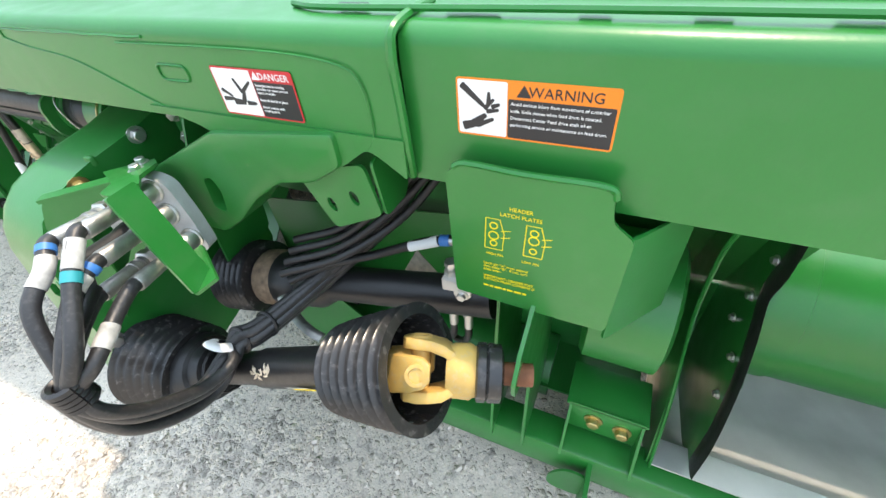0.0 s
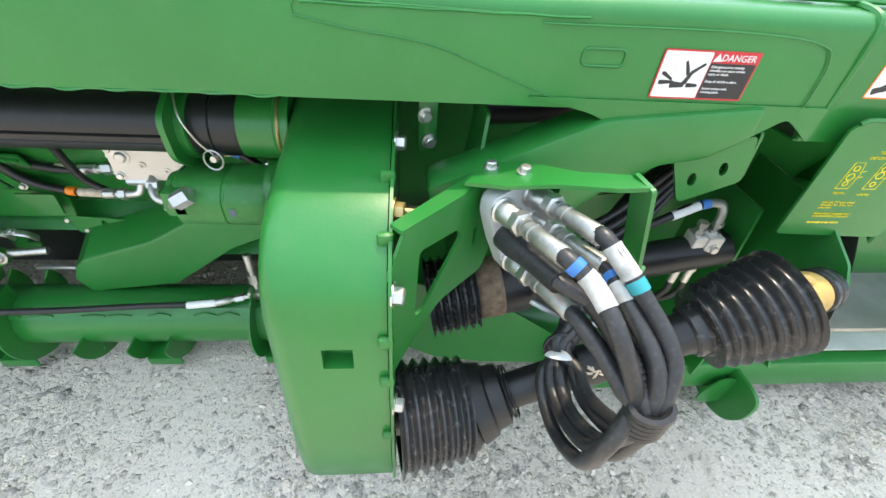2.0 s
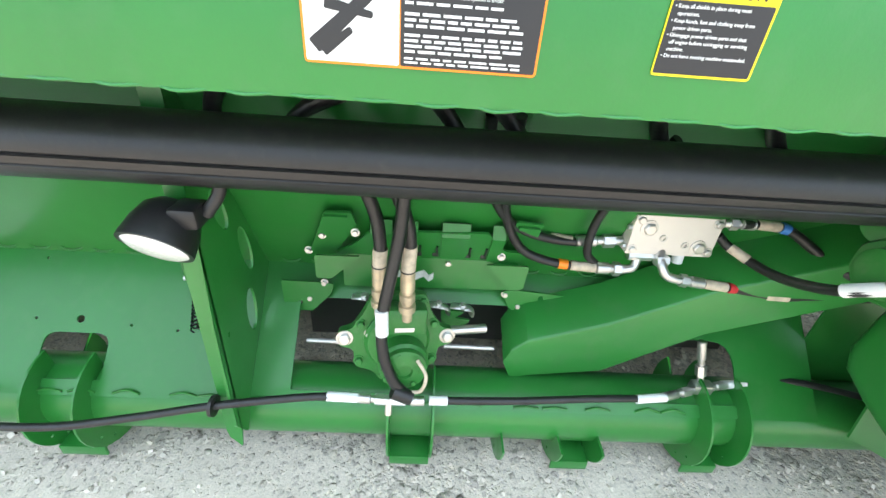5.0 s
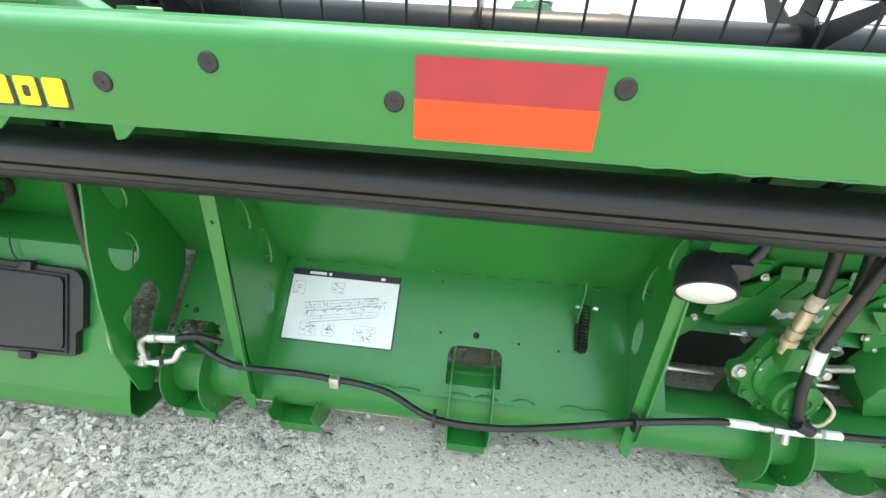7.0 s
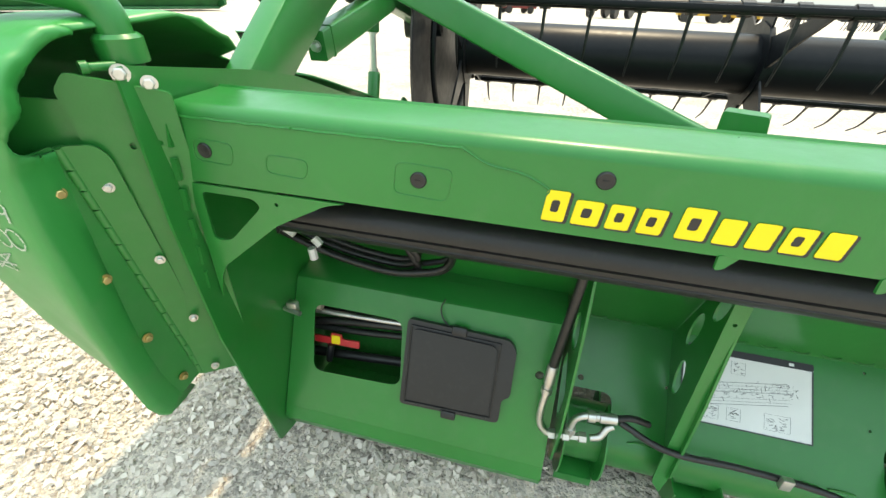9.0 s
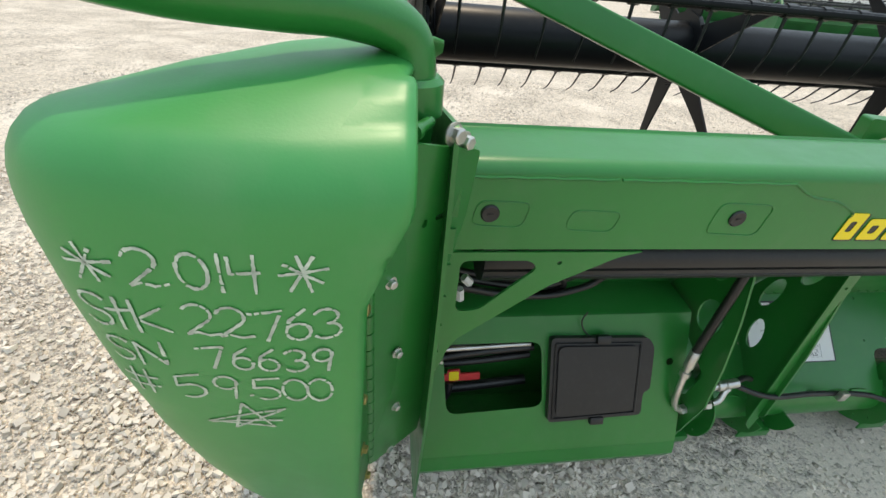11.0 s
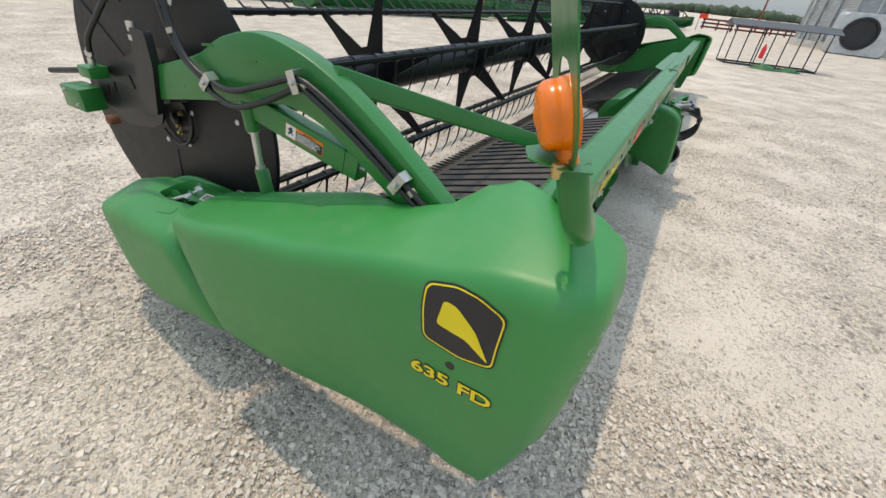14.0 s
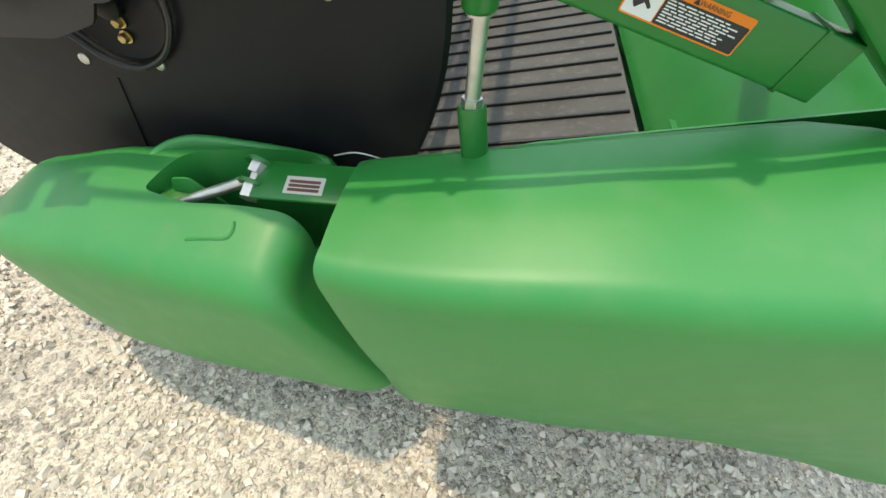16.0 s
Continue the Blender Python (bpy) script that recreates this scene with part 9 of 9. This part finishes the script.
def far_header(at, direction, length, label, seed, reel_z=1.05):
    """A parked header: trough, beam, end dividers and a reel with six bats."""
    d = Vector((direction[0], direction[1], 0)).normalized()
    f = Vector((-d.y, d.x, 0))
    top = thing("harvester_header", label, "header", "headers parked in rows", at=(at[0], at[1], 0))
    top.rotation_euler = (0, 0, math.atan2(d.y, d.x))
    rg = random.Random(seed)
    bm = bm_()
    sheet(bm, [(-0.10, 0.95), (-0.10, 0.78), (0.25, 0.60), (0.42, 0.30), (0.9, 0.16), (1.9, 0.08)], 0.03, 0, length)
    part("trough", bm, FARGREEN, top, "green sheet-metal trough")
    bm = bm_()
    box(bm, (0, -0.12, 0.88), (length, 0.03, 1.02), 0.02)
    part("top_beam", bm, FARGREEN, top)
    bm = bm_()
    rod(bm, [((0.1, 0.25, 0.20), 0.09), ((length - 0.1, 0.25, 0.20), 0.09)], 10)
    part("lower_tube", bm, FARGREEN, top)
    for x in (-0.12, length + 0.12):
        bm = bm_()
        plate(bm, rounded([(-0.25, 0.40), (-0.22, 1.12), (0.6, 1.10), (1.9, 0.72), (2.7, 0.30), (2.5, 0.05), (0.6, 0.10)], 0.06, 3), 0.22, frame_of((x - 0.11, 0, 0), (0, 1, 0), (0, 0, 1)))
        part("end_shield", bm, FARGREEN, top)
        bm = bm_()
        sweep(bm, [(x * 0.98 + 0.1, 0.25, 1.0), (x * 0.98 + 0.1, 0.8, 1.40), (x * 0.98 + 0.1, 1.2, 1.40), (x * 0.98 + 0.1, 1.8, reel_z + 0.1)], 0.05, 8, 4)
        part("reel_arm", bm, FARGREEN, top)
        bm = bm_()
        rod(bm, [((x * 0.97 + 0.15, 1.75, reel_z), 0.62), ((x * 0.97 + 0.16, 1.75, reel_z), 0.62)], 24)
        part("reel_disc", bm, FARBLACK, top)
    bm = bm_()
    rod(bm, [((0.1, 1.75, reel_z), 0.12), ((length - 0.1, 1.75, reel_z), 0.12)], 12)
    part("reel_tube", bm, FARBLACK, top)
    a0 = rg.uniform(0, 60)
    for k in range(6):
        a = radians(a0 + 60 * k)
        y, z = 1.75 + 0.55 * math.cos(a), reel_z + 0.55 * math.sin(a)
        bm = bm_()
        rod(bm, [((0.1, y, z), 0.028), ((length - 0.1, y, z), 0.028)], 8)
        bat = part("bat", bm, FARBLACK, top)
        bm = bm_()
        x = 0.2
        while x < length - 0.2:
            vs = [bm.verts.new(p) for p in ((x, y, z), (x + 0.012, y, z), (x + 0.008, y - 0.03, z - 0.20), (x, y - 0.03, z - 0.20))]
            bm.faces.new(vs)
            x += 0.15
        bmesh.ops.solidify(bm, geom=bm.faces, thickness=0.008)
        tagged(part("tine_comb", bm, FARBLACK, bat), kind="stuff")
        for j in range(1, int(length / 1.4)):
            bm = bm_()
            xj = j * 1.4
            p, q = Vector((xj, 1.75, reel_z)), Vector((xj, y, z))
            t = (q - p).normalized()
            nn = Vector((0, -t.z, t.y))
            plate(bm, [(-0.07, 0.1), (0.07, 0.1), (0.025, 0.55), (-0.025, 0.55)], 0.02, frame_of(p, nn, t))
            part("spider_blade", bm, FARBLACK, top)
    for j in range(4):
        bm = bm_()
        x = rg.uniform(0.1, 0.9) * length
        sweep(bm, [(x, 0, 1.0), (x + 0.1, 0.1, 1.3 + 0.2 * rg.random()), (x + 0.5, 0.1, 1.35), (x + 0.7, 0, 1.02)], 0.03, 6, 4)
        part("hose", bm, FARBLACK, top)
    bm = bm_()
    plate(bm, rounded([(0, 0), (0.25, 0), (0.25, 0.1), (0, 0.1)], 0.01, 2), 0.01, frame_of((length * 0.9, -0.135, 0.9), (1, 0, 0), (0, 0, 1)))
    part("reflector", bm, REFORANGE, top)
    return top


ROW = Vector((0.924, -0.382))
NRM = Vector((0.382, 0.924))
for row, (gap, start) in enumerate(((0.0, 0.0), (5.5, -3.0), (11.0, 1.0), (17.0, -2.0))):
    for j in range(3):
        p = Vector((14.0, 16.5)) + ROW * (start + j * 13.0) + NRM * gap
        if row == 3 and j == 2:
            continue
        far_header((p.x, p.y), ROW, 11.4, "green parked header with dark reel standing in a row", row * 10 + j, 1.0 + 0.25 * (row % 2))
far_header((-25.6, 14.0), (0.06, 1), 15.0, "green parked header seen across the gravel yard", 91)
far_header((-34.0, 22.0), (0.25, 1), 12.0, "green parked header beyond the yard", 92)

# flag on the end of the first row
flag = thing("warning_flag", "orange-red warning flag on the end of a parked header", "flag", at=(49.6, 1.55, 0))
bm = bm_()
rod(bm, [((0, 0, 0), 0.02), ((0, 0, 1.5), 0.02)], 8)
part("pole", bm, FARBLACK, flag)
bm = bm_()
plate(bm, rounded([(0, 0.0), (0.75, 0.08), (0.7, 0.45), (0, 0.40)], 0.03, 2), 0.02, frame_of((0, 0, 1.05), (0.3, -0.95, 0), (0, 0, 1)))
part("cloth", bm, REFORANGE, flag)

# dark red implements beyond
for j, (x, y) in enumerate(((57, 1.2), (59, -2.2), (61, -5.6))):
    t = thing("tillage_implement", "dark red steel implement frame folded on the ground", "implement", "red implements", at=(x, y, 0))
    for z in (0.25, 0.62, 0.98):
        bm = bm_()
        box(bm, (-0.15, -3.0, z - 0.09), (0.15, 0.2, z + 0.09), 0.02)
        part("frame_bar", bm, DKRED, t)
    for y0 in (-2.8, -1.4, 0.0):
        bm = bm_()
        box(bm, (-0.1, y0 - 0.08, 0), (0.1, y0 + 0.08, 1.05), 0.02)
        part("upright", bm, FARBLACK, t)

# rack with a flat roof and green parts beside it
rack = thing("steel_rack", "dark steel rack with thin posts and a flat roof", "rack", at=(18.7, -0.9, 0))
rd = Vector((0.85, -3.15, 0))
deep = Vector((1.0, 0.27, 0))
for i in range(8):
    p = rd * (i / 7)
    bm = bm_()
    rod(bm, [(p, 0.022), (p + Vector((0, 0, 1.36)), 0.022)], 8)
    part("post", bm, FARBLACK, rack)
for i in (0, 3, 7):
    p = rd * (i / 7) + deep
    bm = bm_()
    rod(bm, [(p, 0.022), (p + Vector((0, 0, 1.36)), 0.022)], 8)
    part("post", bm, FARBLACK, rack)
for a, b in ((Vector((0, 0, 0.03)), rd + Vector((0, 0, 0.03))), (deep + Vector((0, 0, 0.03)), rd + deep + Vector((0, 0, 0.03))), (Vector((0, 0, 0.03)), deep + Vector((0, 0, 0.03))), (rd + Vector((0, 0, 0.03)), rd + deep + Vector((0, 0, 0.03)))):
    bm = bm_()
    rod(bm, [(a, 0.03), (b, 0.03)], 8)
    part("base_rail", bm, FARBLACK, rack)
bm = bm_()
loft(bm, [[p + Vector((0, 0, 1.36)), p + deep * 0.5 + Vector((0, 0, 1.56)), p + deep + Vector((0, 0, 1.36)), p + deep + Vector((0, 0, 1.33)), p + Vector((0, 0, 1.33))] for p in (rd * -0.06, rd * 1.1)])
part("roof", bm, mat("dark_roof_sheet", (0.10, 0.105, 0.11), 0.5, 0.3), rack, "dark sheet-metal roof")
for x, y, s in ((18.3, -2.3, 1.0), (18.6, -3.1, 0.8)):
    p = thing("divider_point", "green plastic divider point lying on the gravel", "spare part", "spare parts by the rack", at=(x, y, 0))
    bm = bm_()
    loft(bm, [[(0.35 * s * math.cos(a) * w + o, 0.55 * s * math.sin(a) * w, max(0, 0.15 * s * h * (0.5 + 0.5 * math.sin(a * 2 + 1)))) for a in [2 * math.pi * i / 12 for i in range(12)]] for w, h, o in ((1.0, 0.1, 0), (0.9, 0.7, 0.02), (0.55, 1.1, 0.08), (0.2, 1.25, 0.12))])
    part("shell", bm, FARGREEN, p)
jack = thing("red_tank", "small red tank standing behind the rack", "tank", at=(24.0, -2.5, 0))
bm = bm_()
turned(bm, (0, 0, 0.0), (0, 0, 0.9), [(0, 0.06), (0.0, 0.10), (0.40, 0.10), (0.5, 0.06), (0.62, 0.02)], 14)
part("body", bm, REDPLASTIC, jack)

# corrugated grain bin with its fan
grain_bin = thing("grain_bin", "galvanised corrugated steel grain bin on a concrete base", "grain bin", at=(45.5, -10.6, 0))
bm = bm_()
rings = []
for i in range(180):
    z = 0.5 + i * 0.05
    r = 4.5 + (0.03 if i % 2 else -0.03)
    rings.append([(r * math.cos(a), r * math.sin(a), z) for a in [2 * math.pi * j / 64 for j in range(64)]])
loft(bm, rings, True, False)
part("wall", bm, ZINC, grain_bin, "corrugated galvanised wall", 80)
bm = bm_()
turned(bm, (0, 0, 0), (0, 0, 1), [(0, 4.75), (0.5, 4.75), (0.5, 4.3)], 64)
part("base", bm, CONCRETE, grain_bin, "concrete ring base")
bm = bm_()
turned(bm, (0, 0, 9.45), (0, 0, 12), [(0, 4.7), (0.1, 4.7), (2.3, 0.4), (2.4, 0.1)], 64)
part("roof", bm, ZINC, grain_bin)
for j in range(24):
    a = 2 * math.pi * j / 24
    bm = bm_()
    box(bm, (4.5, -0.06, 0.5), (4.62, 0.06, 9.45), 0.01, Matrix.Rotation(a, 4, "Z"))
    part("stiffener", bm, ZINC, grain_bin)
fan = thing("bin_fan", "galvanised fan housing with a round dark inlet", "fan", at=(38.0, -8.7, 0))
bm = bm_()
loft(bm, [[(x, s * w, 1.25 + t * h) for s, t in rounded([(-1, -1), (1, -1), (1, 1), (-1, 1)], 0.25, 4)] for x, w, h in ((-0.2, 1.45, 1.2), (0.0, 1.6, 1.25), (1.2, 1.6, 1.25), (3.0, 0.9, 0.6))])
part("housing", bm, ZINC, fan)
bm = bm_()
n = 28
loft(bm, [[(x, 0.25 + r * math.cos(2 * math.pi * i / n), 1.3 + r * math.sin(2 * math.pi * i / n)) for i in range(n)] for x, r in ((-0.19, 0.98), (-0.34, 0.98), (-0.34, 0.86), (-0.22, 0.82))])
part("inlet", bm, FARBLACK, fan, "round dark fan inlet")

# poles
for x, y, h in ((75, -4.9, 7.5), (95, 26, 9), (110, 17, 9)):
    p = thing("utility_pole", "slim dark wooden utility pole", "pole", "poles", at=(x, y, 0))
    bm = bm_()
    rod(bm, [((0, 0, 0), 0.14), ((0, 0, h), 0.09)], 10)
    part("shaft", bm, RUST, p)
    bm = bm_()
    box(bm, (-0.06, -0.7, h - 0.5), (0.06, 0.7, h - 0.38), 0.01)
    part("crossarm", bm, RUST, p)


def machine(name, label, category, at, turn, paint, size, cab, wheels, pipe=False):
    """A far vehicle: tapered body, glazed cab, wheels with rims."""
    t = thing(name, label, category, at=(at[0], at[1], 0))
    t.rotation_euler = (0, 0, radians(turn))
    L, W, z0, z1 = size
    bm = bm_()
    loft(bm, [[(x, s * W / 2, z0 + (z1 * k - z0) * (u + 1) / 2) for s, u in rounded([(-1, -1), (1, -1), (1, 1), (-1, 1)], 0.15, 3)] for x, k in ((-L / 2, 0.8), (-L * 0.4, 1.0), (L * 0.15, 1.0), (L / 2, 0.75))])
    part("body", bm, paint, t)
    bm = bm_()
    cx, cw, ch = cab
    loft(bm, [[(cx + s * cw * k, u * W * 0.36 * k, z) for s, u in rounded([(-1, -1), (1, -1), (1, 1), (-1, 1)], 0.2, 3)] for z, k in ((z1 * 0.7, 0.9), (z1 * 0.85, 1.0), (ch - 0.15, 1.0))])
    c = part("cab", bm, GLASS, t, "glazed cab")
    bm = bm_()
    box(bm, (cx - cw * 1.1, -W * 0.4, ch - 0.15), (cx + cw * 1.1, W * 0.4, ch), 0.05)
    part("cab_roof", bm, paint, c)
    for x, r in wheels:
        for s in (-1, 1):
            bm = bm_()
            turned(bm, (x, s * W * 0.42, r), (x, s * W * 0.62, r), [(0, r * 0.6), (0, r * 0.94), (W * 0.04, r), (W * 0.16, r), (W * 0.2, r * 0.94), (W * 0.2, r * 0.6)], 24)
            w = part("wheel", bm, RUBBER, t)
            bm = bm_()
            turned(bm, (x, s * W * 0.45, r), (x, s * W * 0.60, r), [(0, r * 0.6), (W * 0.15, r * 0.6), (W * 0.15, r * 0.2)], 18)
            part("rim", bm, MACHINE_YELLOW, w)
    if pipe:
        bm = bm_()
        sweep(bm, [(0, W * 0.4, z1), (-L * 0.1, W * 0.5, z1 + 0.5), (-L * 0.55, W * 0.5, z1 + 0.6)], 0.16, 10, 4)
        part("unloading_pipe", bm, paint, t)
    return t


machine("combine_harvester", "green combine harvester parked beyond the headers", "combine", (5.0, 62.0), 60, FARGREEN, (6.5, 3.0, 1.0, 3.4), (2.6, 0.9, 3.7), ((2.0, 0.95), (-2.2, 0.65)), True)
machine("combine_harvester", "green combine harvester parked beyond the yard", "combine", (-52.0, 60.0), 20, FARGREEN, (6.5, 3.0, 1.0, 3.4), (2.6, 0.9, 3.7), ((2.0, 0.95), (-2.2, 0.65)), True)
machine("wheel_loader", "yellow wheel loader parked on the yard", "loader", (15.0, 61.0), 175, MACHINE_YELLOW, (5.0, 2.2, 0.7, 1.9), (-0.2, 0.7, 2.7), ((1.5, 0.7), (-1.5, 0.7)))
machine("wheel_loader", "yellow tracked machine parked behind the headers", "loader", (21.0, 66.0), 150, MACHINE_YELLOW, (4.6, 2.2, 0.6, 1.5), (-0.2, 0.7, 2.4), ((1.4, 0.6), (-1.4, 0.6)))
machine("farm_truck", "red farm truck parked far across the yard", "truck", (-7.0, 66.0), 30, DKRED, (5.0, 2.0, 0.6, 1.5), (1.3, 0.7, 2.1), ((1.6, 0.45), (-1.6, 0.45)))
machine("farm_truck", "dark red farm wagon parked far across the yard", "truck", (-42.0, 62.0), 80, DKRED, (5.0, 2.2, 0.8, 2.2), (1.5, 0.6, 2.4), ((1.6, 0.5), (-1.6, 0.5)))

# dark folded implements and more headers beyond the reel
for j, (x, y, w) in enumerate(((-14.5, 60, 4.5), (24.5, 58, 3.6), (29.5, 57, 4.0), (35, 58, 5.0), (-20, 66, 4))):
    t = thing("field_cultivator", "dark folded field cultivator standing far off", "implement", "cultivators", at=(x, y, 0))
    rg = random.Random(j)
    for k in range(3):
        bm = bm_()
        box(bm, (-w / 2, k * 0.7 - 0.06, 0.75 + 0.1 * k), (w / 2, k * 0.7 + 0.06, 0.87 + 0.1 * k), 0.01)
        part("tool_bar", bm, FARBLACK, t)
    for k in range(12):
        bm = bm_()
        x0 = -w / 2 + w * (k + 0.5) / 12
        sweep(bm, [(x0, 0.0, 0.8), (x0, -0.35, 1.05 + 0.35 * rg.random()), (x0, -0.55, 0.6), (x0, -0.2, 0.0)], 0.04, 6, 3)
        part("shank", bm, FARBLACK, t)
    for k in (-1, 1):
        bm = bm_()
        turned(bm, (k * w * 0.3, -0.3, 0.45), (k * w * 0.3 + 0.25, -0.3, 0.45), [(0, 0.2), (0, 0.42), (0.05, 0.45), (0.2, 0.45), (0.25, 0.42), (0.25, 0.2)], 18)
        part("wheel", bm, RUBBER, t)

# grass and woods on the horizon
bm = bm_()
rg = random.Random(12)
for i in range(900):
    a = radians(rg.uniform(-25, 155))
    r = rg.uniform(420, 560)
    h = 2.0 + 5.5 * max(0.0, noise.noise((a * 6, 1.7, 0)) + 0.35) + rg.uniform(0, 1.5)
    m = Matrix.Translation((r * math.cos(a), r * math.sin(a), h * 0.45)) @ Matrix.Diagonal((rg.uniform(4, 9), rg.uniform(4, 9), h * 0.6, 1))
    vs = bmesh.ops.create_icosphere(bm, subdivisions=1, radius=1.0, matrix=m)["verts"]
    for v in vs:
        v.co += Vector((rg.uniform(-1, 1), rg.uniform(-1, 1), rg.uniform(-.5, .5)))
tagged(part("tree_line", bm, FOLIAGE, None, sharp=180), "hazy far woods along the horizon", "trees", kind="stuff")
